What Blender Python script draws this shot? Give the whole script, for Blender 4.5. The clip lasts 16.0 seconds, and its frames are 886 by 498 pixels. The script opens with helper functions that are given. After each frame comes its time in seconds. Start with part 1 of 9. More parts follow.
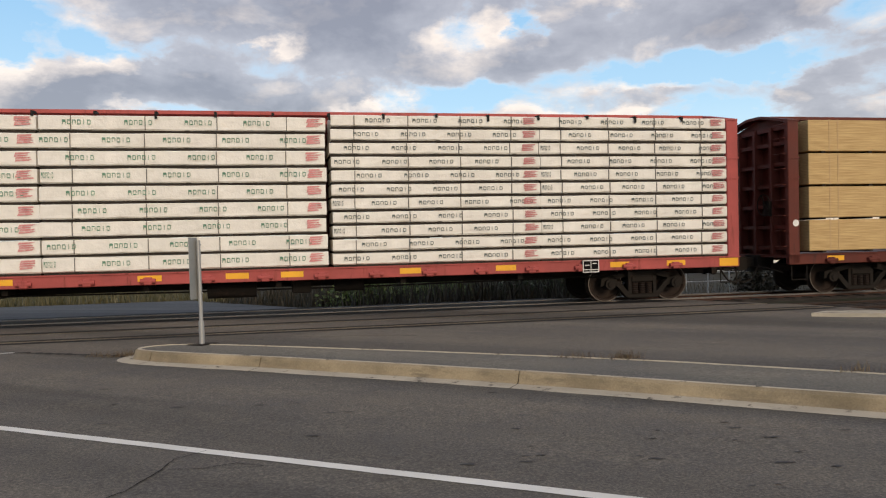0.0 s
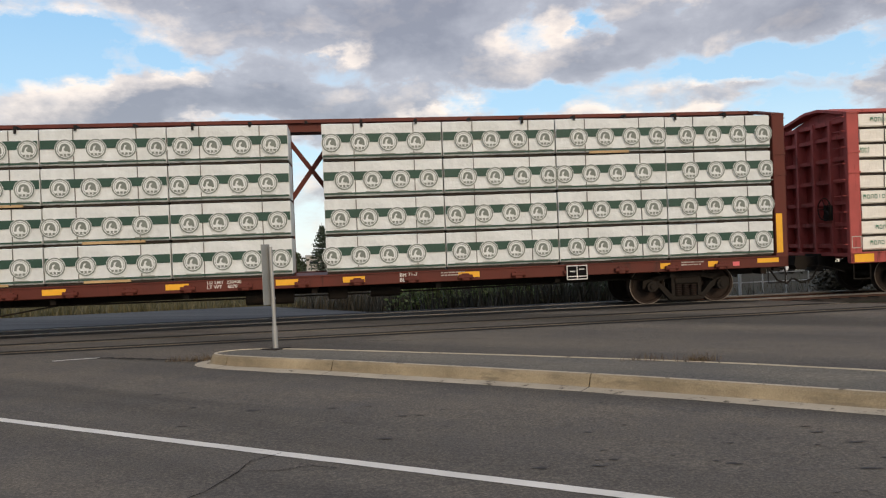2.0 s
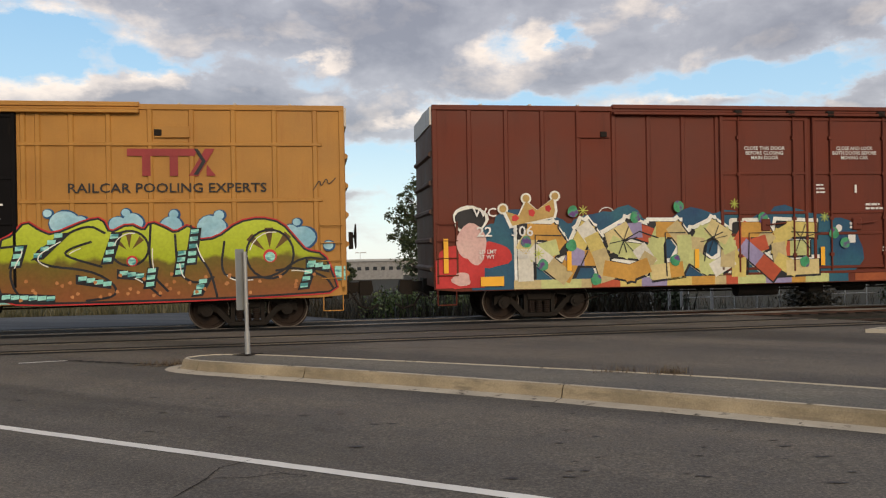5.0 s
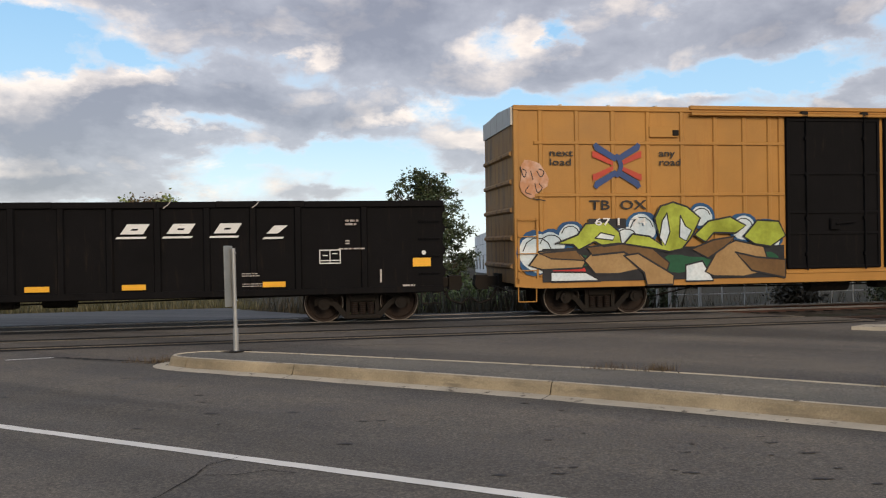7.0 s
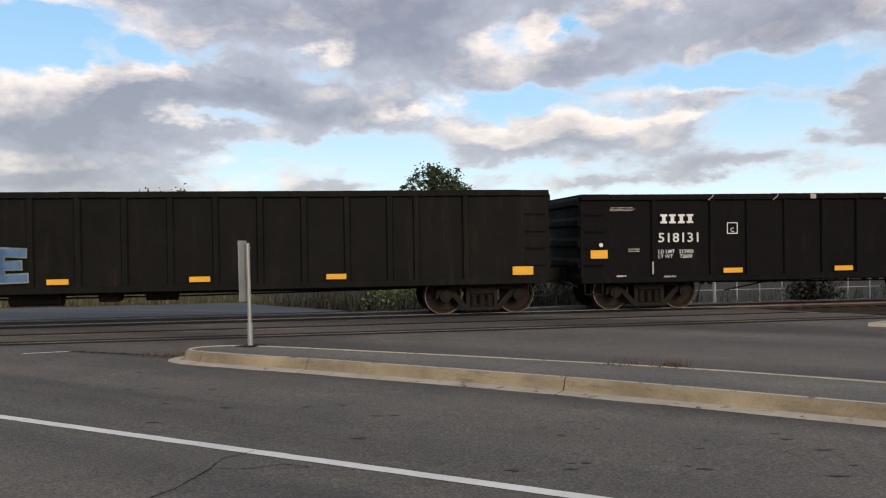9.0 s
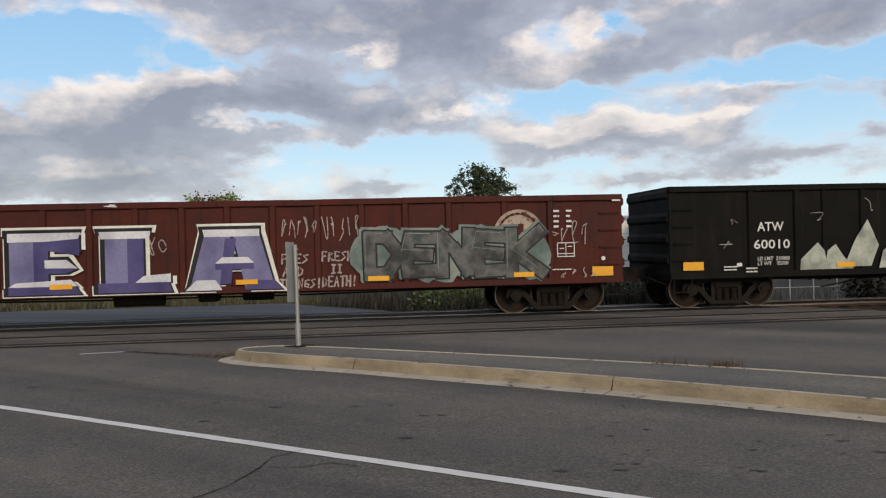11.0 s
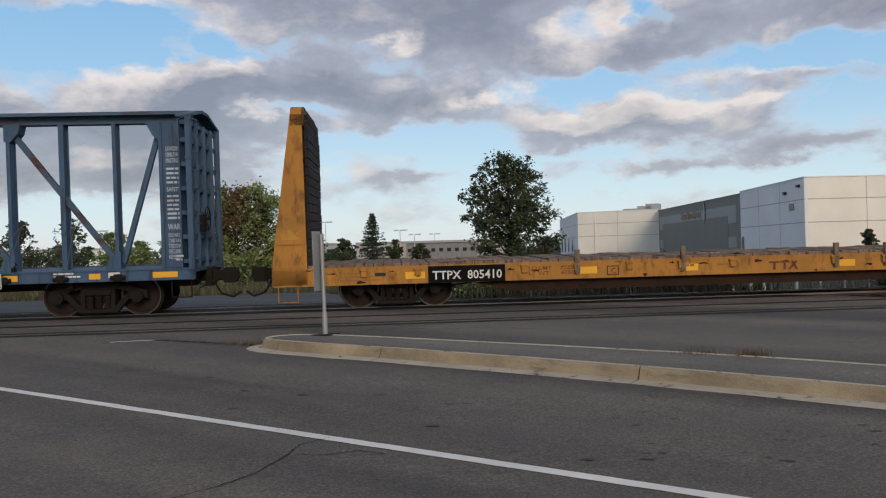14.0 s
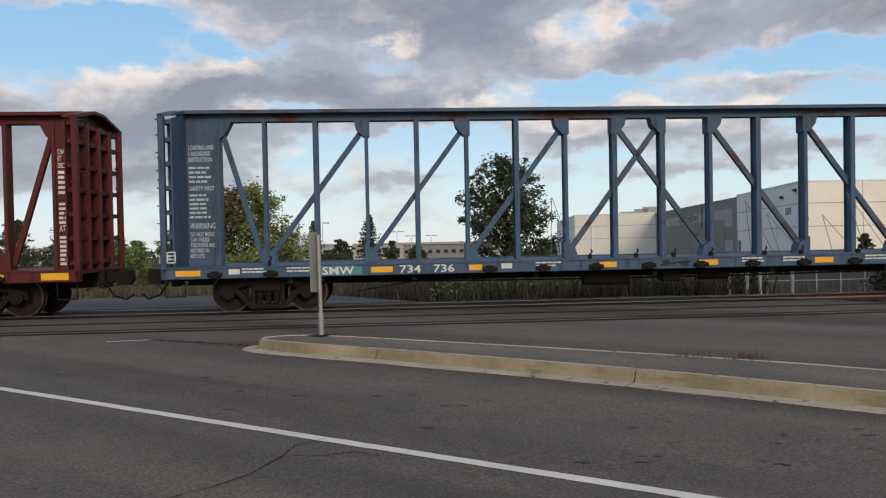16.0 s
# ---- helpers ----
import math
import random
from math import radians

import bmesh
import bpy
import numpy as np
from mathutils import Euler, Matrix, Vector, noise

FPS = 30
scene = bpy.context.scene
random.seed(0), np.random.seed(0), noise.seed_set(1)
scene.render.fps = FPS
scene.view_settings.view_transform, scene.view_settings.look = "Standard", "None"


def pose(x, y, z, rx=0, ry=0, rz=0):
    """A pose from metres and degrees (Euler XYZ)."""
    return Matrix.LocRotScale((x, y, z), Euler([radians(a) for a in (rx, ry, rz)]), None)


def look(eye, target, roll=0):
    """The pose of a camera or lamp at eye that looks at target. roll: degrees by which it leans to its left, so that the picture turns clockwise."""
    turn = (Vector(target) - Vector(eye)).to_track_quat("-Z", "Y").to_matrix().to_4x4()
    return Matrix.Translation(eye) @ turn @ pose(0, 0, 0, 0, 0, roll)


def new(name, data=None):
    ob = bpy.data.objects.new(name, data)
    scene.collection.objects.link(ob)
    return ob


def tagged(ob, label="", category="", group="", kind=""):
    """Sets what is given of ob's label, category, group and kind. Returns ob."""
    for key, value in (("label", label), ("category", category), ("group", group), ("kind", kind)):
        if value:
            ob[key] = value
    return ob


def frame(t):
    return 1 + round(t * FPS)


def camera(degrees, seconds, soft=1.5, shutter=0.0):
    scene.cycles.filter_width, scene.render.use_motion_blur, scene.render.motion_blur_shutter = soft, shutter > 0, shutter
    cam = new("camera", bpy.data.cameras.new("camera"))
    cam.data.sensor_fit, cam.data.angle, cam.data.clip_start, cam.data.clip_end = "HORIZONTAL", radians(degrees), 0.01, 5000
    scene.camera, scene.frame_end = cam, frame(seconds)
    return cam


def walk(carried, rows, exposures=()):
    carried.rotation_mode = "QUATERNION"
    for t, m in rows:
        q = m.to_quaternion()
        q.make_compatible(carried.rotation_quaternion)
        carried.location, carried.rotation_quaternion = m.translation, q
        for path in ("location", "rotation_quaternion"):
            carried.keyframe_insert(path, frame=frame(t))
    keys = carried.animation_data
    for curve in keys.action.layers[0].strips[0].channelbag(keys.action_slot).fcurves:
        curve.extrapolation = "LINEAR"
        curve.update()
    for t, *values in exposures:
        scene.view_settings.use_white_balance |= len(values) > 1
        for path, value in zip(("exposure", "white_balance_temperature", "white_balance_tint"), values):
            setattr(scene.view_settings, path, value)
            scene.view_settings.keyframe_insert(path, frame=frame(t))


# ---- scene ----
cam = camera(57.3, 16.0, 1.2)
EYE = 1.5
# seconds, yaw, pitch, roll of the hand-held camera, which stays on its spot
PATH = [
    (0.0, -0.37, 0.33, 1.49),
    (0.5, 0.00, 0.75, 1.90),
    (1.0, 1.64, 1.05, 2.18),
    (1.5, 3.45, 0.83, 2.49),
    (2.0, 4.43, 0.72, 2.35),
    (2.5, 4.62, 0.76, 2.26),
    (3.0, 4.65, 0.83, 2.16),
    (3.5, 4.53, 0.83, 2.12),
    (4.0, 4.03, 0.81, 1.96),
    (4.5, 3.09, 1.24, 1.41),
    (5.0, 2.69, 1.28, 1.19),
    (7.5, 1.88, 0.85, 1.10),
    (8.0, 2.07, 0.61, 1.01),
    (10.5, 4.97, 0.98, 1.34),
    (11.0, 6.09, 0.79, 1.45),
    (11.5, 7.63, 0.44, 1.50),
    (12.0, 8.29, -0.06, 1.33),
    (12.5, 7.41, -0.39, 1.56),
    (13.0, 7.00, -0.42, 1.60),
    (13.5, 7.36, -0.17, 1.49),
    (14.0, 7.90, 0.05, 1.58),
    (14.5, 7.97, 0.18, 1.41),
    (15.0, 7.97, 0.27, 1.42),
    (15.5, 7.71, 0.15, 1.38),
    (16.0, 7.68, 0.16, 1.19),
]
walk(cam, [(t, pose(0, 0, EYE, 90 + pitch, roll, yaw)) for t, yaw, pitch, roll in PATH],
     [(0.0, 0.22, 7050, 10), (3.0, 0.2, 7100, 10), (4.5, 0.18, 7300, 10), (5.2, 0.18, 7300, 10), (7.3, 0.24, 6950, 10), (8.2, 0.26, 6900, 10), (10.3, 0.12, 6850, 10), (12.5, -0.04, 6650, 10), (13.7, -0.12, 6600, 10), (16.0, -0.02, 6780, 10)])

# how far the train has run, in metres, at each time
RUN = [
    (0.0, 0.00), (0.5, 6.02), (1.0, 11.96), (1.5, 17.81), (2.0, 23.74), (2.5, 29.72),
    (3.0, 35.63), (3.5, 41.49), (4.0, 47.42), (4.5, 53.36), (5.0, 59.24), (7.5, 88.66),
    (8.0, 94.56), (10.5, 123.61), (11.0, 129.29), (11.5, 134.94), (12.0, 140.62), (12.5, 146.26),
    (13.0, 151.71), (13.5, 157.30), (14.0, 162.92), (14.5, 168.55), (15.0, 174.07), (15.5, 179.60),
    (16.0, 185.05),
]

# the main track: heading, distance of its centre line, rail height and cant
HEADING, FAR, RAIL, CANT = 11.43, 20.15, 0.19, 1.32
US, NS = Vector((math.cos(radians(HEADING)), math.sin(radians(HEADING)))), Vector((-math.sin(radians(HEADING)), math.cos(radians(HEADING))))


def on_track(x):
    p = NS * FAR + US * x
    return pose(p.x, p.y, RAIL, CANT, 0, HEADING)

# ---- sky and light ----
def build_sky():
    world = bpy.data.worlds.new("cloudy_evening_sky")
    world.use_nodes = True
    scene.world = world
    nd, lk = world.node_tree.nodes, world.node_tree.links
    bg = nd["Background"]

    def math_node(op, a, b=None, c=None):
        n = nd.new("ShaderNodeMath")
        n.operation = op
        for i, v in enumerate((a, b, c)):
            if v is None:
                continue
            if isinstance(v, (int, float)):
                n.inputs[i].default_value = v
            else:
                lk.new(v, n.inputs[i])
        return n.outputs[0]
    co = nd.new("ShaderNodeTexCoord").outputs["Generated"]
    sp = nd.new("ShaderNodeSeparateXYZ")
    lk.new(co, sp.inputs[0])
    X, Y, Z = sp.outputs
    deg = 57.29578
    az = math_node("MULTIPLY", math_node("ARCTAN2", math_node("MULTIPLY", X, -1.0), Y), deg)
    el = math_node("MULTIPLY", math_node("ARCSINE", Z), deg)
    # cloud field: stretched along the horizon, finer towards it
    cb = nd.new("ShaderNodeCombineXYZ")
    lk.new(math_node("MULTIPLY", az, 0.055), cb.inputs[0])
    lk.new(math_node("MULTIPLY", math_node("POWER", math_node("MAXIMUM", math_node("ADD", el, 4.0), 0.05), 0.8), 0.22), cb.inputs[1])
    n1 = nd.new("ShaderNodeTexNoise")
    n1.inputs["Scale"].default_value, n1.inputs["Detail"].default_value, n1.inputs["Roughness"].default_value = 2.3, 9.0, 0.58
    n1.inputs["Distortion"].default_value = 0.25
    lk.new(cb.outputs[0], n1.inputs["Vector"])
    up = nd.new("ShaderNodeVectorMath")
    up.operation = "ADD"
    lk.new(cb.outputs[0], up.inputs[0])
    up.inputs[1].default_value = (0.05, 0.10, 0.0)
    n3 = nd.new("ShaderNodeTexNoise")
    n3.inputs["Scale"].default_value, n3.inputs["Detail"].default_value, n3.inputs["Roughness"].default_value = 2.3, 6.0, 0.55
    n3.inputs["Distortion"].default_value = 0.25
    lk.new(up.outputs[0], n3.inputs["Vector"])
    n2 = nd.new("ShaderNodeTexNoise")
    n2.inputs["Scale"].default_value, n2.inputs["Detail"].default_value = 5.0, 5.0
    lk.new(cb.outputs[0], n2.inputs["Vector"])
    # the noise also frays the outlines of the banks
    fray = nd.new("ShaderNodeTexNoise")
    fray.inputs["Scale"].default_value, fray.inputs["Detail"].default_value, fray.inputs["Roughness"].default_value = 3.6, 5.0, 0.62
    lk.new(cb.outputs[0], fray.inputs["Vector"])
    fs = nd.new("ShaderNodeSeparateXYZ")
    lk.new(fray.outputs["Color"], fs.inputs[0])
    az_f = math_node("MULTIPLY_ADD", math_node("ADD", fs.outputs[0], -0.5), 11.0, az)
    el_f = math_node("MULTIPLY_ADD", math_node("ADD", fs.outputs[1], -0.5), 4.2, el)
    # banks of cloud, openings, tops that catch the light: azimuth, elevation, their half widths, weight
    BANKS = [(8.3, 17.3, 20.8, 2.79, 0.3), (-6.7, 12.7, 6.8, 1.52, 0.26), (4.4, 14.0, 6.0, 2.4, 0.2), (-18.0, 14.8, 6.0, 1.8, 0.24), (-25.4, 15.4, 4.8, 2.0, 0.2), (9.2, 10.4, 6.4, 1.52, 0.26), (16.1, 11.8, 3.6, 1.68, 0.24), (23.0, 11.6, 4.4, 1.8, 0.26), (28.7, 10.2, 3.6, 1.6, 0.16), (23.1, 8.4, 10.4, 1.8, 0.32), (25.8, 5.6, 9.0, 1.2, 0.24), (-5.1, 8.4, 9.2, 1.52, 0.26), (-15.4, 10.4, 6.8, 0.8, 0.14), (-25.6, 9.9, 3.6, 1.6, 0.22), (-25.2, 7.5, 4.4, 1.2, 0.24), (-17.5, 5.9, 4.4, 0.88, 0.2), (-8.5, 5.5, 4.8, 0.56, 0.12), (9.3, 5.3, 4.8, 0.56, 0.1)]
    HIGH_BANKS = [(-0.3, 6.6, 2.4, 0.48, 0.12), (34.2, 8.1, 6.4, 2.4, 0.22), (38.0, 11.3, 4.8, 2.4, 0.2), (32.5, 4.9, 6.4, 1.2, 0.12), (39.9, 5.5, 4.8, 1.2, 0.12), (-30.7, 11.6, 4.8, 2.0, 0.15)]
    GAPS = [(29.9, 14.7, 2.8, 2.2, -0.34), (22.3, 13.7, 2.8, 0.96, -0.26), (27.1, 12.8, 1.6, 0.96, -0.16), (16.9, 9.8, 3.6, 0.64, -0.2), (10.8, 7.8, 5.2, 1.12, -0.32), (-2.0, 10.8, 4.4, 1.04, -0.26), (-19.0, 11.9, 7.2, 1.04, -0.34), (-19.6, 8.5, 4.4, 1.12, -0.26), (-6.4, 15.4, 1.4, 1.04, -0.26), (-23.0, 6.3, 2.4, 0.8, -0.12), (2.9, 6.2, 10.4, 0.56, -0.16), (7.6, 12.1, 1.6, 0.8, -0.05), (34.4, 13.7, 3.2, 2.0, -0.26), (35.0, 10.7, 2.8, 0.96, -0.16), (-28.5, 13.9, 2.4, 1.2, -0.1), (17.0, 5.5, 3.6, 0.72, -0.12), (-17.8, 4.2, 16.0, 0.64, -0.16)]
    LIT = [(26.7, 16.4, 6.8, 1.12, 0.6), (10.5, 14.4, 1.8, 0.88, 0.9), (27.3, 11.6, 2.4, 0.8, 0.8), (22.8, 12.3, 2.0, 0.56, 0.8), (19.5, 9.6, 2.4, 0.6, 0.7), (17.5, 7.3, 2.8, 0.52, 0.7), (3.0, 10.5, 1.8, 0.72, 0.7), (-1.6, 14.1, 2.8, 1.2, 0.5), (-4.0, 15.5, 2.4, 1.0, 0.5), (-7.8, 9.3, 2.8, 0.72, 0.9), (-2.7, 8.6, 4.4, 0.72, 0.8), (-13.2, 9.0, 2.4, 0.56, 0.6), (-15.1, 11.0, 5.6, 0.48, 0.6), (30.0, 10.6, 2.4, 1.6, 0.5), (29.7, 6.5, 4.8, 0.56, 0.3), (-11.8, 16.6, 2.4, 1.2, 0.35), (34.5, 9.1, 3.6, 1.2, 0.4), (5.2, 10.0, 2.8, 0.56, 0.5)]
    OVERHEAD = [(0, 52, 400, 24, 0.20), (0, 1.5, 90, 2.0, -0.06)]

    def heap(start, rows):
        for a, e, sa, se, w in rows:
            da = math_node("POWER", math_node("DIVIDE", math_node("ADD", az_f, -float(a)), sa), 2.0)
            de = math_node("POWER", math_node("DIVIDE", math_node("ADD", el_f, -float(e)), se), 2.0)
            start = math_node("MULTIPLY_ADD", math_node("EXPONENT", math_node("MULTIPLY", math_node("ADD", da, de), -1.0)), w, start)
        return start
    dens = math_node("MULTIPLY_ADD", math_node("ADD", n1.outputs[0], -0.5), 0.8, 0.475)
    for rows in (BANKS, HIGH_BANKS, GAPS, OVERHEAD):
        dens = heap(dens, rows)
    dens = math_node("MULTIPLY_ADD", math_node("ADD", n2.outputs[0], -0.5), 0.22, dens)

    def ramp(fac, stops):
        r = nd.new("ShaderNodeValToRGB")
        while len(r.color_ramp.elements) < len(stops):
            r.color_ramp.elements.new(0.5)
        for e, (p, c) in zip(r.color_ramp.elements, stops):
            e.position, e.color = p, (*c, 1)
        lk.new(fac, r.inputs[0])
        return r.outputs[0]

    def mix(fac, a, b):
        m = nd.new("ShaderNodeMix")
        m.data_type = "RGBA"
        lk.new(fac, m.inputs[0])
        lk.new(a, m.inputs[6])
        lk.new(b, m.inputs[7])
        return m.outputs[2]
    sky = nd.new("ShaderNodeTexSky")
    sky.sky_type, sky.sun_disc, sky.sun_elevation, sky.sun_rotation = "NISHITA", False, radians(20), radians(156)
    clear = ramp(math_node("DIVIDE", math_node("MAXIMUM", el, 0.0), 40.0), [(0.0, (0.70, 0.76, 0.80)), (0.10, (0.56, 0.73, 0.83)), (0.26, (0.33, 0.56, 0.80)), (0.45, (0.22, 0.45, 0.74)), (1.0, (0.14, 0.28, 0.55))])
    # thick parts are grey, sides turned to the low light are cream
    shade = ramp(dens, [(0.40, (0.64, 0.72, 0.83)), (0.50, (0.52, 0.54, 0.62)), (0.62, (0.355, 0.37, 0.445)), (0.84, (0.21, 0.22, 0.285))])
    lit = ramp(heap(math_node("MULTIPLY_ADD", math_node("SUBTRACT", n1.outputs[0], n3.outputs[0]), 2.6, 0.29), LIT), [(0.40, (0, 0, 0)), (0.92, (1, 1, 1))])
    creamy = nd.new("ShaderNodeRGB")
    creamy.outputs[0].default_value = (0.86, 0.765, 0.71, 1)
    thin = ramp(dens, [(0.55, (1, 1, 1)), (0.92, (0.15, 0.15, 0.15))])
    lit_thin = nd.new("ShaderNodeMath")
    lit_thin.operation = "MULTIPLY"
    lk.new(lit, lit_thin.inputs[0])
    lk.new(thin, lit_thin.inputs[1])
    cloud = mix(lit_thin.outputs[0], shade, creamy.outputs[0])
    cover = ramp(dens, [(0.42, (0, 0, 0)), (0.60, (1, 1, 1))])
    both = mix(cover, clear, cloud)
    add = nd.new("ShaderNodeMix")
    add.data_type, add.blend_type = "RGBA", "ADD"
    add.inputs[0].default_value = 0.02
    lk.new(both, add.inputs[6])
    lk.new(sky.outputs[0], add.inputs[7])
    lk.new(add.outputs[2], bg.inputs[0])
    bg.inputs[1].default_value = 1.0


build_sky()
sun = new("sun", bpy.data.lights.new("sun", "SUN"))
sun.data.energy, sun.data.angle, sun.data.color = 1.6, radians(18), (1.0, 0.84, 0.66)
sun.matrix_world = look((35, -60, 32), (0, 20, 0))
# ---- materials ----
def nodes_of(name):
    m = bpy.data.materials.new(name)
    m.use_nodes = True
    return m, m.node_tree.nodes, m.node_tree.links, m.node_tree.nodes["Principled BSDF"]


def noise_node(nd, lk, coord, scale, detail=6.0, rough=0.6, stretch=(1, 1, 1)):
    mp = nd.new("ShaderNodeMapping")
    mp.inputs["Scale"].default_value = stretch
    lk.new(coord, mp.inputs[0])
    n = nd.new("ShaderNodeTexNoise")
    n.inputs["Scale"].default_value, n.inputs["Detail"].default_value, n.inputs["Roughness"].default_value = scale, detail, rough
    lk.new(mp.outputs[0], n.inputs["Vector"])
    return n


def ramp_node(nd, lk, fac, stops):
    r = nd.new("ShaderNodeValToRGB")
    while len(r.color_ramp.elements) < len(stops):
        r.color_ramp.elements.new(0.5)
    for e, (p, c) in zip(r.color_ramp.elements, stops):
        e.position, e.color = p, (*c, 1)
    lk.new(fac, r.inputs[0])
    return r


def mix_node(nd, lk, fac, a, b, kind="MIX"):
    m = nd.new("ShaderNodeMix")
    m.data_type, m.blend_type = "RGBA", kind
    for sock, v in ((m.inputs[0], fac), (m.inputs[6], a), (m.inputs[7], b)):
        if isinstance(v, (int, float)):
            sock.default_value = v
        elif isinstance(v, tuple):
            sock.default_value = (*v, 1)
        else:
            lk.new(v, sock)
    return m.outputs[2]


def surface(name, col, rough=0.6, metal=0.0, var=0.18, scale=1.5, grain=40.0, bump=0.15, dirt=None, dirt_at=0.55, streak=(1, 1, 1), spread=0.12, dirt_scale=2.5):
    """A worn surface: large and small variation, grime in patches or streaks, fine relief."""
    m, nd, lk, bs = nodes_of(name)
    co = nd.new("ShaderNodeTexCoord").outputs["Object"]
    big, small = noise_node(nd, lk, co, scale), noise_node(nd, lk, co, grain, 3.0)
    lo, hi = tuple(c * (1 - var) for c in col), tuple(min(c * (1 + var), 1) for c in col)
    c = ramp_node(nd, lk, big.outputs[0], [(0.3, lo), (0.7, hi)]).outputs[0]
    g = ramp_node(nd, lk, small.outputs[0], [(0.3, (1 - var * 0.6,) * 3), (0.7, (1, 1, 1))]).outputs[0]
    c = mix_node(nd, lk, 1.0, c, g, "MULTIPLY")
    if dirt:
        dn = noise_node(nd, lk, co, dirt_scale, 8.0, 0.7, streak)
        f = ramp_node(nd, lk, dn.outputs[0], [(dirt_at, (0, 0, 0)), (min(dirt_at + spread, 1), (1, 1, 1))]).outputs[0]
        c = mix_node(nd, lk, f, c, dirt)
    lk.new(c, bs.inputs["Base Color"])
    rr = ramp_node(nd, lk, big.outputs[0], [(0.3, (max(rough - 0.1, 0.05),) * 3), (0.7, (min(rough + 0.1, 1),) * 3)]).outputs[0]
    lk.new(rr, bs.inputs["Roughness"])
    bs.inputs["Metallic"].default_value = metal
    bs.inputs["Specular IOR Level"].default_value = 0.22
    if bump:
        b = nd.new("ShaderNodeBump")
        b.inputs["Strength"].default_value, b.inputs["Distance"].default_value = bump, 0.02
        lk.new(small.outputs[0], b.inputs["Height"])
        lk.new(b.outputs[0], bs.inputs["Normal"])
    return m


def spray(name, stops, scale=1.2, stretch=(1, 1, 1), rough=0.5, fade=None):
    """Sprayed paint in patches of several colours; fade: colours from low to high on the side."""
    m, nd, lk, bs = nodes_of(name)
    co = nd.new("ShaderNodeTexCoord").outputs["Object"]
    n = noise_node(nd, lk, co, scale, 3.0, 0.5, stretch)
    c = ramp_node(nd, lk, n.outputs[0], stops).outputs[0]
    if fade:
        sp = nd.new("ShaderNodeSeparateXYZ")
        lk.new(co, sp.inputs[0])
        ad = nd.new("ShaderNodeMath")
        ad.operation = "MULTIPLY_ADD"
        lk.new(n.outputs[0], ad.inputs[0])
        ad.inputs[1].default_value = 0.5
        lk.new(sp.outputs[2], ad.inputs[2])
        mr = nd.new("ShaderNodeMapRange")
        lk.new(ad.outputs[0], mr.inputs[0])
        mr.inputs[1].default_value, mr.inputs[2].default_value = fade[0], fade[1]
        c = ramp_node(nd, lk, mr.outputs[0], fade[2]).outputs[0]
    d = noise_node(nd, lk, co, 14.0, 4.0)
    g = ramp_node(nd, lk, d.outputs[0], [(0.3, (0.82, 0.82, 0.82)), (0.65, (1, 1, 1))]).outputs[0]
    lk.new(mix_node(nd, lk, 1.0, c, g, "MULTIPLY"), bs.inputs["Base Color"])
    bs.inputs["Roughness"].default_value = rough
    bs.inputs["Specular IOR Level"].default_value = 0.25
    return m


RUST, GRIME = (0.09, 0.035, 0.018), (0.03, 0.024, 0.02)
VERT = (3, 3, 0.35)
red_paint = surface("faded_red_paint", (0.40, 0.085, 0.075), 0.65, dirt=(0.16, 0.035, 0.03), dirt_at=0.56, streak=VERT, dirt_scale=1.5)
brown_paint = surface("brown_car_paint", (0.115, 0.028, 0.019), 0.6, dirt=(0.05, 0.018, 0.014), dirt_at=0.58, streak=VERT, dirt_scale=1.5)
boxcar_brown = surface("oxide_boxcar_paint", (0.130, 0.0258, 0.0128), 0.55, var=0.14, scale=0.8, dirt=(0.088, 0.0178, 0.009), dirt_at=0.56, streak=VERT, dirt_scale=0.9, spread=0.2, bump=0.06)
gondola_brown = surface("worn_gondola_paint", (0.077, 0.0168, 0.0112), 0.7, var=0.28, dirt=(0.029, 0.010, 0.0075), dirt_at=0.52, streak=VERT, dirt_scale=1.6, spread=0.2)
yellow_paint = surface("yellow_boxcar_paint", (0.42, 0.200, 0.047), 0.5, var=0.14, scale=0.7, dirt=(0.34, 0.14, 0.033), dirt_at=0.56, streak=VERT, dirt_scale=1.0, spread=0.25, bump=0.06)
flat_yellow = surface("weathered_yellow_paint", (0.43, 0.192, 0.038), 0.65, dirt=(0.12, 0.055, 0.02), dirt_at=0.51, streak=(1.6, 1.6, 0.6), dirt_scale=3.0, spread=0.2)
black_paint = surface("black_car_paint", (0.008, 0.0072, 0.0075), 0.7, var=0.3, dirt=(0.017, 0.013, 0.0105), dirt_at=0.57, streak=VERT)
black_paint.node_tree.nodes["Principled BSDF"].inputs["Specular IOR Level"].default_value = 0.06
old_black = surface("weathered_black_paint", (0.0105, 0.0098, 0.0085), 0.7, var=0.35, dirt=(0.027, 0.020, 0.0145), dirt_at=0.54, streak=VERT, dirt_scale=1.4, spread=0.25)
old_black.node_tree.nodes["Principled BSDF"].inputs["Specular IOR Level"].default_value = 0.08
blue_paint = surface("faded_blue_paint", (0.060, 0.108, 0.178), 0.6, dirt=(0.035, 0.04, 0.05), dirt_at=0.53, streak=VERT, spread=0.16)
blue_rust = surface("blue_paint_rusting_through", (0.07, 0.11, 0.16), 0.65, dirt=(0.085, 0.034, 0.022), dirt_at=0.53, streak=(0.35, 1, 1), dirt_scale=1.6, spread=0.08)
oxblood = surface("oxblood_car_paint", (0.105, 0.022, 0.018), 0.6, dirt=(0.05, 0.014, 0.012), dirt_at=0.56, streak=VERT)
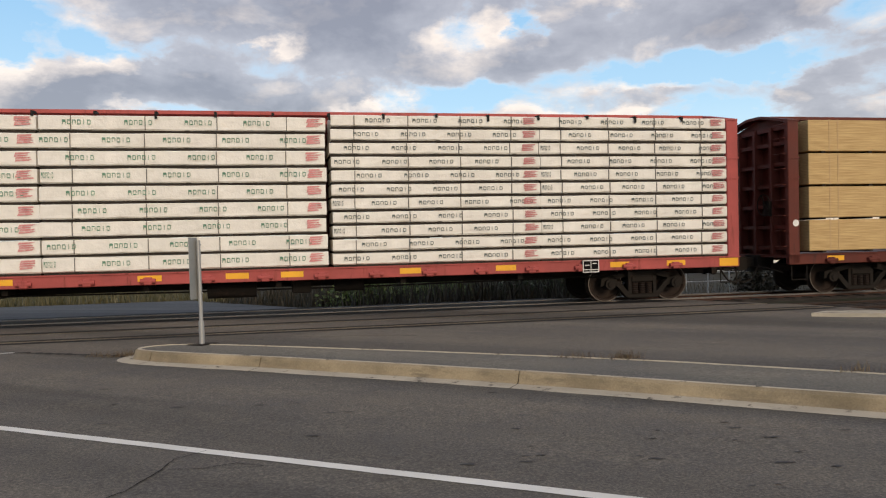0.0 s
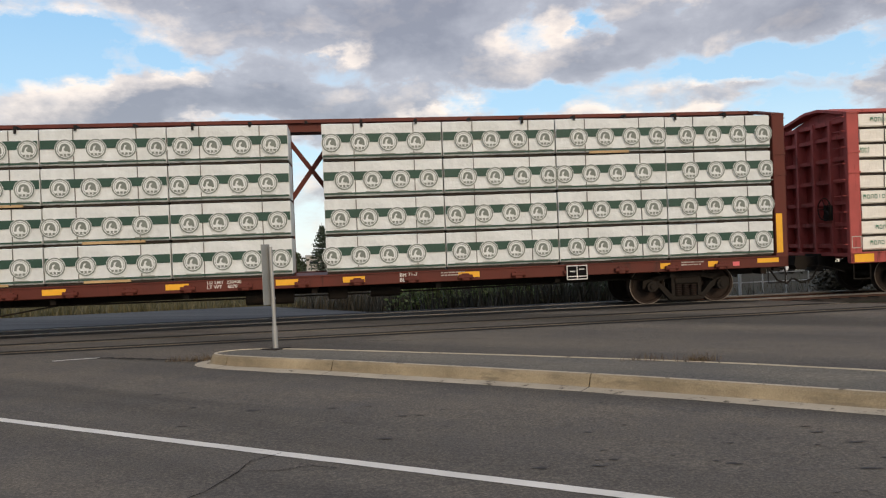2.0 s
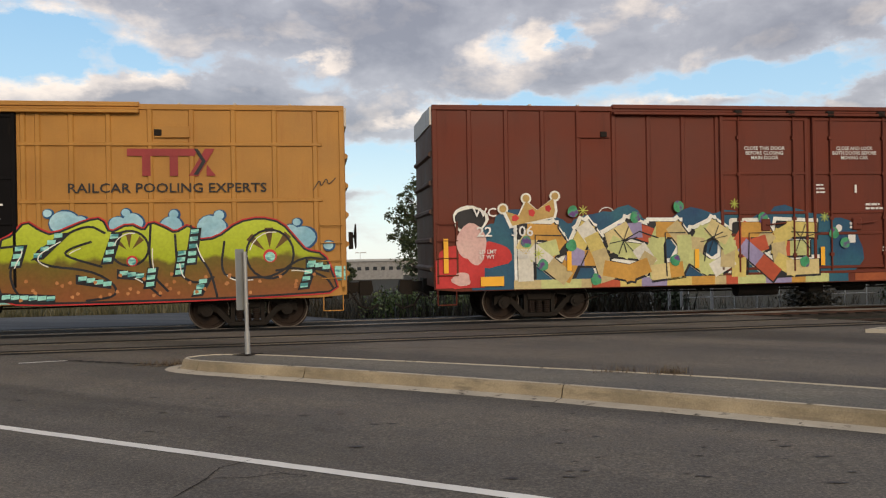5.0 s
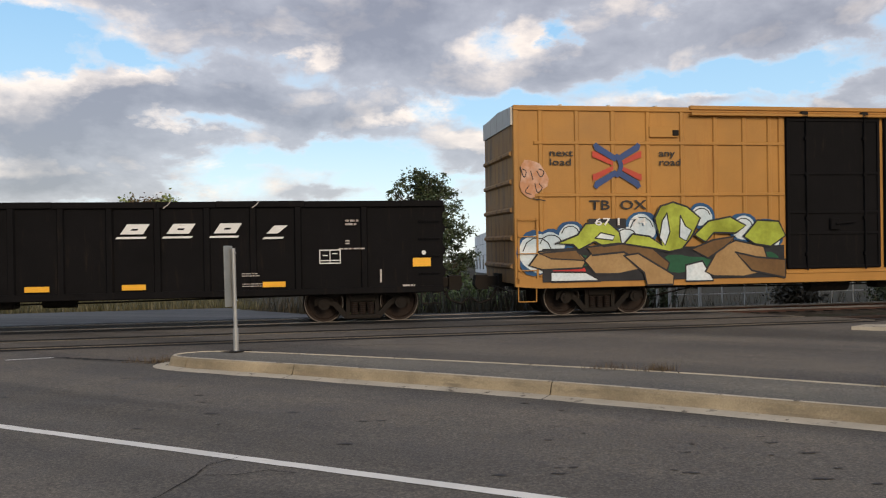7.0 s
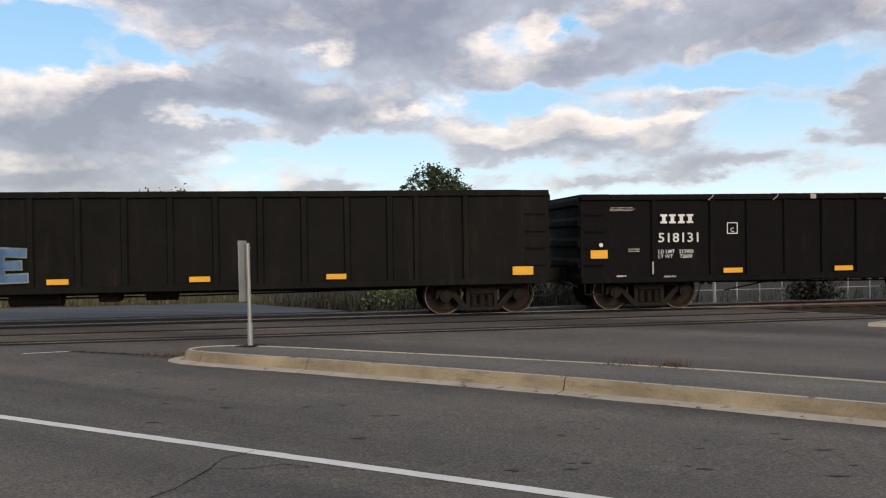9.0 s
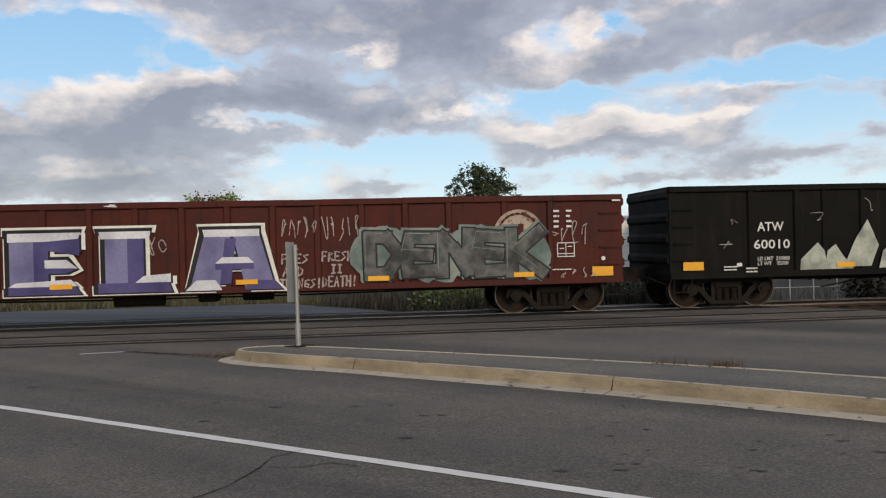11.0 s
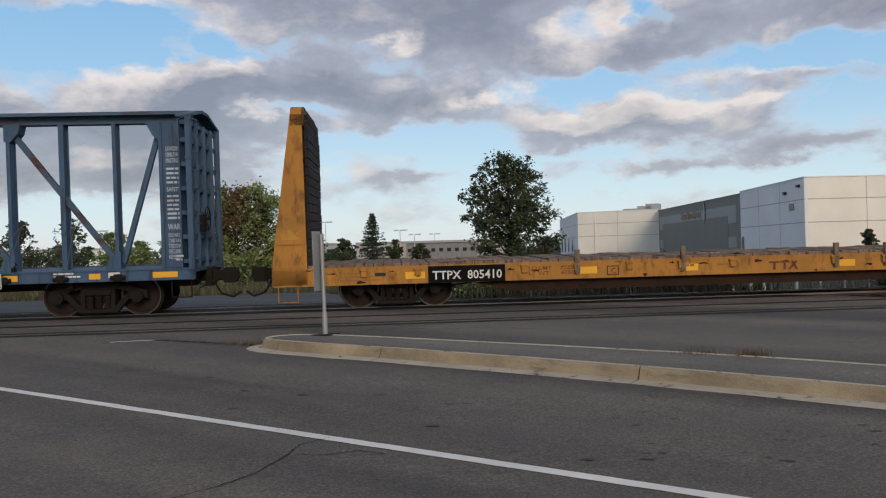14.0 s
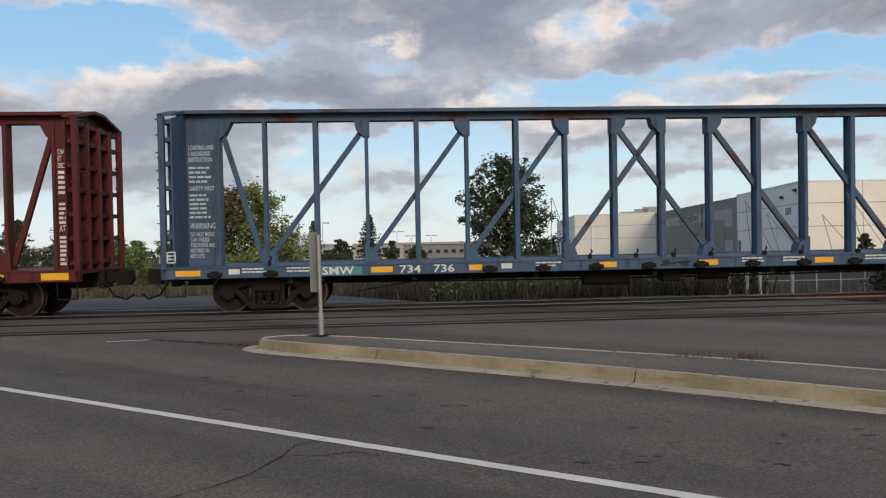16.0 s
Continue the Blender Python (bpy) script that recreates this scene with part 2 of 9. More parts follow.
dark_iron = surface("dark_greasy_iron", (0.017, 0.013, 0.010), 0.8, 0.1, 0.3, 4.0, bump=0.3, dirt=(0.034, 0.021, 0.015), dirt_at=0.57)
wheel_iron = surface("rusty_wheel_iron", (0.031, 0.020, 0.015), 0.75, 0.15, 0.25, 3.0, bump=0.2, dirt=(0.022, 0.016, 0.013), dirt_at=0.52)
bright_rim = surface("worn_wheel_rim", (0.14, 0.12, 0.105), 0.4, 0.8, 0.15)
galvanised = surface("galvanised_end_panel", (0.42, 0.40, 0.37), 0.5, 0.3, 0.15, dirt=(0.22, 0.17, 0.13), dirt_at=0.56, streak=VERT)
orange_tape = surface("yellow_reflective_tape", (0.85, 0.42, 0.04), 0.4, var=0.1, bump=0, dirt=(0.55, 0.27, 0.05), dirt_at=0.6)
white_ink = surface("white_stencil_paint", (0.72, 0.70, 0.66), 0.6, var=0.15, grain=60, dirt=(0.4, 0.34, 0.3), dirt_at=0.6, dirt_scale=6)
dim_ink = surface("worn_white_stencil_paint", (0.45, 0.40, 0.36), 0.7, var=0.2, grain=60, dirt=(0.2, 0.14, 0.12), dirt_at=0.52, dirt_scale=8)
black_ink = surface("black_stencil_paint", (0.03, 0.03, 0.03), 0.6)
blue_white = surface("pale_blue_stencil_paint", (0.5, 0.55, 0.6), 0.7, var=0.15)
pink_tape = surface("pink_red_tag", (0.75, 0.16, 0.17), 0.6)
wrap = surface("white_woven_lumber_wrap", (0.80, 0.755, 0.68), 0.55, var=0.07, scale=2.2, grain=6, bump=0.45, dirt=(0.62, 0.57, 0.5), dirt_at=0.6, streak=(0.4, 1, 1.5))
cool_wrap = surface("cool_white_lumber_wrap", (0.68, 0.70, 0.69), 0.45, var=0.1, scale=2.2, grain=5, bump=0.5, dirt=(0.56, 0.58, 0.6), dirt_at=0.6, streak=(0.4, 1, 1.5))
for m in (wrap, cool_wrap):
    m.node_tree.nodes["Bump"].inputs["Distance"].default_value = 0.05
gap_shade_and_bearers = surface("gap_shade_and_stickers", (0.035, 0.028, 0.022), 0.9)
pale_edge = surface("bare_lumber_edge", (0.5, 0.34, 0.18), 0.8)
green_ink = surface("green_printing_ink", (0.13, 0.27, 0.18), 0.6, var=0.2)
grey_green_ink = surface("dark_grey_green_ink", (0.14, 0.16, 0.145), 0.6, var=0.2)
band_green = surface("dark_green_printed_band", (0.032, 0.075, 0.055), 0.5, var=0.15, bump=0.3, grain=14)
logo_grey = surface("grey_green_round_print", (0.19, 0.21, 0.185), 0.6, var=0.15)
pink_ink = surface("smudged_pink_print", (0.66, 0.27, 0.26), 0.6, var=0.25, dirt=(0.75, 0.6, 0.55), dirt_at=0.55, dirt_scale=7)
strap_dark = surface("strapping", (0.13, 0.12, 0.11), 0.6)
strap_black = surface("black_strap_webbing", (0.018, 0.016, 0.015), 0.8)
deck_wood = surface("grey_splintered_deck_plank", (0.25, 0.175, 0.13), 0.9, var=0.45, scale=3, bump=0.6, dirt=(0.10, 0.06, 0.045), dirt_at=0.5, streak=(4, 1, 1))
bulk_wood = surface("black_weathered_bulkhead_plank", (0.026, 0.022, 0.021), 0.85, var=0.35, scale=3, bump=0.6, streak=(1, 1, 5), dirt=(0.07, 0.06, 0.055), dirt_at=0.56)


def lumber_material():
    m, nd, lk, bs = nodes_of("raw_pine_boards")
    co = nd.new("ShaderNodeTexCoord").outputs["Object"]
    w = nd.new("ShaderNodeTexWave")
    w.bands_direction, w.wave_profile = "Z", "SAW"
    w.inputs["Scale"].default_value, w.inputs["Distortion"].default_value = 8.0, 0.05
    lk.new(co, w.inputs[0])
    n = noise_node(nd, lk, co, 9.0, 5.0, 0.6, (0.15, 1, 3))
    c = ramp_node(nd, lk, n.outputs[0], [(0.3, (0.40, 0.25, 0.10)), (0.7, (0.62, 0.43, 0.20))]).outputs[0]
    g = ramp_node(nd, lk, w.outputs[1], [(0.0, (0.45, 0.4, 0.35)), (0.14, (1, 1, 1))]).outputs[0]
    lk.new(mix_node(nd, lk, 1.0, c, g, "MULTIPLY"), bs.inputs["Base Color"])
    bs.inputs["Roughness"].default_value = 0.8
    return m


raw_pine = lumber_material()


# ---- shape helpers ----
def box(bm, lo, hi, m=None, bevel=0.0):
    c, d = [(a + b) / 2 for a, b in zip(lo, hi)], [abs(b - a) for a, b in zip(lo, hi)]
    mat = Matrix.Translation(c) @ Matrix.Diagonal((*d, 1))
    if m is not None:
        mat = m @ mat
    out = bmesh.ops.create_cube(bm, size=1, matrix=mat)
    if bevel:
        es = list({e for v in out["verts"] for e in v.link_edges})
        bmesh.ops.bevel(bm, geom=es, offset=bevel, segments=1, affect="EDGES")


def beam(bm, a, b, w, d):
    """A bar of w by d from a to b; d lies along y where it can."""
    a, b = Vector(a), Vector(b)
    z = (b - a).normalized()
    y = Vector((0, 1, 0)) if abs(z.y) < 0.9 else Vector((1, 0, 0))
    x = y.cross(z).normalized()
    y = z.cross(x)
    m = Matrix((x, y, z)).transposed().to_4x4()
    m.translation = (a + b) / 2
    bmesh.ops.create_cube(bm, size=1, matrix=m @ Matrix.Diagonal((w, d, (b - a).length, 1)))


def tube(bm, a, b, r, seg=8, r2=None):
    a, b = Vector(a), Vector(b)
    q = (b - a).to_track_quat("Z", "Y").to_matrix().to_4x4()
    q.translation = (a + b) / 2
    bmesh.ops.create_cone(bm, cap_ends=True, segments=seg, radius1=r, radius2=r if r2 is None else r2, depth=(b - a).length, matrix=q)


def pipe(bm, pts, r, seg=6):
    for a, b in zip(pts, pts[1:]):
        tube(bm, a, b, r, seg)


def prism(bm, poly, y0, y1):
    """An outline in x, z pushed from y0 to y1."""
    f = [bm.verts.new((x, y0, z)) for x, z in poly]
    g = [bm.verts.new((x, y1, z)) for x, z in poly]
    n = len(poly)
    bm.faces.new(f)
    bm.faces.new(g[::-1])
    for i in range(n):
        bm.faces.new((f[i], g[i], g[(i + 1) % n], f[(i + 1) % n]))


def mesh_of(name, bm, material):
    bmesh.ops.recalc_face_normals(bm, faces=bm.faces)
    me = bpy.data.meshes.new(name)
    bm.to_mesh(me)
    bm.free()
    me.materials.append(material)
    return me


def part(name, bm, material, parent, label=""):
    ob = new(name, mesh_of(name, bm, material))
    ob.parent = parent
    if label:
        ob["label"] = label
    return ob


def made(name, material, parent, fill, label=""):
    """A part filled by fill(bm)."""
    bm = bmesh.new()
    fill(bm)
    return part(name, bm, material, parent, label)


def lettering(string, height, x, z, material, parent, y, width=None, align="LEFT", upright=True, name="lettering", spacing=1.0):
    """Painted letters on a side at y, from x, z on."""
    cu = bpy.data.curves.new(name, "FONT")
    cu.body, cu.align_x, cu.size, cu.resolution_u, cu.extrude = string, align, height / 0.69, 2, 0.0
    cu.space_character, cu.space_line, cu.offset = spacing, 0.95, height * 0.018
    tmp = bpy.data.objects.new(name, cu)
    me = bpy.data.meshes.new_from_object(tmp)
    bpy.data.objects.remove(tmp)
    bpy.data.curves.remove(cu)
    xs = [v.co.x for v in me.vertices]
    k = width / (max(xs) - min(xs)) if width else 1.0
    off = min(xs) if align == "LEFT" else 0
    for v in me.vertices:
        a, b = (v.co.x - off) * k, v.co.y
        v.co = (x + a, y, z + b) if upright else (x - b, y, z + a)
    me.materials.clear()
    me.materials.append(material)
    ob = new(name, me)
    ob.parent = parent
    return ob


def bars(bm, x, z, w, lines, step, h, y, rnd, broken=True):
    """Lines of writing too small to read, as bars."""
    for i in range(lines):
        a, end = x, x + w * (0.7 + 0.3 * rnd.random())
        while a < end:
            b = min(end, a + (h * (1.5 + 3 * rnd.random()) if broken else w))
            box(bm, (a, y - 0.001, z - i * step), (b, y + 0.001, z - i * step + h))
            a = b + h * 0.5


def ribbon(bm, pts, w, y, seg=10):
    """A brushed stroke of width w along pts in x, z, lying on the side at y, with round ends."""
    rows, n = [], len(pts)
    for i, (px, pz) in enumerate(pts):
        (ax, az), (bx, bz) = pts[max(i - 1, 0)], pts[min(i + 1, n - 1)]
        d = math.hypot(bx - ax, bz - az) or 1
        nx, nz, yy = -(bz - az) / d * w / 2, (bx - ax) / d * w / 2, y - 0.00006 * i
        rows.append((bm.verts.new((px + nx, yy, pz + nz)), bm.verts.new((px - nx, yy, pz - nz)), nx, nz, px, pz, yy))
    for a, b in zip(rows, rows[1:]):
        bm.faces.new((a[0], b[0], b[1], a[1]))
    for r, s in ((rows[0], 1), (rows[-1], -1)):
        arc = []
        for k in range(1, 6):
            t = math.pi * k / 6
            arc.append(bm.verts.new((r[4] + r[2] * math.cos(t) - s * r[3] * math.sin(t) * -1 * -1, r[6], r[5] + r[3] * math.cos(t) + s * r[2] * math.sin(t))))
        bm.faces.new([r[0], *arc, r[1]])


def slab_strokes(bm, pts, w, y):
    """Straight strokes with square ends."""
    for k, ((ax, az), (bx, bz)) in enumerate(zip(pts, pts[1:])):
        d = math.hypot(bx - ax, bz - az) or 1
        ux, uz = (bx - ax) / d, (bz - az) / d
        ax, az, bx, bz = ax - ux * w * 0.42, az - uz * w * 0.42, bx + ux * w * 0.42, bz + uz * w * 0.42
        nx, nz = -uz * w / 2, ux * w / 2
        bm.faces.new([bm.verts.new((px, y - 0.0006 * k, pz)) for px, pz in ((ax + nx, az + nz), (bx + nx, bz + nz), (bx - nx, bz - nz), (ax - nx, az - nz))])


def flat(bm, pts, y):
    bm.faces.new([bm.verts.new((x, y, z)) for x, z in pts])


def blob(bm, x, z, rx, rz, y, rnd, wob=0.12, seg=18):
    ph = [rnd.random() * 6 for _ in range(3)]
    flat(bm, [(x + rx * (1 + wob * math.sin(3 * a + ph[0]) + wob * 0.6 * math.sin(5 * a + ph[1])) * math.cos(a),
               z + rz * (1 + wob * math.sin(3 * a + ph[0]) + wob * 0.6 * math.sin(5 * a + ph[1])) * math.sin(a)) for a in (2 * math.pi * i / seg for i in range(seg))], y)


def soft_curve(pts, times=2):
    for _ in range(times):
        out = [pts[0]]
        for (ax, az), (bx, bz) in zip(pts, pts[1:]):
            out += [(ax * 0.75 + bx * 0.25, az * 0.75 + bz * 0.25), (ax * 0.25 + bx * 0.75, az * 0.25 + bz * 0.75)]
        pts = out + [pts[-1]]
    return pts
# ---- rail cars: shared parts ----
HALF = 1.55
SIDE = -HALF
MOVERS, WHEELS = [], []


def rail_car(name, x, label, category="rail car"):
    car = tagged(new(name), label, category, "cars of the train")
    MOVERS.append((car, x, Matrix()))
    return car


def rides(ob, x, local):
    """A load that rides on the car at x."""
    MOVERS.append((ob, x, local))
    return ob


WHEEL_R = 0.46


def wheelset_meshes():
    bm = bmesh.new()
    prof = [(0.0, 0.10), (0.10, 0.10), (0.14, 0.04), (0.36, 0.02), (0.39, 0.075), (0.455, 0.07), (0.46, -0.035), (0.487, -0.05), (0.487, -0.07), (0.39, -0.065), (0.36, -0.02), (0.14, -0.04), (0.0, -0.06)]
    seg = 28
    for side in (-1, 1):
        rings = [[bm.verts.new((r * math.sin(2 * math.pi * i / seg), side * (0.755 + d), r * math.cos(2 * math.pi * i / seg))) for i in range(seg)] if r else [bm.verts.new((0, side * (0.755 + d), 0))] for r, d in prof]
        for a, b in zip(rings, rings[1:]):
            for i in range(seg):
                j = (i + 1) % seg
                if len(a) == 1:
                    bm.faces.new((a[0], b[i], b[j]))
                elif len(b) == 1:
                    bm.faces.new((a[i], b[0], a[j]))
                else:
                    bm.faces.new((a[i], b[i], b[j], a[j]))
        tube(bm, (0.2, side * 0.79, 0.0), (0.2, side * 0.82, 0), 0.02)
    tube(bm, (0, -1.0, 0), (0, 1.0, 0), 0.08, 12)
    wheel = mesh_of("wheelset", bm, wheel_iron)
    bm = bmesh.new()
    for side in (-1,):
        a = [[bm.verts.new((r * math.sin(2 * math.pi * i / 32), side * 0.834, r * math.cos(2 * math.pi * i / 32))) for i in range(32)] for r in (0.437, 0.457)]
        for i in range(32):
            j = (i + 1) % 32
            bm.faces.new((a[0][i], a[1][i], a[1][j], a[0][j]))
    return wheel, mesh_of("wheel_rim", bm, bright_rim)


WHEEL_MESH, RIM_MESH = wheelset_meshes()


def side_frame_mesh():
    bm = bmesh.new()
    y0, y1 = -0.09, 0.09
    prism(bm, [(-1.12, 0.40), (-1.10, 0.60), (-0.80, 0.68), (-0.68, 0.60), (-0.68, 0.40), (-0.86, 0.47), (-0.95, 0.47)], y0, y1)
    prism(bm, [(1.12, 0.40), (0.95, 0.47), (0.86, 0.47), (0.68, 0.40), (0.68, 0.60), (0.80, 0.68), (1.10, 0.60)], y0, y1)
    prism(bm, [(-0.95, 0.64), (-0.80, 0.69), (-0.38, 0.78), (0.38, 0.78), (0.80, 0.69), (0.95, 0.64), (0.72, 0.58), (0.36, 0.66), (-0.36, 0.66), (-0.72, 0.58)], y0, y1)
    prism(bm, [(-0.74, 0.58), (-0.68, 0.40), (-0.44, 0.13), (-0.30, 0.10), (-0.28, 0.20), (-0.40, 0.27), (-0.60, 0.50)], y0 - 0.01, y1)
    prism(bm, [(0.74, 0.58), (0.60, 0.50), (0.40, 0.27), (0.28, 0.20), (0.30, 0.10), (0.44, 0.13), (0.68, 0.40)], y0 - 0.01, y1)
    box(bm, (-0.42, y0 - 0.02, 0.09), (0.42, y1, 0.2), None, 0.02)
    box(bm, (-0.38, y0, 0.2), (-0.29, y1, 0.7))
    box(bm, (0.29, y0, 0.2), (0.38, y1, 0.7))
    box(bm, (-0.30, y0 - 0.04, 0.50), (0.30, y1, 0.66), None, 0.02)
    for s in (-0.89, 0.89):
        tube(bm, (s, y0 - 0.09, 0.46), (s, y1, 0.46), 0.135, 14)
        tube(bm, (s, y0 - 0.12, 0.46), (s, y0 - 0.08, 0.46), 0.07, 10)
    return mesh_of("side_frame", bm, dark_iron)


def spring_mesh():
    bm = bmesh.new()
    for x in (-0.19, 0.0, 0.19):
        for k in range(6):
            tube(bm, (x, -0.05, 0.215 + k * 0.047), (x, -0.05, 0.24 + k * 0.047), 0.085, 10)
        tube(bm, (x, 0, 0.2), (x, 0, 0.5), 0.06, 8)
    return mesh_of("spring_nest", bm, wheel_iron)


FRAME_MESH, SPRING_MESH = side_frame_mesh(), spring_mesh()


def truck(car, x):
    """A three-piece freight truck with its wheelsets under a car."""
    bm = bmesh.new()
    box(bm, (-0.2, -1.1, 0.46), (0.2, 1.1, 0.66), None, 0.03)
    tube(bm, (0, 0, 0.6), (0, 0, 0.8), 0.22, 12)
    for s in (-0.45, 0.45):
        beam(bm, (s, -0.8, 0.36), (s, 0.8, 0.36), 0.08, 0.06)
    t = part("truck", bm, dark_iron, car)
    t.location.x = x
    for y in (-1.02, 1.02):
        for me, nm in ((FRAME_MESH, "side_frame"), (SPRING_MESH, "spring_nest")):
            o = new(nm, me)
            o.parent, o.location.y = t, y
            if y > 0:
                o.rotation_euler.z = math.pi
    for dx in (-0.89, 0.89):
        w = new("wheelset", WHEEL_MESH)
        w.parent = t
        WHEELS.append((w, dx))
        for y in (0.0, 1.668):
            r = new("wheel_rim", RIM_MESH)
            r.parent, r.location = t, (dx, y, WHEEL_R)
            r["label"] = "bright worn wheel rim"


def coupler(car, half, sgn):
    def fill(bm):
        box(bm, (sgn * (half - 0.5), -0.13, 0.72), (sgn * (half + 0.42), 0.13, 0.98))
        prism(bm, [(sgn * (half + 0.36), 0.66), (sgn * (half + 0.62), 0.66), (sgn * (half + 0.70), 0.78), (sgn * (half + 0.66), 1.02), (sgn * (half + 0.36), 1.02)], -0.2, 0.14)
        box(bm, (sgn * (half - 0.05), -0.3, 0.60), (sgn * (half + 0.10), 0.3, 1.05))
        pipe(bm, [(sgn * (half + 0.1), -0.35, 0.8), (sgn * (half + 0.35), -0.4, 0.42), (sgn * (half + 0.62), -0.38, 0.33), (sgn * (half + 0.8), -0.3, 0.45)], 0.025)
        pipe(bm, [(sgn * (half + 0.05), -1.35, 0.62), (sgn * (half + 0.25), -0.9, 0.74), (sgn * (half + 0.3), -0.2, 0.76)], 0.016)
    made("coupler", dark_iron, car, fill, "rusty knuckle coupler with air hose")


def brake_wheel(car, x, y, z, sgn, material=dark_iron):
    def fill(bm):
        for i in range(16):
            a, b = 2 * math.pi * i / 16, 2 * math.pi * (i + 1) / 16
            tube(bm, (x + sgn * 0.16, y + 0.28 * math.cos(a), z + 0.28 * math.sin(a)), (x + sgn * 0.16, y + 0.28 * math.cos(b), z + 0.28 * math.sin(b)), 0.014, 5)
        for i in range(5):
            a = 2 * math.pi * i / 5
            tube(bm, (x + sgn * 0.12, y, z), (x + sgn * 0.16, y + 0.28 * math.cos(a), z + 0.28 * math.sin(a)), 0.012, 5)
        tube(bm, (x, y, z), (x + sgn * 0.17, y, z), 0.03)
        box(bm, (x, y - 0.12, z - 0.3), (x + sgn * 0.1, y + 0.12, z + 0.1))
    made("brake_wheel", material, car, fill)


def reflector(car, x, z, w=0.5, h=0.13, y=SIDE - 0.004, up=False):
    def fill(bm):
        a, b = (h, w) if up else (w, h)
        box(bm, (x - a / 2, y - 0.002, z - b / 2), (x + a / 2, y + 0.001, z + b / 2))
    made("reflector", orange_tape, car, fill, "yellow-orange reflective strip")


def step_iron(car, x, sgn, material=dark_iron, z=0.8):
    def fill(bm):
        pipe(bm, [(x - 0.22, SIDE + 0.03, z), (x - 0.22, SIDE + 0.03, z - 0.36), (x + 0.22, SIDE + 0.03, z - 0.36), (x + 0.22, SIDE + 0.03, z)], 0.014)
    made("sill_step", material, car, fill)


def underframe(car, half, z=0.8, low=0.5):
    def fill(bm):
        box(bm, (-half + 0.3, -0.32, low + 0.12), (half - 0.3, 0.32, z))
        for k in range(-3, 4):
            box(bm, (k * half / 4 - 0.06, -1.3, z - 0.12), (k * half / 4 + 0.06, 1.3, z))
    made("centre_sill", dark_iron, car, fill)

    def gear(bm):
        tube(bm, (-1.6, -0.75, 0.62), (-0.5, -0.75, 0.62), 0.19, 14)
        box(bm, (0.3, -0.95, 0.5), (0.75, -0.5, 0.8), None, 0.03)
        tube(bm, (1.3, -0.7, 0.64), (2.0, -0.7, 0.64), 0.14, 12)
        pipe(bm, [(-half * 0.7, -0.9, 0.66), (-2, -0.8, 0.6), (2.5, -0.8, 0.6), (half * 0.7, -0.9, 0.66)], 0.02)
        pipe(bm, [(-half * 0.62, -1.0, 0.44), (-half * 0.5, -0.9, 0.64)], 0.018)
    made("brake_gear", dark_iron, car, gear)


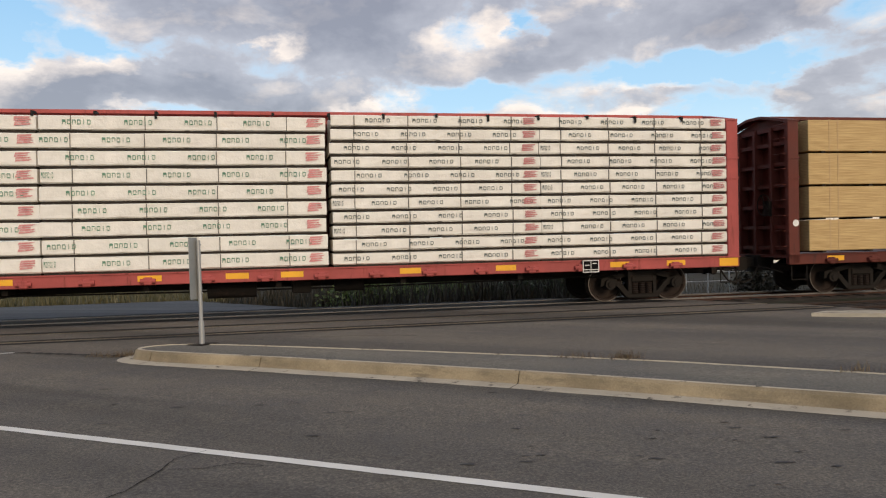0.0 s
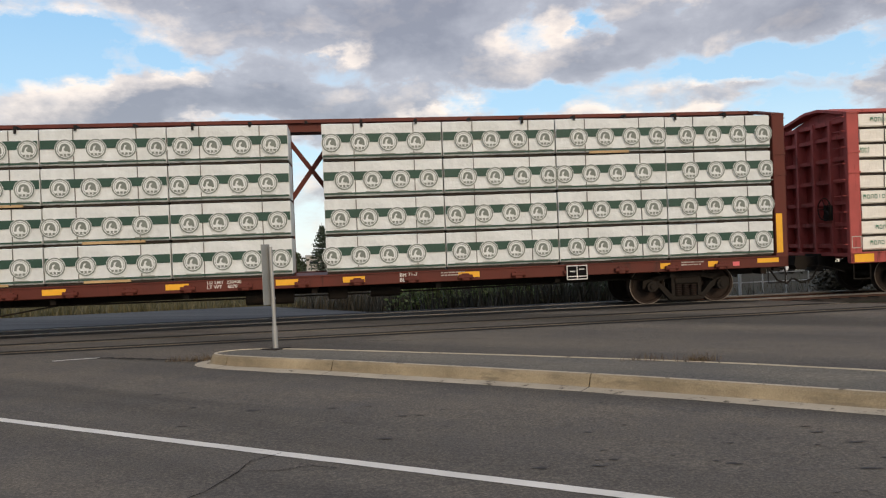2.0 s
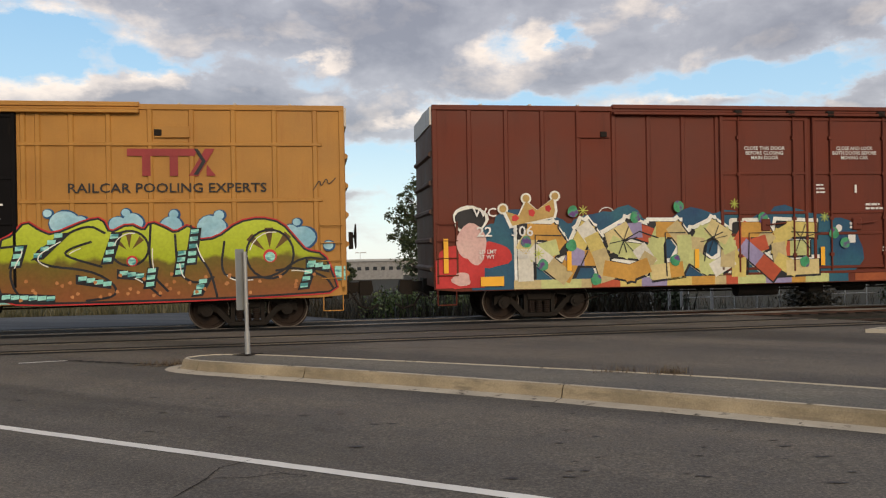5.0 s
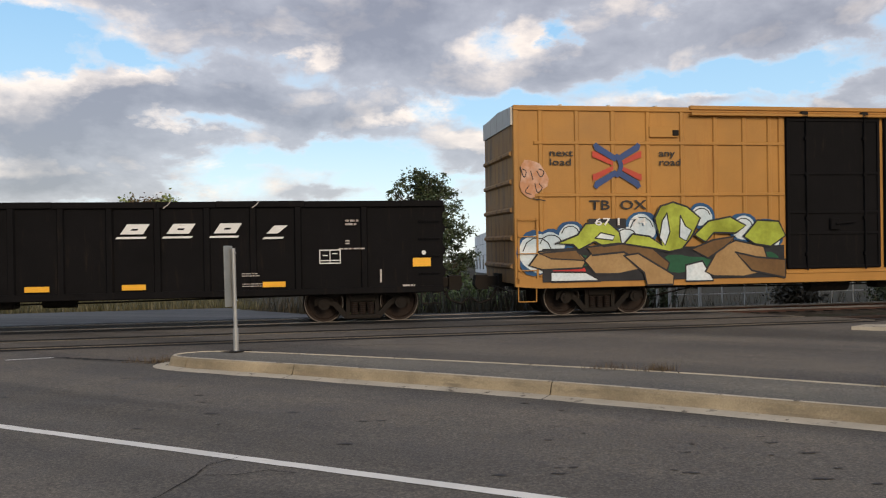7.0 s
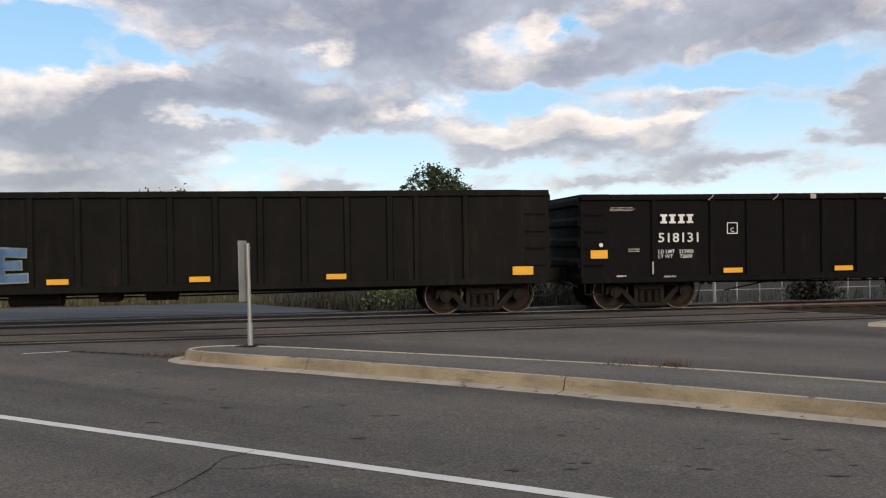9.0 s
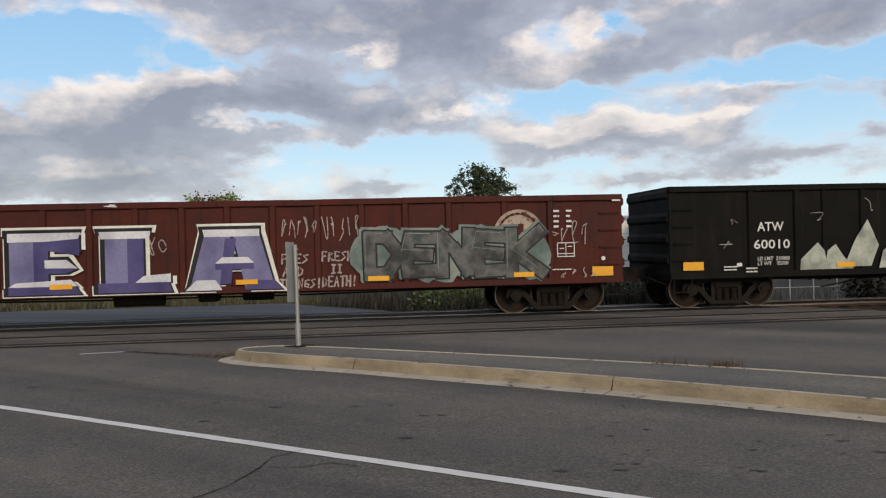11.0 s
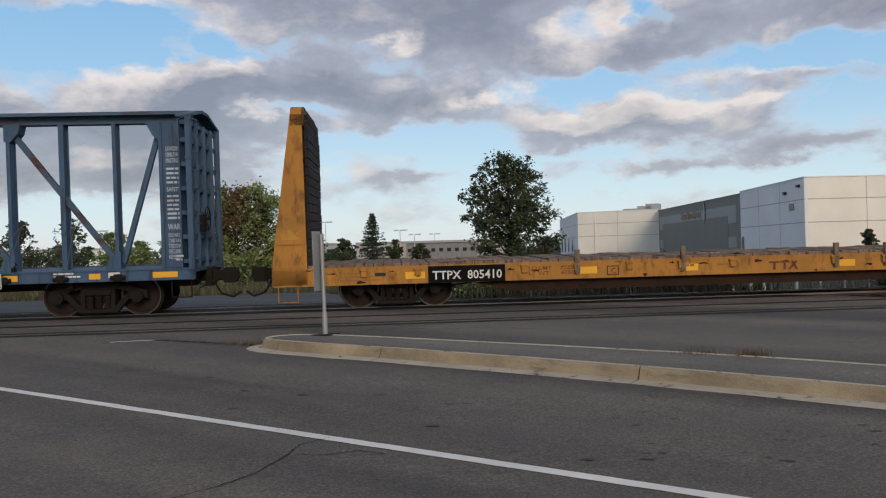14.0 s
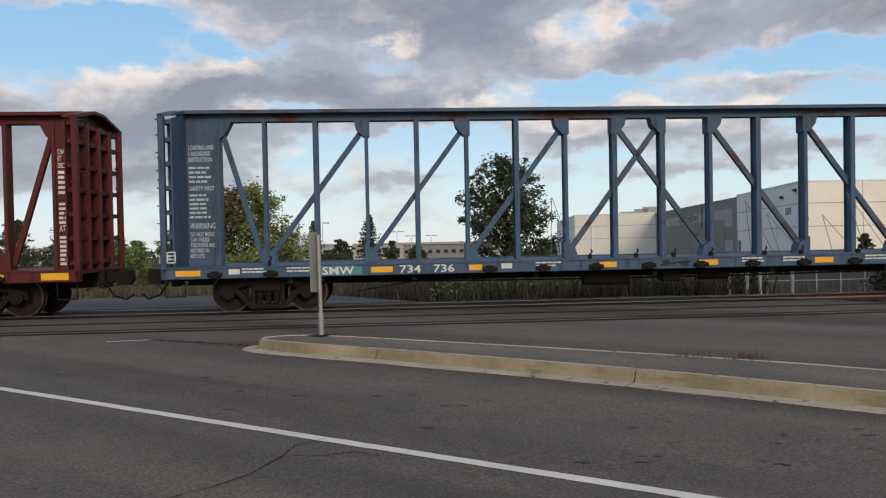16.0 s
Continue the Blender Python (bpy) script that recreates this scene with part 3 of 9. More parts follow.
# ---- centre-beam flat cars ----
def centerbeam(x, half, paint, top_paint, label, posts=True, clear=(99, 99)):
    edge = 0.13 if posts else 0.31
    car = rail_car("centerbeam_car", x, label)

    def sill(side):
        def fill(bm):
            a, b = (side * HALF, side * (HALF - 0.1))
            box(bm, (-half, min(a, b), 0.83), (half, max(a, b), 1.09), None, 0.012)
            box(bm, (-half, min(a, b) - (0.03 if side < 0 else 0), 1.07), (half, max(a, b) + (0.03 if side > 0 else 0), 1.10))
        return fill
    for side in (-1, 1):
        made("side_sill", paint, car, sill(side))
    made("deck", paint, car, lambda bm: box(bm, (-half, -1.44, 1.0), (half, 1.44, 1.075)))

    def winch(k):
        def fill(bm):
            box(bm, (k - 0.09, SIDE - 0.09, 0.83), (k + 0.09, SIDE - 0.001, 1.0), None, 0.02)
            tube(bm, (k - 0.16, SIDE - 0.05, 0.92), (k + 0.16, SIDE - 0.05, 0.92), 0.05, 10)
        return fill
    k = -half + 1.2
    while k < half - 0.9:
        if not clear[0] < k < clear[1]:
            made("strap_winch", dark_iron if posts else paint, car, winch(k))
        k += 1.245
    # bulkheads
    for sgn in (-1, 1):
        def bulk(bm, sgn=sgn):
            a, b = sorted((sgn * (half - 0.30), sgn * (half - 0.27)))
            prism_yz(bm, a, b, [(-1.5, 1.05), (1.5, 1.05), (1.5, 4.45), (0.35, 4.72), (-0.35, 4.72), (-1.5, 4.45)])
        bulkhead = made("bulkhead", paint, car, bulk)
        for y in (-0.75, 0.0, 0.75):
            made("bulkhead_post", paint, bulkhead, lambda bm: box(bm, (min(sgn * (half - 0.28), sgn * (half - 0.02)), y - 0.05, 1.0), (max(sgn * (half - 0.28), sgn * (half - 0.02)), y + 0.05, 4.45)))
        for z in (1.25, 1.8, 2.35, 2.9, 3.45, 4.0, 4.4):
            made("bulkhead_rib", paint, bulkhead, lambda bm: box(bm, (min(sgn * (half - 0.28), sgn * (half - 0.08)), -1.4, z - 0.05), (max(sgn * (half - 0.28), sgn * (half - 0.08)), 1.4, z + 0.05)))
        for side in (-1, 1):
            def cpost(bm, sgn=sgn, side=side):
                x0, x1 = sorted((sgn * half, sgn * (half - edge)))
                y0, y1 = sorted((side * HALF, side * (HALF - 0.16)))
                box(bm, (x0, y0, 0.84), (x1, y1, 4.55), None, 0.015)
                for z in (3.05, 3.55):
                    box(bm, (x0 - 0.01, y0 - 0.02, z), (x1 + 0.01, y0 + 0.01, z + 0.05))
            made("corner_post", paint, car, cpost)
        # sloped cap from the corner posts up to the beam
        def cap(bm, sgn=sgn):
            x0, x1 = sorted((sgn * half, sgn * (half - 0.32)))
            prism_yz(bm, x0, x1, [(-HALF, 4.5), (-0.3, 4.74), (0.3, 4.74), (HALF, 4.5), (HALF, 4.56), (0.3, 4.81), (-0.3, 4.81), (-HALF, 4.56)])
        made("end_cap", top_paint, car, cap)

        for z in (1.3, 1.7, 2.1, 2.5, 2.9, 3.3, 3.7, 4.1, 4.45):
            made("grab_iron", paint, car, lambda bm: pipe(bm, [(sgn * half, -1.05, z), (sgn * (half + 0.07), -1.05, z), (sgn * (half + 0.07), -1.45, z), (sgn * half, -1.45, z)], 0.012))
        coupler(car, half, sgn)
        step_iron(car, sgn * (half - 0.3), sgn)
    made("top_chord", top_paint, car, lambda bm: (box(bm, (-half + 0.3, -0.42, 4.72), (half - 0.3, 0.42, 4.80)), box(bm, (-half + 0.3, -0.16, 4.55), (half - 0.3, 0.16, 4.72))))
    if posts:
        xs = [0.61 + 1.235 * k for k in range(8)]
        for p in [-v for v in xs[::-1]] + xs:
            wide = 0.085 if abs(round((abs(p) - 0.61) / 1.24)) % 2 else 0.12
            made("beam_post", paint, car, lambda bm, p=p, w=wide: (box(bm, (p - w / 2, -0.17, 1.07), (p + w / 2, -0.14, 4.56)), box(bm, (p - 0.025, -0.15, 1.07), (p + 0.025, 0.15, 4.56)), box(bm, (p - w / 2, 0.14, 1.07), (p + w / 2, 0.17, 4.56)), box(bm, (p - 0.04, -0.2, 1.9), (p + 0.04, -0.16, 2.0))))
        for s in (-1, 1):
            for a, b in ((xs[7], xs[5]), (xs[5], xs[3]), (xs[3], xs[1]), (xs[1], -xs[0])):
                made("diagonal", top_paint if (b < 0 or s > 0) else paint, car, lambda bm, a=a, b=b, s=s: beam(bm, (s * a, 0, 1.15), (s * b, 0, 4.45), 0.125, 0.12))
                made("gusset", paint, car, lambda bm, a=a, b=b, s=s: prism(bm, [(s * (b - 0.08), 4.56), (s * (b + 0.30), 4.56), (s * (b + 0.25), 4.36), (s * (b + 0.08), 4.16), (s * (b - 0.08), 4.16)], -0.185, 0.185))
                made("gusset", paint, car, lambda bm, a=a, b=b, s=s: prism(bm, [(s * (a + 0.08), 1.07), (s * (a - 0.28), 1.07), (s * (a - 0.20), 1.33), (s * (a + 0.08), 1.50)], -0.185, 0.185))
            made("diagonal", paint, car, lambda bm, s=s: beam(bm, (s * (half - 1.1), 0, 4.4), (s * (xs[7] + 0.1), 0, 1.2), 0.12, 0.12))
            made("gusset", paint, car, lambda bm, s=s: prism(bm, [(s * (half - 1.0), 4.56), (s * (half - 1.38), 4.56), (s * (half - 1.22), 4.25), (s * (half - 1.0), 4.05)], -0.185, 0.185))
            made("end_web", paint, car, lambda bm, s=s: box(bm, (min(s * (half - 0.3), s * (half - 1.0)), -0.2, 1.07), (max(s * (half - 0.3), s * (half - 1.0)), 0.2, 4.56)))
            made("web_edge", paint, car, lambda bm, s=s: box(bm, (s * (half - 1.04) - 0.04, -0.24, 1.07), (s * (half - 1.04) + 0.04, 0.24, 4.56)))
    underframe(car, half)
    for s in (-1, 1):
        truck(car, s * (9.1 if half == 11.4 else 9.0))
    return car


def prism_yz(bm, x0, x1, poly):
    f = [bm.verts.new((x0, y, z)) for y, z in poly]
    g = [bm.verts.new((x1, y, z)) for y, z in poly]
    n = len(poly)
    bm.faces.new(f)
    bm.faces.new(g[::-1])
    for i in range(n):
        bm.faces.new((f[i], g[i], g[(i + 1) % n], f[(i + 1) % n]))


def framed_mark(car, x, z, w, h, y, material, inner=True, name="stencil_box"):
    def fill(bm):
        t = 0.022
        for a in ((x, z, x + w, z + t), (x, z + h - t, x + w, z + h), (x, z, x + t, z + h), (x + w - t, z, x + w, z + h)):
            box(bm, (a[0], y - 0.001, a[1]), (a[2], y + 0.001, a[3]))
        if inner:
            box(bm, (x + w * 0.48, y - 0.0015, z), (x + w * 0.52, y + 0.0015, z + h))
            box(bm, (x, y - 0.0018, z + h * 0.2), (x + w, y + 0.0018, z + h * 0.26))
            box(bm, (x + w * 0.15, y - 0.0015, z + h * 0.55), (x + w * 0.4, y + 0.0015, z + h * 0.62))
            box(bm, (x + w * 0.6, y - 0.0015, z + h * 0.68), (x + w * 0.85, y + 0.0015, z + h * 0.75))
    made(name, material, car, fill)


def bundle(name, length, height, material, label, seed, depth=1.2):
    """A wrapped pack of lumber: slightly slack faces, corners folded, bearers under it. Origin: its bottom corner towards the track side."""
    rnd = random.Random(seed)
    th = tagged(new(name), label, "lumber bundle", "lumber packs on the train")
    bm = bmesh.new()
    nx = max(4, int(length / 0.22))
    zs = [0.05, 0.075, height * 0.35, height * 0.7, height - 0.035, height - 0.012]
    ins = [0.03, 0.0, 0.0, 0.0, 0.0, 0.03]
    grid = []
    for j, z in enumerate(zs):
        row = []
        for i in range(nx + 1):
            x = length * i / nx
            n = 0.016 * noise.noise(Vector((x * 1.3 + seed * 7.1, z * 4, seed))) + 0.009 * noise.noise(Vector((x * 5 + seed, z * 9, 3)))
            e = 0.012 * noise.noise(Vector((x * 0.9, seed * 3.3, j)))
            row.append(bm.verts.new((x, ins[j] - max(n, -0.012) * (0 < i < nx), z + e * (j in (0, 1, 5)))))
        grid.append(row)
    for a, b in zip(grid, grid[1:]):
        for i in range(nx):
            bm.faces.new((a[i], a[i + 1], b[i + 1], b[i]))
    back = [[bm.verts.new((x, depth, z)) for x in (0, length)] for z in (zs[0], zs[-1])]
    bm.faces.new([*grid[-1], back[1][1], back[1][0]])
    bm.faces.new([*grid[0][::-1], back[0][0], back[0][1]])
    bm.faces.new([r[0] for r in grid] + [back[1][0], back[0][0]])
    bm.faces.new([r[-1] for r in grid[::-1]] + [back[0][1], back[1][1]])
    part("wrapping", bm, material, th)

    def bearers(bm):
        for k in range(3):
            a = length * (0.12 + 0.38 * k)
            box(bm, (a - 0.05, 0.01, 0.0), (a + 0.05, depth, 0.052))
        # set-back strip over the full length: the gap's shade as dark colour
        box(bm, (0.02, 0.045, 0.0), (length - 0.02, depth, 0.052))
    made("bearer", gap_shade_and_bearers, th, bearers)
    for k in range(2 if length < 4 else 4):
        a = length * ((k + 0.62) / (2 if length < 4 else 4)) - length * 0.05
        made("strap", strap_dark, th, lambda bm, a=a: box(bm, (a, -0.019, 0.06), (a + 0.018, 0.01, height - 0.02)))
    return th
# ---- the loaded centre-beam cars ----
def word_blocks(bm, x, z, h, w, y):
    """A printed brand word as six plain blocks."""
    s = w / 6
    for k in range(6):
        a, b, t = x + k * s, x + k * s + s * 0.70, s * 0.11
        if k == 4:
            box(bm, (a + s * 0.25, y - 0.001, z), (a + s * 0.25 + t, y + 0.001, z + h))
            continue
        box(bm, (a, y - 0.001, z), (a + t, y + 0.001, z + h))
        box(bm, (b - t, y - 0.0012, z + (h * 0.15 if k in (2, 5) else 0)), (b, y + 0.0012, z + h * 0.9))
        box(bm, (a + t, y - 0.0014, z + h * (0.82 if k != 0 else 0.5)), (b - t, y + 0.0014, z + h))
        if k in (1, 3, 5):
            box(bm, (a + t, y - 0.0016, z), (b - t, y + 0.0016, z + h * 0.18))


def nordic_load(car_x, x0, x1, tiers, z0, z1, ink, step, seed, words):
    rnd = random.Random(seed)
    h = (z1 - z0) / tiers
    for k in range(tiers):
        ln = x1 - x0
        th = bundle("lumber_bundle", ln, h, wrap, words, seed * 50 + k)
        ph = rnd.random() * step

        def prints(bm):
            a = ph - step
            while a < ln - 0.63:
                if a > 0.02:
                    word_blocks(bm, a, h * 0.45, h * 0.27, 0.60, -0.022)
                elif a > -0.25:
                    word_blocks(bm, 0.03, h * 0.44, h * 0.32, 0.25, -0.022)
                a += step
        made("printed_word", ink, th, prints)

        def tag(bm):
            r = random.Random(seed * 99 + k)
            for q in range(4):
                a, c = ln - 0.44 + 0.04 * r.random(), h * (0.36 + 0.13 * q)
                flat(bm, [(a, c), (a + 0.22 + 0.14 * r.random(), c + 0.02), (a + 0.24 + 0.12 * r.random(), c + h * 0.13), (a + 0.02, c + h * 0.12)], -0.0235 - 0.0004 * q)
        made("pink_stamp", pink_ink, th, tag)
        jig = (rnd.random() - 0.5) * 0.05
        rides(th, car_x, Matrix.Translation((x0 + jig, SIDE + 0.02 + rnd.random() * 0.02, z0 + k * h)))


def strap_ends(car):
    """Black webbing over the top edge of a load."""
    for k in range(17):
        x = -10.0 + 1.245 * k
        made("load_strap_end", strap_black, car, lambda bm: (beam(bm, (x, SIDE - 0.004, 4.44 + 0.04 * (k % 3)), (x, SIDE - 0.004, 4.60), 0.055, 0.012), box(bm, (x - 0.03, SIDE - 0.008, 4.56), (x + 0.03, SIDE + 0.25, 4.60))))


CAR_B = 0.1
red_car = centerbeam(CAR_B, 11.45, red_paint, red_paint, "faded red centre-beam flat car loaded with white-wrapped lumber", posts=False)
for a, b, n, ink, step, seed, z1 in ((-11.12, -4.95, 9, green_ink, 1.42, 1, 4.52), (-4.93, 1.1, 9, green_ink, 1.25, 2, 4.52), (1.22, 6.2, 11, grey_green_ink, 1.1, 3, 4.58), (6.22, 11.15, 11, grey_green_ink, 1.08, 4, 4.58)):
    nordic_load(CAR_B, a, b, n, 1.10, z1, ink, step, seed, "long white-wrapped lumber pack with green print, strapped down" if seed < 3 else "thin white-wrapped lumber pack with dark print, strapped down")
lettering("DWC 627 558", 0.17, -8.97, 0.875, white_ink, red_car, SIDE - 0.006, width=1.8)
made("number_panel", brown_paint, red_car, lambda bm: box(bm, (-9.0, SIDE - 0.003, 0.84), (-7.1, SIDE + 0.01, 1.068)))
framed_mark(red_car, 7.2, 0.8, 0.42, 0.3, SIDE - 0.1, white_ink)
made("stencil_plate", black_paint, red_car, lambda bm: box(bm, (7.2, SIDE - 0.098, 0.8), (7.62, SIDE - 0.05, 1.1)))
for x in (-6.9, -5.65, -2.75, -0.9, 0.3, 3.0, 5.3, 8.2, 9.7):
    reflector(red_car, x, 0.97, 0.32 if x < -5 else 0.5)
for x in (-11.1, 11.15):
    reflector(red_car, x, 0.955, 0.52, 0.2)
framed_mark(red_car, -11.42, 1.2, 0.26, 0.3, SIDE - 0.006, dim_ink, False)
brake_wheel(red_car, -11.45, -0.75, 2.2, -1)
strap_ends(red_car)
made("centre_web", brown_paint, red_car, lambda bm: box(bm, (0.7, -0.15, 1.07), (1.6, 0.15, 4.56)))

CAR_C = -24.42
brown_car = centerbeam(CAR_C, 11.43, brown_paint, brown_paint, "brown centre-beam flat car loaded with green-banded lumber packs", posts=False)
for s in (-1, 1):
    made("gap_brace", brown_paint, brown_car, lambda bm, s=s: beam(bm, (-0.62, 0.0, 3.62 + s * 0.85), (0.62, 0.0, 3.62 - s * 0.85), 0.11, 0.1))
    made("beam_post", brown_paint, brown_car, lambda bm, s=s: box(bm, (s * 0.55 - 0.08, -0.17, 1.07), (s * 0.55 + 0.08, 0.17, 4.56)))
made("gap_header", brown_paint, brown_car, lambda bm: box(bm, (-0.7, -0.3, 4.52), (0.7, 0.3, 4.74)))
edges_c = [-11.13, -8.40, -5.78, -3.09, -0.43, 0.30, 3.06, 5.74, 8.43, 11.1]


def round_print(bm, x, z, r, y):
    seg = 20
    for r0, r1 in ((r * 0.86, r), (r * 0.72, r * 0.77)):
        a = [[bm.verts.new((x + q * math.cos(2 * math.pi * i / seg), y, z + q * math.sin(2 * math.pi * i / seg))) for i in range(seg)] for q in (r0, r1)]
        for i in range(seg):
            j = (i + 1) % seg
            bm.faces.new((a[0][i], a[0][j], a[1][j], a[1][i]))
    ribbon(bm, soft_curve([(x - r * 0.45, z - r * 0.1), (x - r * 0.3, z + r * 0.45), (x + r * 0.3, z + r * 0.4), (x + r * 0.4, z - r * 0.2)]), r * 0.26, y)
    blob(bm, x + r * 0.1, z + r * 0.02, r * 0.2, r * 0.26, y - 0.001, random.Random(5))
    for k in range(3):
        box(bm, (x - r * 0.5 + k * r * 0.36, y - 0.001, z - r * 0.68), (x - r * 0.26 + k * r * 0.36, y, z - r * 0.46))
    box(bm, (x - r * 0.75, y - 0.001, z - r * 1.32), (x + r * 0.75, y, z - r * 1.2))


n_c = 0
for i in range(9):
    if i == 4:
        continue
    for k in range(4):
        rnd = random.Random(300 + n_c)
        ln, h = edges_c[i + 1] - edges_c[i] - 0.03, 0.853
        th = bundle("lumber_bundle", ln, h, cool_wrap, "white-wrapped lumber pack with green band and round prints, loaded", 400 + n_c)
        made("printed_band", band_green, th, lambda bm: (box(bm, (0.01, -0.0215, 0.41), (ln - 0.01, -0.019, 0.6)), box(bm, (0.01, -0.0215, 0.085), (ln - 0.01, -0.019, 0.125))))
        ph = 0.12 + rnd.random() * 0.5
        discs = [ph + q * 0.645 for q in range(5) if ph + q * 0.645 < ln - 0.1]
        def white(bm):
            for q in discs:
                blob(bm, q, 0.40, 0.225, 0.225, -0.0235, rnd, 0.0)
        made("round_print_ground", cool_wrap, th, white)
        for q in discs:
            made("round_print", logo_grey, th, lambda bm: round_print(bm, q, 0.40, 0.215, -0.0255))
        if rnd.random() < 0.22:
            made("torn_edge", pale_edge, th, lambda bm: box(bm, (ln * 0.3, -0.012, 0.02), (ln * (0.6 + 0.3 * rnd.random()), 0.02, 0.075)))
        rides(th, CAR_C, Matrix.Translation((edges_c[i], SIDE + 0.02 + rnd.random() * 0.03, 1.11 + k * 0.857)))
        n_c += 1
for x, w, s in ((-8.95, 0.82, "WRWK"), (-7.75, 0.72, "120285")):
    made("number_plate_ground", white_ink, brown_car, lambda bm: box(bm, (x, SIDE - 0.004, 0.845), (x + w, SIDE, 1.06)))
    lettering(s, 0.15, x + 0.05, 0.875, black_ink, brown_car, SIDE - 0.007, width=w - 0.1)
for x in (-5.6, -3.0, -0.6, 0.9, 3.55, 8.3, 9.5):
    reflector(brown_car, x, 0.97, 0.5 if x < 8 else 0.25)
for x in (-10.9, 10.9):
    reflector(brown_car, x, 1.0, 0.55, 0.11)
for x in (-11.2, 11.22):
    reflector(brown_car, x, 1.65, 0.95, 0.16, SIDE - 0.006, True)
made("pink_tag", pink_tape, brown_car, lambda bm: [box(bm, (x, SIDE - 0.004, 0.9), (x + 0.17, SIDE, 1.0)) for x in (-9.9, 10.0)])
framed_mark(brown_car, -11.4, 3.15, 0.28, 0.34, SIDE - 0.006, white_ink, False)
lettering("C", 0.1, -11.31, 3.2, white_ink, brown_car, SIDE - 0.007)
framed_mark(brown_car, 5.85, 0.74, 0.5, 0.34, SIDE - 0.1, white_ink)
made("stencil_plate", black_paint, brown_car, lambda bm: box(bm, (5.85, SIDE - 0.098, 0.74), (6.35, SIDE - 0.05, 1.08)))
lettering("LD LMT  220400\nLT WT    60700", 0.075, -2.35, 1.0, white_ink, brown_car, SIDE - 0.006)
lettering("BH 71-7\nBL 73-0", 0.085, 1.95, 0.985, white_ink, brown_car, SIDE - 0.006)
made("stencil_lines", dim_ink, brown_car, lambda bm: [bars(bm, x, 1.02, 0.7, 2, 0.06, 0.028, SIDE - 0.005, random.Random(7)) for x in (2.9, -10.2, 8.7)])
brake_wheel(brown_car, -11.43, -1.45, 2.3, -1)
strap_ends(brown_car)

CAR_A = 24.42
first_car = centerbeam(CAR_A, 11.45, brown_paint, brown_paint, "dark brown centre-beam flat car loaded with bare yellow lumber", posts=False)
for i in range(3):
    for k in range(4):
        th = tagged(new("lumber_bundle"), "bare yellow pine lumber pack with pale straps, on a rail car", "lumber bundle", "lumber packs on the train")
        made("pine_pack", raw_pine, th, lambda bm: box(bm, (0, 0, 0.05), (3.6, 1.2, 0.85), None, 0.01))
        made("bearer", gap_shade_and_bearers, th, lambda bm: [box(bm, (a, 0.02, 0), (a + 0.1, 1.2, 0.055)) for a in (0.4, 1.8, 3.1)])
        made("strap", pale_edge, th, lambda bm: [box(bm, (a, -0.006, 0.04), (a + 0.03, 0.02, 0.86)) for a in (0.6, 0.85, 2.6)])
        rides(th, CAR_A, Matrix.Translation((-10.83 + i * 3.65, SIDE + 0.04, 1.12 + k * 0.862)))
reflector(first_car, -10.1, 0.97)
made("round_mark", white_ink, first_car, lambda bm: blob(bm, -11.25, 1.9, 0.09, 0.09, SIDE - 0.004, random.Random(1), 0.0))
brake_wheel(first_car, -11.45, -0.7, 2.4, -1)


# ---- the empty centre-beam cars ----
CAR_J = -178.79
blue_car = centerbeam(CAR_J, 11.4, blue_paint, blue_rust, "faded blue empty centre-beam flat car with open truss beam", clear=(-7.9, -4.6))
rnd = random.Random(12)
for s in (-1, 1):
    x = 10.48 if s > 0 else -11.05
    for string, z, h, w in (("LOADING AND\nUNLOADING\nINSTRUCTION", 3.88, 0.105, 0.6), ("SAFETY FIRST", 2.90, 0.10, 0.6), ("WARNING", 1.98, 0.14, 0.6)):
        lettering(string, h, x, z, blue_white, blue_car, -0.206, width=w)
    made("stencil_lines", blue_white, blue_car, lambda bm: (bars(bm, x, 3.42, 0.58, 4, 0.11, 0.05, -0.205, rnd), bars(bm, x, 2.76, 0.56, 6, 0.105, 0.05, -0.205, rnd)))
    lettering("DO NOT MOVE\nCAR UNLESS\nTIEDOWNS ARE\nSECURED IN\nKEYLOTS", 0.095, x, 1.8, blue_white, blue_car, -0.206, width=0.58)
    made("door_mark", blue_white, blue_car, lambda bm: bars(bm, s * 11.25 if s < 0 else 11.0, 1.35, 0.2, 2, 0.08, 0.04, SIDE - 0.004, rnd))
for x, w in ((-10.8, 0.55), (-6.45, 0.5), (-4.3, 0.3), (-1.2, 0.4), (1.2, 0.45), (4.0, 0.45), (7.3, 0.45), (9.2, 0.25), (10.75, 0.55)):
    reflector(blue_car, x, 0.96, w, 0.13)
lettering("734   736", 0.17, -6.04, 0.875, white_ink, blue_car, SIDE - 0.006, width=1.25)
made("mark_plate", surface("teal_patch_paint", (0.09, 0.24, 0.27), 0.6), blue_car, lambda bm: box(bm, (-7.9, SIDE - 0.004, 0.85), (-6.9, SIDE - 0.001, 1.07)))
lettering("SMW", 0.17, -7.8, 0.875, white_ink, blue_car, SIDE - 0.007, width=0.72)
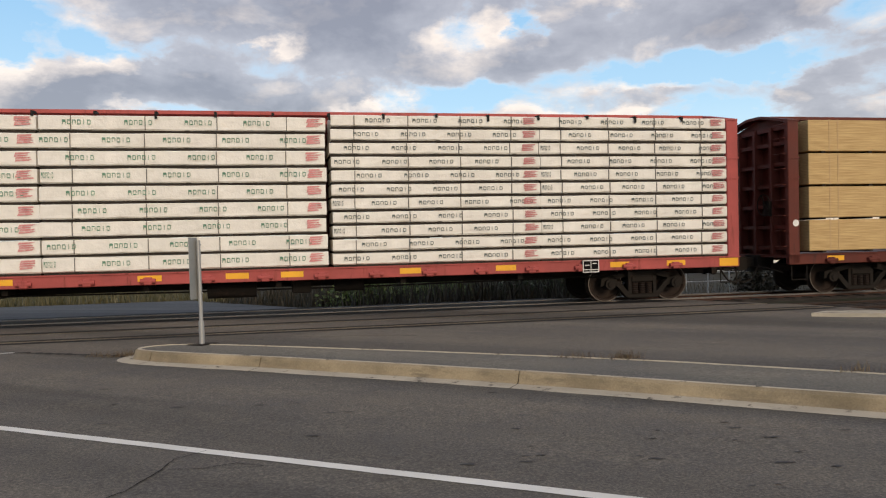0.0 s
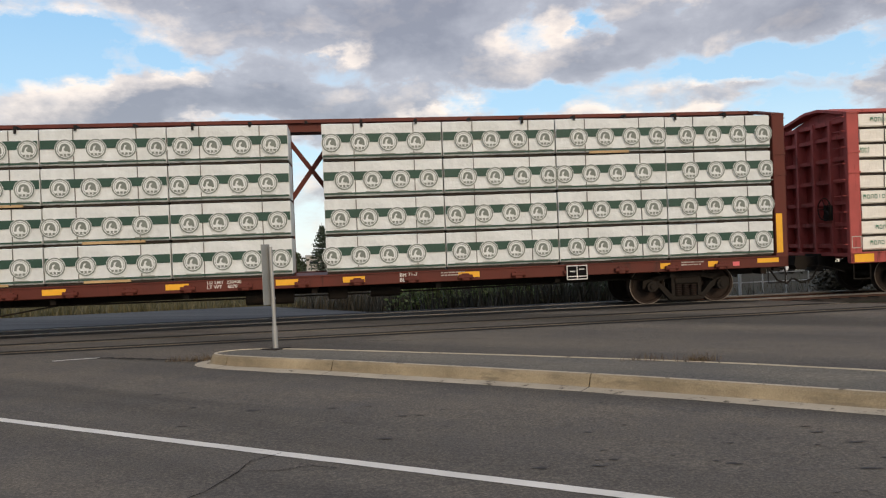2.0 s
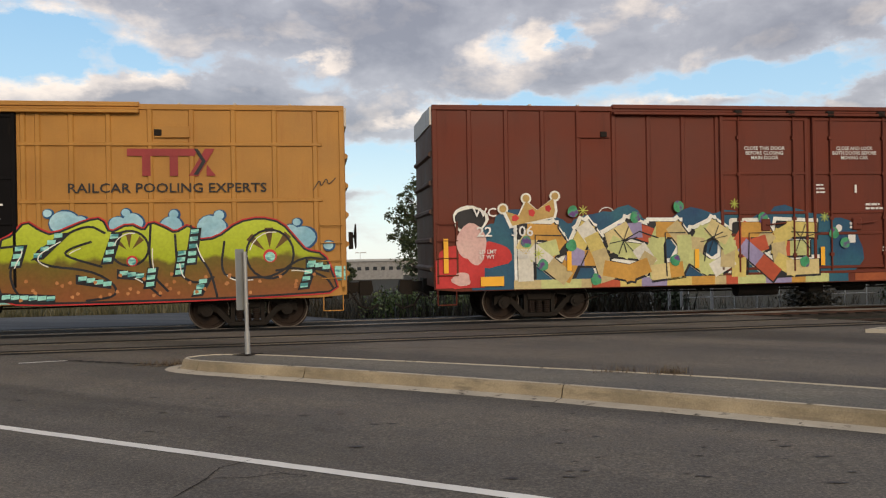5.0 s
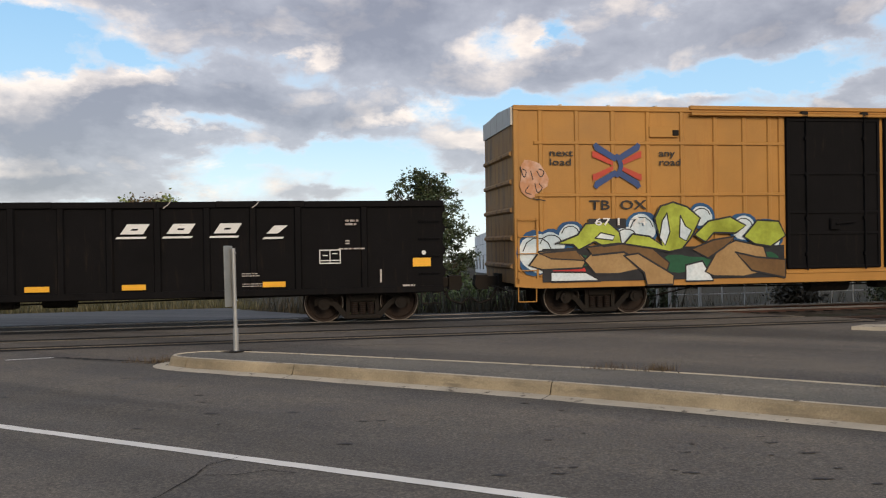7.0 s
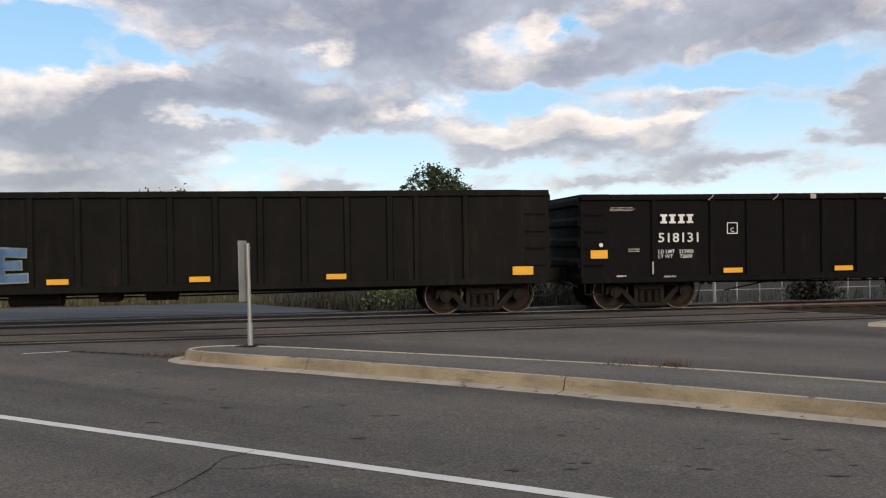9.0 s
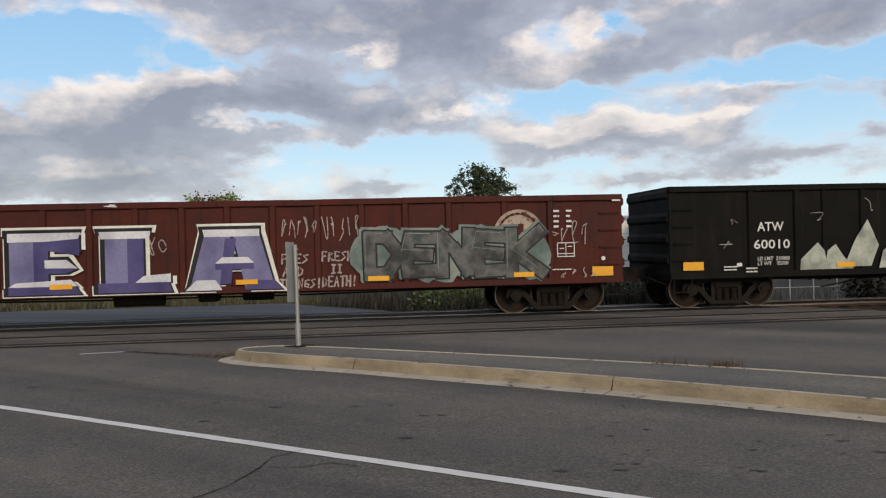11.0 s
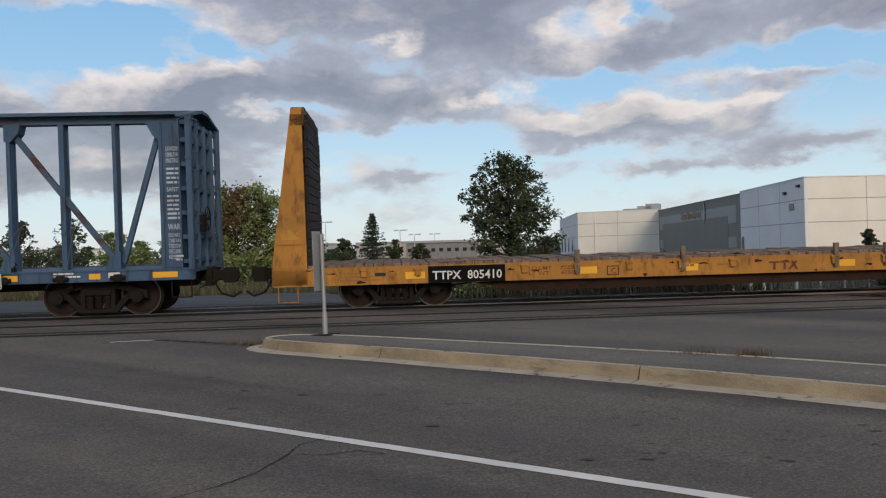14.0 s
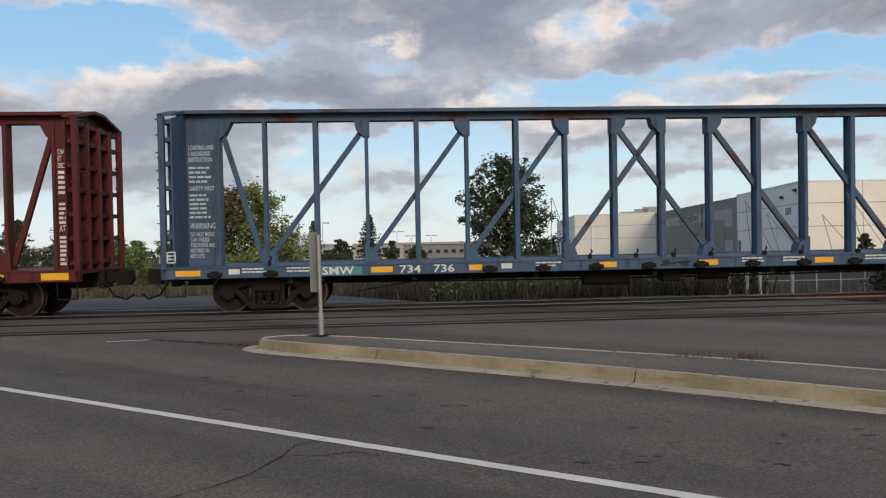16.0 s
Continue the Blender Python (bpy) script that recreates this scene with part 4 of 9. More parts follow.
# loading pictures on the inner face of the end wall
made("picture_frame", blue_white, blue_car, lambda bm: [box(bm, (11.085, a, b), (11.095, c, d)) for a, b, c, d in ((-1.35, 3.95, -0.3, 3.98), (-1.35, 2.35, -0.3, 2.38), (-1.35, 2.35, -1.32, 3.98), (-0.33, 2.35, -0.3, 3.98))])
made("picture_lines", blue_white, blue_car, lambda bm: [box(bm, (11.085, -1.25, z), (11.095, -0.45 - 0.1 * (k % 3), z + 0.05)) for k, z in enumerate((4.22, 4.1, 2.2, 2.08, 1.96, 1.84))] + [box(bm, (11.085, -1.0, 2.6), (11.095, -0.85, 3.3)), box(bm, (11.085, -1.15, 2.5), (11.095, -0.6, 2.58)), box(bm, (11.085, -0.7, 2.9), (11.095, -0.6, 3.5))])
made("stencil_lines", white_ink, blue_car, lambda bm: [bars(bm, x, 1.02, 0.6, 2, 0.07, 0.035, SIDE - 0.005, rnd) for x in (-9.6, -8.6, -2.9, 2.0, 3.0, 5.0, 6.2, 8.3)] + [box(bm, (x, SIDE - 0.005, 0.92), (x + 0.25, SIDE - 0.003, 1.04)) for x in (-9.9, -3.7, 9.5)])
framed_mark(blue_car, 6.72, 0.74, 0.5, 0.34, SIDE - 0.1, white_ink)
made("stencil_plate", black_paint, blue_car, lambda bm: box(bm, (6.72, SIDE - 0.098, 0.74), (7.22, SIDE - 0.05, 1.08)))
framed_mark(blue_car, -11.26, 1.2, 0.2, 0.26, SIDE - 0.006, white_ink, False)
brake_wheel(blue_car, 11.4, -0.8, 2.2, 1)
for k in (-2.2, 0.4, 1.2, 2.6, 3.3, 4.6, 5.4, 7.0, 8.3):
    for lean in (-0.32, 0.25):
        made("tie_down_cable", strap_dark, blue_car, lambda bm: pipe(bm, [(k + lean, -1.45, 1.1), (k + 0.1 * math.sin(k * 3), -0.22, 2.3 + 0.3 * math.sin(k * 5))], 0.008, 4))
for k in (-9.0, -1.6, -0.5, 0.4, 1.3, 2.6, 3.5, 4.9, 6.1, 7.4):
    made("strap_hook", dark_iron, blue_car, lambda bm: (box(bm, (k - 0.035, -1.5, 1.1), (k + 0.035, -1.38, 1.2)), pipe(bm, [(k, -1.44, 1.2), (k + 0.06, -1.44, 1.27), (k + 0.02, -1.44, 1.31)], 0.018)))
made("dark_smears", black_ink, blue_car, lambda bm: [blob(bm, 0.2 + k * 0.42, 0.96, 0.16, 0.07, SIDE - 0.003, rnd, 0.3) for k in range(3)])

CAR_K = -203.4
last_car = centerbeam(CAR_K, 11.45, oxblood, oxblood, "oxblood empty centre-beam flat car with white stencilled warnings")
for string, z, h in (("CHARGEMENT\nET\nDECHARGEMENT", 3.82, 0.12), ("ATTENTION", 1.98, 0.14)):
    lettering(string, h, 10.5, z, white_ink, last_car, -0.206, width=0.62)
made("stencil_lines", white_ink, last_car, lambda bm: (bars(bm, 10.5, 3.35, 0.58, 5, 0.12, 0.07, -0.205, rnd), bars(bm, 10.5, 2.6, 0.58, 5, 0.11, 0.06, -0.205, rnd), bars(bm, 10.5, 1.8, 0.58, 7, 0.105, 0.065, -0.205, rnd)))
reflector(last_car, 10.9, 0.96, 0.6, 0.16)
reflector(last_car, 9.6, 0.96, 0.4, 0.13)
# ---- box cars ----
def boxcar(x, half, paint, label, z0, top, door, ribs, door_paint, bands=(), end_paint=galvanised):
    car = rail_car("box_car", x, label)

    def body(bm):
        box(bm, (-half, SIDE + 0.034, z0 + 0.12), (half, HALF - 0.034, top - 0.1))
    made("body", paint, car, body)
    for side in (-1, 1):
        def sill(bm, side=side):
            y0, y1 = sorted((side * HALF, side * (HALF - 0.1)))
            prism(bm, [(-half, z0 + 0.26), (half, z0 + 0.26), (half, z0 + 0.05), (half - 0.6, z0), (-half + 0.6, z0), (-half, z0 + 0.05)], y0, y1)
        made("side_sill", paint, car, sill)

        def plate(bm, side=side):
            y0, y1 = sorted((side * (HALF + 0.01), side * (HALF - 0.08)))
            box(bm, (-half, y0, top - 0.16), (half, y1, top - 0.04), None, 0.01)
            y0, y1 = sorted((side * (HALF + 0.05), side * (HALF - 0.06)))
            box(bm, (-half * 0.54, y0, top - 0.1), (half * 0.54, y1, top - 0.0), None, 0.01)
        made("top_plate", paint, car, plate)
    made("roof", galvanised, car, lambda bm: (prism_yz(bm, -half, half, [(-HALF + 0.03, top - 0.12), (HALF - 0.03, top - 0.12), (HALF - 0.03, top - 0.06), (0, top + 0.02), (-HALF + 0.03, top - 0.06)]), [box(bm, (-half + k * half / 8 - 0.03, -HALF + 0.1, top - 0.06), (-half + k * half / 8 + 0.03, HALF - 0.1, top + 0.01)) for k in range(1, 16)]))

    def rib(r):
        def fill(bm):
            prism_xy(bm, [(r - 0.075, SIDE + 0.05), (r - 0.04, SIDE), (r + 0.04, SIDE), (r + 0.075, SIDE + 0.05)], z0 + 0.24, top - 0.14)
        return fill
    for r in ribs:
        made("side_post", paint, car, rib(r))
    for sgn in (-1, 1):
        made("corner_post", paint, car, lambda bm, sgn=sgn: box(bm, (min(sgn * half, sgn * (half - 0.12)), SIDE, z0 + 0.1), (max(sgn * half, sgn * (half - 0.12)), SIDE + 0.08, top - 0.1), None, 0.012))

        def end_ribs(bm, sgn=sgn):
            for k in range(8 if end_paint is galvanised else 5):
                z = z0 + 0.45 + k * (top - z0 - 0.9) / (8 if end_paint is galvanised else 5.2)
                wd = 1.0 if end_paint is galvanised else 0.5
                pts = [(sgn * half, z), (sgn * (half + 0.08), z + 0.10 * wd), (sgn * (half + 0.08), z + 0.22 * wd), (sgn * half, z + 0.33 * wd)]
                prism(bm, pts, -1.42, 1.42)
        made("end_sheet", end_paint if end_paint is not galvanised else paint, car, lambda bm, sgn=sgn: box(bm, (min(sgn * half, sgn * (half + 0.012)), -1.5, z0 + 0.12), (max(sgn * half, sgn * (half + 0.012)), 1.5, top - 0.5)))
        made("end_corrugation", paint if sgn > 0 else end_paint, car, end_ribs)
        made("end_panel_top", galvanised, car, lambda bm, sgn=sgn: box(bm, (min(sgn * half, sgn * (half + 0.05)), -1.5, top - 0.5), (max(sgn * half, sgn * (half + 0.05)), 1.5, top - 0.08)))

        def ladder(bm, sgn=sgn):
            a, b = sorted((sgn * (half - 0.08), sgn * (half - 0.55)))
            for z in (1.15, 1.55, 1.95, 2.35):
                pipe(bm, [(a, SIDE, z), (a, SIDE - 0.07, z), (b, SIDE - 0.07, z), (b, SIDE, z)], 0.013)
            box(bm, (a - 0.02, SIDE - 0.03, 0.95), (a + 0.03, SIDE + 0.02, 2.4))
            box(bm, (b - 0.03, SIDE - 0.03, 0.95), (b + 0.02, SIDE + 0.02, 2.4))
        made("ladder", paint, car, ladder)
        coupler(car, half, sgn)
        step_iron(car, sgn * (half - 0.3), sgn, paint, z0 + 0.05)
    for z in bands:
        for s in (-1, 1):
            made("side_band", paint, car, lambda bm: box(bm, (min(s * door, s * (half - 0.5)), SIDE - 0.01, z - 0.04), (max(s * door, s * (half - 0.5)), SIDE + 0.05, z + 0.04), None, 0.012))
    # plug doors, two leaves
    for s in (-1, 1):
        a, b = sorted((s * 0.03, s * door))
        leaf = made("door", door_paint, car, lambda bm: box(bm, (a + 0.03, SIDE - 0.012, z0 + 0.33), (b - 0.03, SIDE + 0.04, top - 0.24), None, 0.012))

        def frame_of(bm):
            for z in (z0 + 0.38, z0 + 1.22, z0 + 1.75, z0 + 2.72, top - 0.32):
                box(bm, (a + 0.06, SIDE - 0.042, z - 0.035), (b - 0.06, SIDE - 0.008, z + 0.035), None, 0.01)
            for q in (a + 0.08, b - 0.08):
                box(bm, (q - 0.04, SIDE - 0.045, z0 + 0.36), (q + 0.04, SIDE - 0.008, top - 0.26), None, 0.01)
        made("door_frame", door_paint, leaf, frame_of)

        def rods(bm):
            for q in (a + (b - a) * 0.215, a + (b - a) * 0.82):
                tube(bm, (q, SIDE - 0.05, z0 + 0.3), (q, SIDE - 0.05, top - 0.16), 0.022, 8)
                for z in (z0 + 0.7, z0 + 1.6, z0 + 2.7, z0 + 3.6):
                    box(bm, (q - 0.05, SIDE - 0.075, z - 0.04), (q + 0.05, SIDE - 0.01, z + 0.04))
        made("locking_rod", door_paint, leaf, rods)
        made("door_roller", dark_iron, leaf, lambda bm: [box(bm, (q - 0.1, SIDE - 0.12, top - 0.26), (q + 0.1, SIDE - 0.02, top - 0.12), None, 0.02) for q in (a + 0.5, b - 0.5)])
        made("door_handle", door_paint, leaf, lambda bm: (tube(bm, (a + (b - a) * 0.5, SIDE - 0.1, z0 + 1.45), (a + (b - a) * 0.72, SIDE - 0.1, z0 + 1.5), 0.02), box(bm, (a + (b - a) * 0.45, SIDE - 0.08, z0 + 1.3), (a + (b - a) * 0.55, SIDE - 0.03, z0 + 1.6), None, 0.02)))
    for z, d in ((z0 + 0.27, 0.03), (top - 0.2, 0.12)):
        made("door_track", paint, car, lambda bm, z=z, d=d: box(bm, (-door if z < 2 else -half * 0.54, SIDE - d, z - 0.05), (door if z < 2 else half * 0.54, SIDE + 0.02, z + 0.02), None, 0.01))
    underframe(car, half, z0 + 0.1, 0.5)
    return car


def prism_xy(bm, poly, z0, z1):
    f = [bm.verts.new((x, y, z0)) for x, y in poly]
    g = [bm.verts.new((x, y, z1)) for x, y in poly]
    n = len(poly)
    bm.faces.new(f)
    bm.faces.new(g[::-1])
    for i in range(n):
        bm.faces.new((f[i], g[i], g[(i + 1) % n], f[(i + 1) % n]))


def graffiti_layer(car, name, strokes, w, y, material, label=""):
    for k, st in enumerate(strokes):
        made(name, material, car, lambda bm: (slab_strokes if len(st) < 9 else ribbon)(bm, st, w, y - 0.0004 * k), label)


def place(strokes, x, z, w, h, lean=0.0):
    return [soft_curve([(x + (px + lean * pz) * w, z + pz * h) for px, pz in st]) for st in strokes]


# bulging lettering built from strokes, without spelling a name
SHAPES = {
    "s": [[(0.95, 0.85), (0.5, 1.0), (0.1, 0.8), (0.15, 0.55), (0.8, 0.5), (0.95, 0.2), (0.5, 0.0), (0.0, 0.1)]],
    "o": [[(0.5, 0.98), (0.1, 0.8), (0.05, 0.3), (0.45, 0.02), (0.85, 0.25), (0.9, 0.75), (0.5, 0.98)]],
    "h": [[(0.1, 1.0), (0.12, 0.0)], [(0.12, 0.5), (0.6, 0.55), (0.85, 0.4)], [(0.85, 1.0), (0.8, 0.5), (0.95, 0.0)]],
    "e": [[(0.9, 0.92), (0.2, 0.95), (0.1, 0.5), (0.15, 0.05), (0.95, 0.08)], [(0.12, 0.52), (0.75, 0.5)]],
    "n": [[(0.1, 0.0), (0.12, 0.95), (0.5, 0.6), (0.85, 0.05), (0.9, 1.0)]],
    "a": [[(0.0, 0.0), (0.3, 0.6), (0.5, 1.0), (0.75, 0.6), (0.95, 0.0)], [(0.3, 0.35), (0.75, 0.35)]],
    "k": [[(0.1, 1.0), (0.1, 0.0)], [(0.9, 1.0), (0.2, 0.5), (0.95, 0.0)]],
    "d": [[(0.1, 0.02), (0.1, 0.95), (0.6, 0.95), (0.92, 0.55), (0.6, 0.05), (0.1, 0.02)]],
    "r": [[(0.1, 0.0), (0.1, 0.95), (0.7, 0.95), (0.85, 0.65), (0.3, 0.5), (0.95, 0.0)]],
}


def word_strokes(word, x, z, w, h, lean=0.0, jig=0.0, seed=0):
    rnd, out, step = random.Random(seed), [], w / len(word)
    for k, c in enumerate(word):
        out += place(SHAPES[c], x + k * step + step * 0.08, z + jig * (rnd.random() - 0.5), step * 0.84, h * (1 + jig * (rnd.random() - 0.5)), lean)
    return out


def angular(word, x, z, w, h, seed):
    """Straight-edged lettering strokes, packed tight."""
    rnd, out, step = random.Random(seed), [], w / len(word)
    for k, c in enumerate(word):
        for st in SHAPES[c]:
            out.append([(x + (k + px * 0.98 + 0.06 * (rnd.random() - 0.5)) * step, z + (pz + 0.05 * (rnd.random() - 0.5)) * h) for px, pz in st])
    return out


mint = spray("sprayed_mint", [(0.35, (0.22, 0.60, 0.50)), (0.5, (0.35, 0.72, 0.62)), (0.62, (0.06, 0.26, 0.27))], 4.0, (1, 1, 2.5))
magenta = spray("sprayed_magenta", [(0.40, (0.016, 0.006, 0.010)), (0.47, (0.10, 0.015, 0.045)), (0.53, (0.38, 0.04, 0.15)), (0.64, (0.50, 0.09, 0.23))], 1.5)
orange_haze = spray("sprayed_orange_haze", [(0.3, (0.22, 0.045, 0.018)), (0.7, (0.42, 0.11, 0.035))], 1.0)
lime_rim = spray("sprayed_lime", [(0.3, (0.42, 0.5, 0.08)), (0.7, (0.55, 0.6, 0.12))], 2.0)
navy_haze = spray("sprayed_navy", [(0.3, (0.010, 0.045, 0.12)), (0.5, (0.015, 0.085, 0.15)), (0.7, (0.02, 0.12, 0.16))], 0.9)
cream_line = spray("sprayed_cream", [(0.3, (0.72, 0.70, 0.60)), (0.7, (0.85, 0.84, 0.78))], 2.0)
ink_line = spray("sprayed_black", [(0.3, (0.01, 0.01, 0.012)), (0.7, (0.025, 0.025, 0.03))], 2.0)
crimson = spray("sprayed_red", [(0.3, (0.42, 0.02, 0.02)), (0.7, (0.6, 0.04, 0.04))], 1.5)
flesh_plain = spray("sprayed_pale_pink", [(0.3, (0.62, 0.36, 0.33)), (0.7, (0.70, 0.45, 0.40))], 1.5)
lime_brown = spray("sprayed_lime_to_brown", [(0.3, (0.5, 0.5, 0.05)), (0.7, (0.6, 0.6, 0.08))], 2.2, fade=(0.95, 2.75, [(0.0, (0.26, 0.075, 0.025)), (0.22, (0.21, 0.085, 0.02)), (0.50, (0.15, 0.11, 0.015)), (0.56, (0.36, 0.42, 0.02)), (1.0, (0.50, 0.58, 0.05))]))
bubble_blue = spray("sprayed_pale_blue", [(0.35, (0.22, 0.45, 0.55)), (0.65, (0.42, 0.66, 0.72))], 1.6)
deep_blue = spray("sprayed_deep_blue", [(0.3, (0.01, 0.06, 0.16)), (0.7, (0.02, 0.1, 0.22))], 1.6)
violet = spray("sprayed_violet", [(0.35, (0.055, 0.045, 0.14)), (0.6, (0.10, 0.085, 0.22))], 1.2)
lilac = spray("sprayed_lilac", [(0.35, (0.14, 0.13, 0.26)), (0.6, (0.23, 0.22, 0.38))], 1.2)
pale_face = spray("sprayed_pale_grey", [(0.35, (0.55, 0.55, 0.58)), (0.6, (0.74, 0.74, 0.76))], 1.2)
silver_grey = spray("sprayed_grey_and_teal", [(0.34, (0.035, 0.038, 0.038)), (0.46, (0.09, 0.09, 0.087)), (0.56, (0.14, 0.14, 0.133)), (0.68, (0.05, 0.075, 0.075))], 2.2)
grey_teal = spray("sprayed_pale_teal", [(0.35, (0.10, 0.145, 0.13)), (0.6, (0.22, 0.27, 0.245)), (0.75, (0.34, 0.32, 0.27))], 2.2)
bone = spray("sprayed_bone_white", [(0.33, (0.25, 0.27, 0.23)), (0.5, (0.42, 0.44, 0.36)), (0.7, (0.55, 0.56, 0.48))], 2.6)
steel_blue = spray("sprayed_steel_blue", [(0.35, (0.04, 0.09, 0.19)), (0.6, (0.10, 0.18, 0.32))], 2.0)
tag_worn = surface("worn_cream_emblem_paint", (0.42, 0.34, 0.27), 0.7, var=0.2, dirt=(0.12, 0.035, 0.026), dirt_at=0.50, dirt_scale=6.0)
tag_white = surface("thin_white_tag_paint", (0.42, 0.36, 0.33), 0.7, dirt=(0.2, 0.1, 0.09), dirt_at=0.5, dirt_scale=7)

def closed(pts, times=2):
    for _ in range(times):
        out = []
        for (ax, az), (bx, bz) in zip(pts, pts[1:] + pts[:1]):
            out += [(ax * 0.78 + bx * 0.22, az * 0.78 + bz * 0.22), (ax * 0.22 + bx * 0.78, az * 0.22 + bz * 0.78)]
        pts = out
    return pts


def grown(pts, d, dx=0.0, dz=0.0):
    """The outline pushed outward by d and moved."""
    n = len(pts)
    turn = 1 if sum(a[0] * b[1] - b[0] * a[1] for a, b in zip(pts, pts[1:] + pts[:1])) > 0 else -1
    out = []
    for i in range(n):
        (ax, az), (bx, bz) = pts[i - 1], pts[(i + 1) % n]
        ln = math.hypot(bx - ax, bz - az) or 1
        out.append((pts[i][0] + turn * (bz - az) / ln * d + dx, pts[i][1] - turn * (bx - ax) / ln * d + dz))
    return out


def shaded_shape(car, pts, y, glow, block, hatch, edge, fill, shine, rnd, times=2):
    """One bulging painted shape: glow, block of depth with hatching, thin edge, fill, shine."""
    o = closed(pts, times)
    made("graffiti_glow", glow, car, lambda bm: flat(bm, grown(o, 0.15, -0.08, 0.04), SIDE - 0.006 + (y - SIDE) * 0.05))
    made("graffiti_block", block, car, lambda bm: flat(bm, grown(o, 0.075, -0.09, 0.05), y))
    a, b = grown(o, 0.03), grown(o, 0.065, -0.09, 0.05)
    made("graffiti_hatch", hatch, car, lambda bm: [flat(bm, [a[i], a[(i + 1) % len(o)], b[(i + 1) % len(o)], b[i]], y - 0.0008) for i in range(0, len(o), 3) if b[i][0] < a[i][0] - 0.05])
    made("graffiti_edge", edge, car, lambda bm: flat(bm, grown(o, 0.022), y - 0.0018))
    made("graffiti_fill", fill, car, lambda bm: flat(bm, o, y - 0.0028))
    inner = grown(o, -0.075)
    k = rnd.randrange(len(o))
    made("graffiti_highlight", shine, car, lambda bm: (ribbon(bm, [inner[(k + i) % len(o)] for i in range(max(3, len(o) // 5))], 0.018, y - 0.0036), [blob(bm, inner[q % len(o)][0], inner[q % len(o)][1], 0.028, 0.042, y - 0.0038, rnd, 0, 10) for q in (k + len(o) // 2, k + len(o) // 2 + 2)]))


# brown box car
CAR_D = -47.11
ribs_d = [s * (2.45 + 0.88 * k) for s in (-1, 1) for k in range(8)]
box_d = boxcar(CAR_D, 9.48, boxcar_brown, "oxide-brown box car with spray-painted sides", 0.77, 5.15, 2.43, ribs_d, boxcar_brown, (), surface("grimy_brown_end_paint", (0.10, 0.055, 0.04), 0.65, dirt=(0.05, 0.03, 0.022), dirt_at=0.5, streak=VERT, dirt_scale=1.4, spread=0.2))
Y = SIDE - 0.011
for s in (-1, 1):
    made("route_plate", boxcar_brown, box_d, lambda bm: box(bm, (s * 5.6 - 0.42, SIDE - 0.015, 4.35), (s * 5.6 + 0.42, SIDE + 0.01, 4.95), None, 0.01))
for s in (-1, 1):
    made("route_plate_box", dark_iron, box_d, lambda bm: box(bm, (s * 5.35 - 0.08, SIDE - 0.05, 4.37), (s * 5.35 + 0.08, SIDE, 4.5), None, 0.01))
lettering("WC", 0.2, -8.57, 2.5, white_ink, box_d, Y - 0.075, width=0.56)
lettering("22", 0.22, -8.48, 2.04, white_ink, box_d, Y - 0.075, width=0.36)
lettering("306", 0.23, -7.65, 2.04, white_ink, box_d, Y - 0.075, width=0.52)
lettering("LD LMT\nLT WT", 0.09, -8.42, 1.64, white_ink, box_d, Y - 0.075, width=0.4)
lettering("207800\n78200", 0.09, -7.57, 1.64, white_ink, box_d, Y - 0.075, width=0.38)
lettering("CLOSE THIS DOOR\nBEFORE CLOSING\nMAIN DOOR", 0.085, -1.23, 4.07, white_ink, box_d, SIDE - 0.050, width=1.08, align="CENTER")
lettering("CLOSE AND LOCK\nBOTH DOORS BEFORE\nMOVING CAR", 0.085, 1.2, 4.07, white_ink, box_d, SIDE - 0.050, width=1.2, align="CENTER")
lettering("www . cn.ca", 0.13, 6.2, 2.68, white_ink, box_d, Y, width=1.53, spacing=1.1)
rnd = random.Random(21)
made("stencil_lines", white_ink, box_d, lambda bm: (bars(bm, 0.12, 3.18, 0.3, 3, 0.09, 0.04, SIDE - 0.036, rnd), box(bm, (1.2, SIDE - 0.037, 3.0), (1.26, SIDE - 0.035, 3.2)), bars(bm, 1.5, 2.68, 0.55, 2, 0.1, 0.05, SIDE - 0.036, rnd), blob(bm, 0.75, 2.12, 0.09, 0.09, SIDE - 0.036, rnd, 0), box(bm, (1.0, SIDE - 0.037, 1.75), (1.2, SIDE - 0.035, 1.95)), bars(bm, 1.05, 2.2, 0.35, 2, 0.09, 0.06, SIDE - 0.036, rnd), bars(bm, 1.95, 1.6, 0.3, 3, 0.08, 0.04, SIDE - 0.036, rnd), bars(bm, 8.2, 2.25, 0.45, 6, 0.11, 0.04, Y, rnd)))
made("round_mark", white_ink, box_d, lambda bm: [ribbon(bm, [(-5.3 + 0.18 * math.cos(a), 2.55 + 0.14 * math.sin(a)) for a in [2 * math.pi * i / 20 for i in range(21)]], 0.02, Y)])
made("faint_stamp", dim_ink, box_d, lambda bm: [ribbon(bm, soft_curve([(2.75, 2.9), (2.85, 3.12), (3.0, 3.15), (3.1, 2.95), (3.05, 2.88), (2.75, 2.88)]), 0.012, Y)])
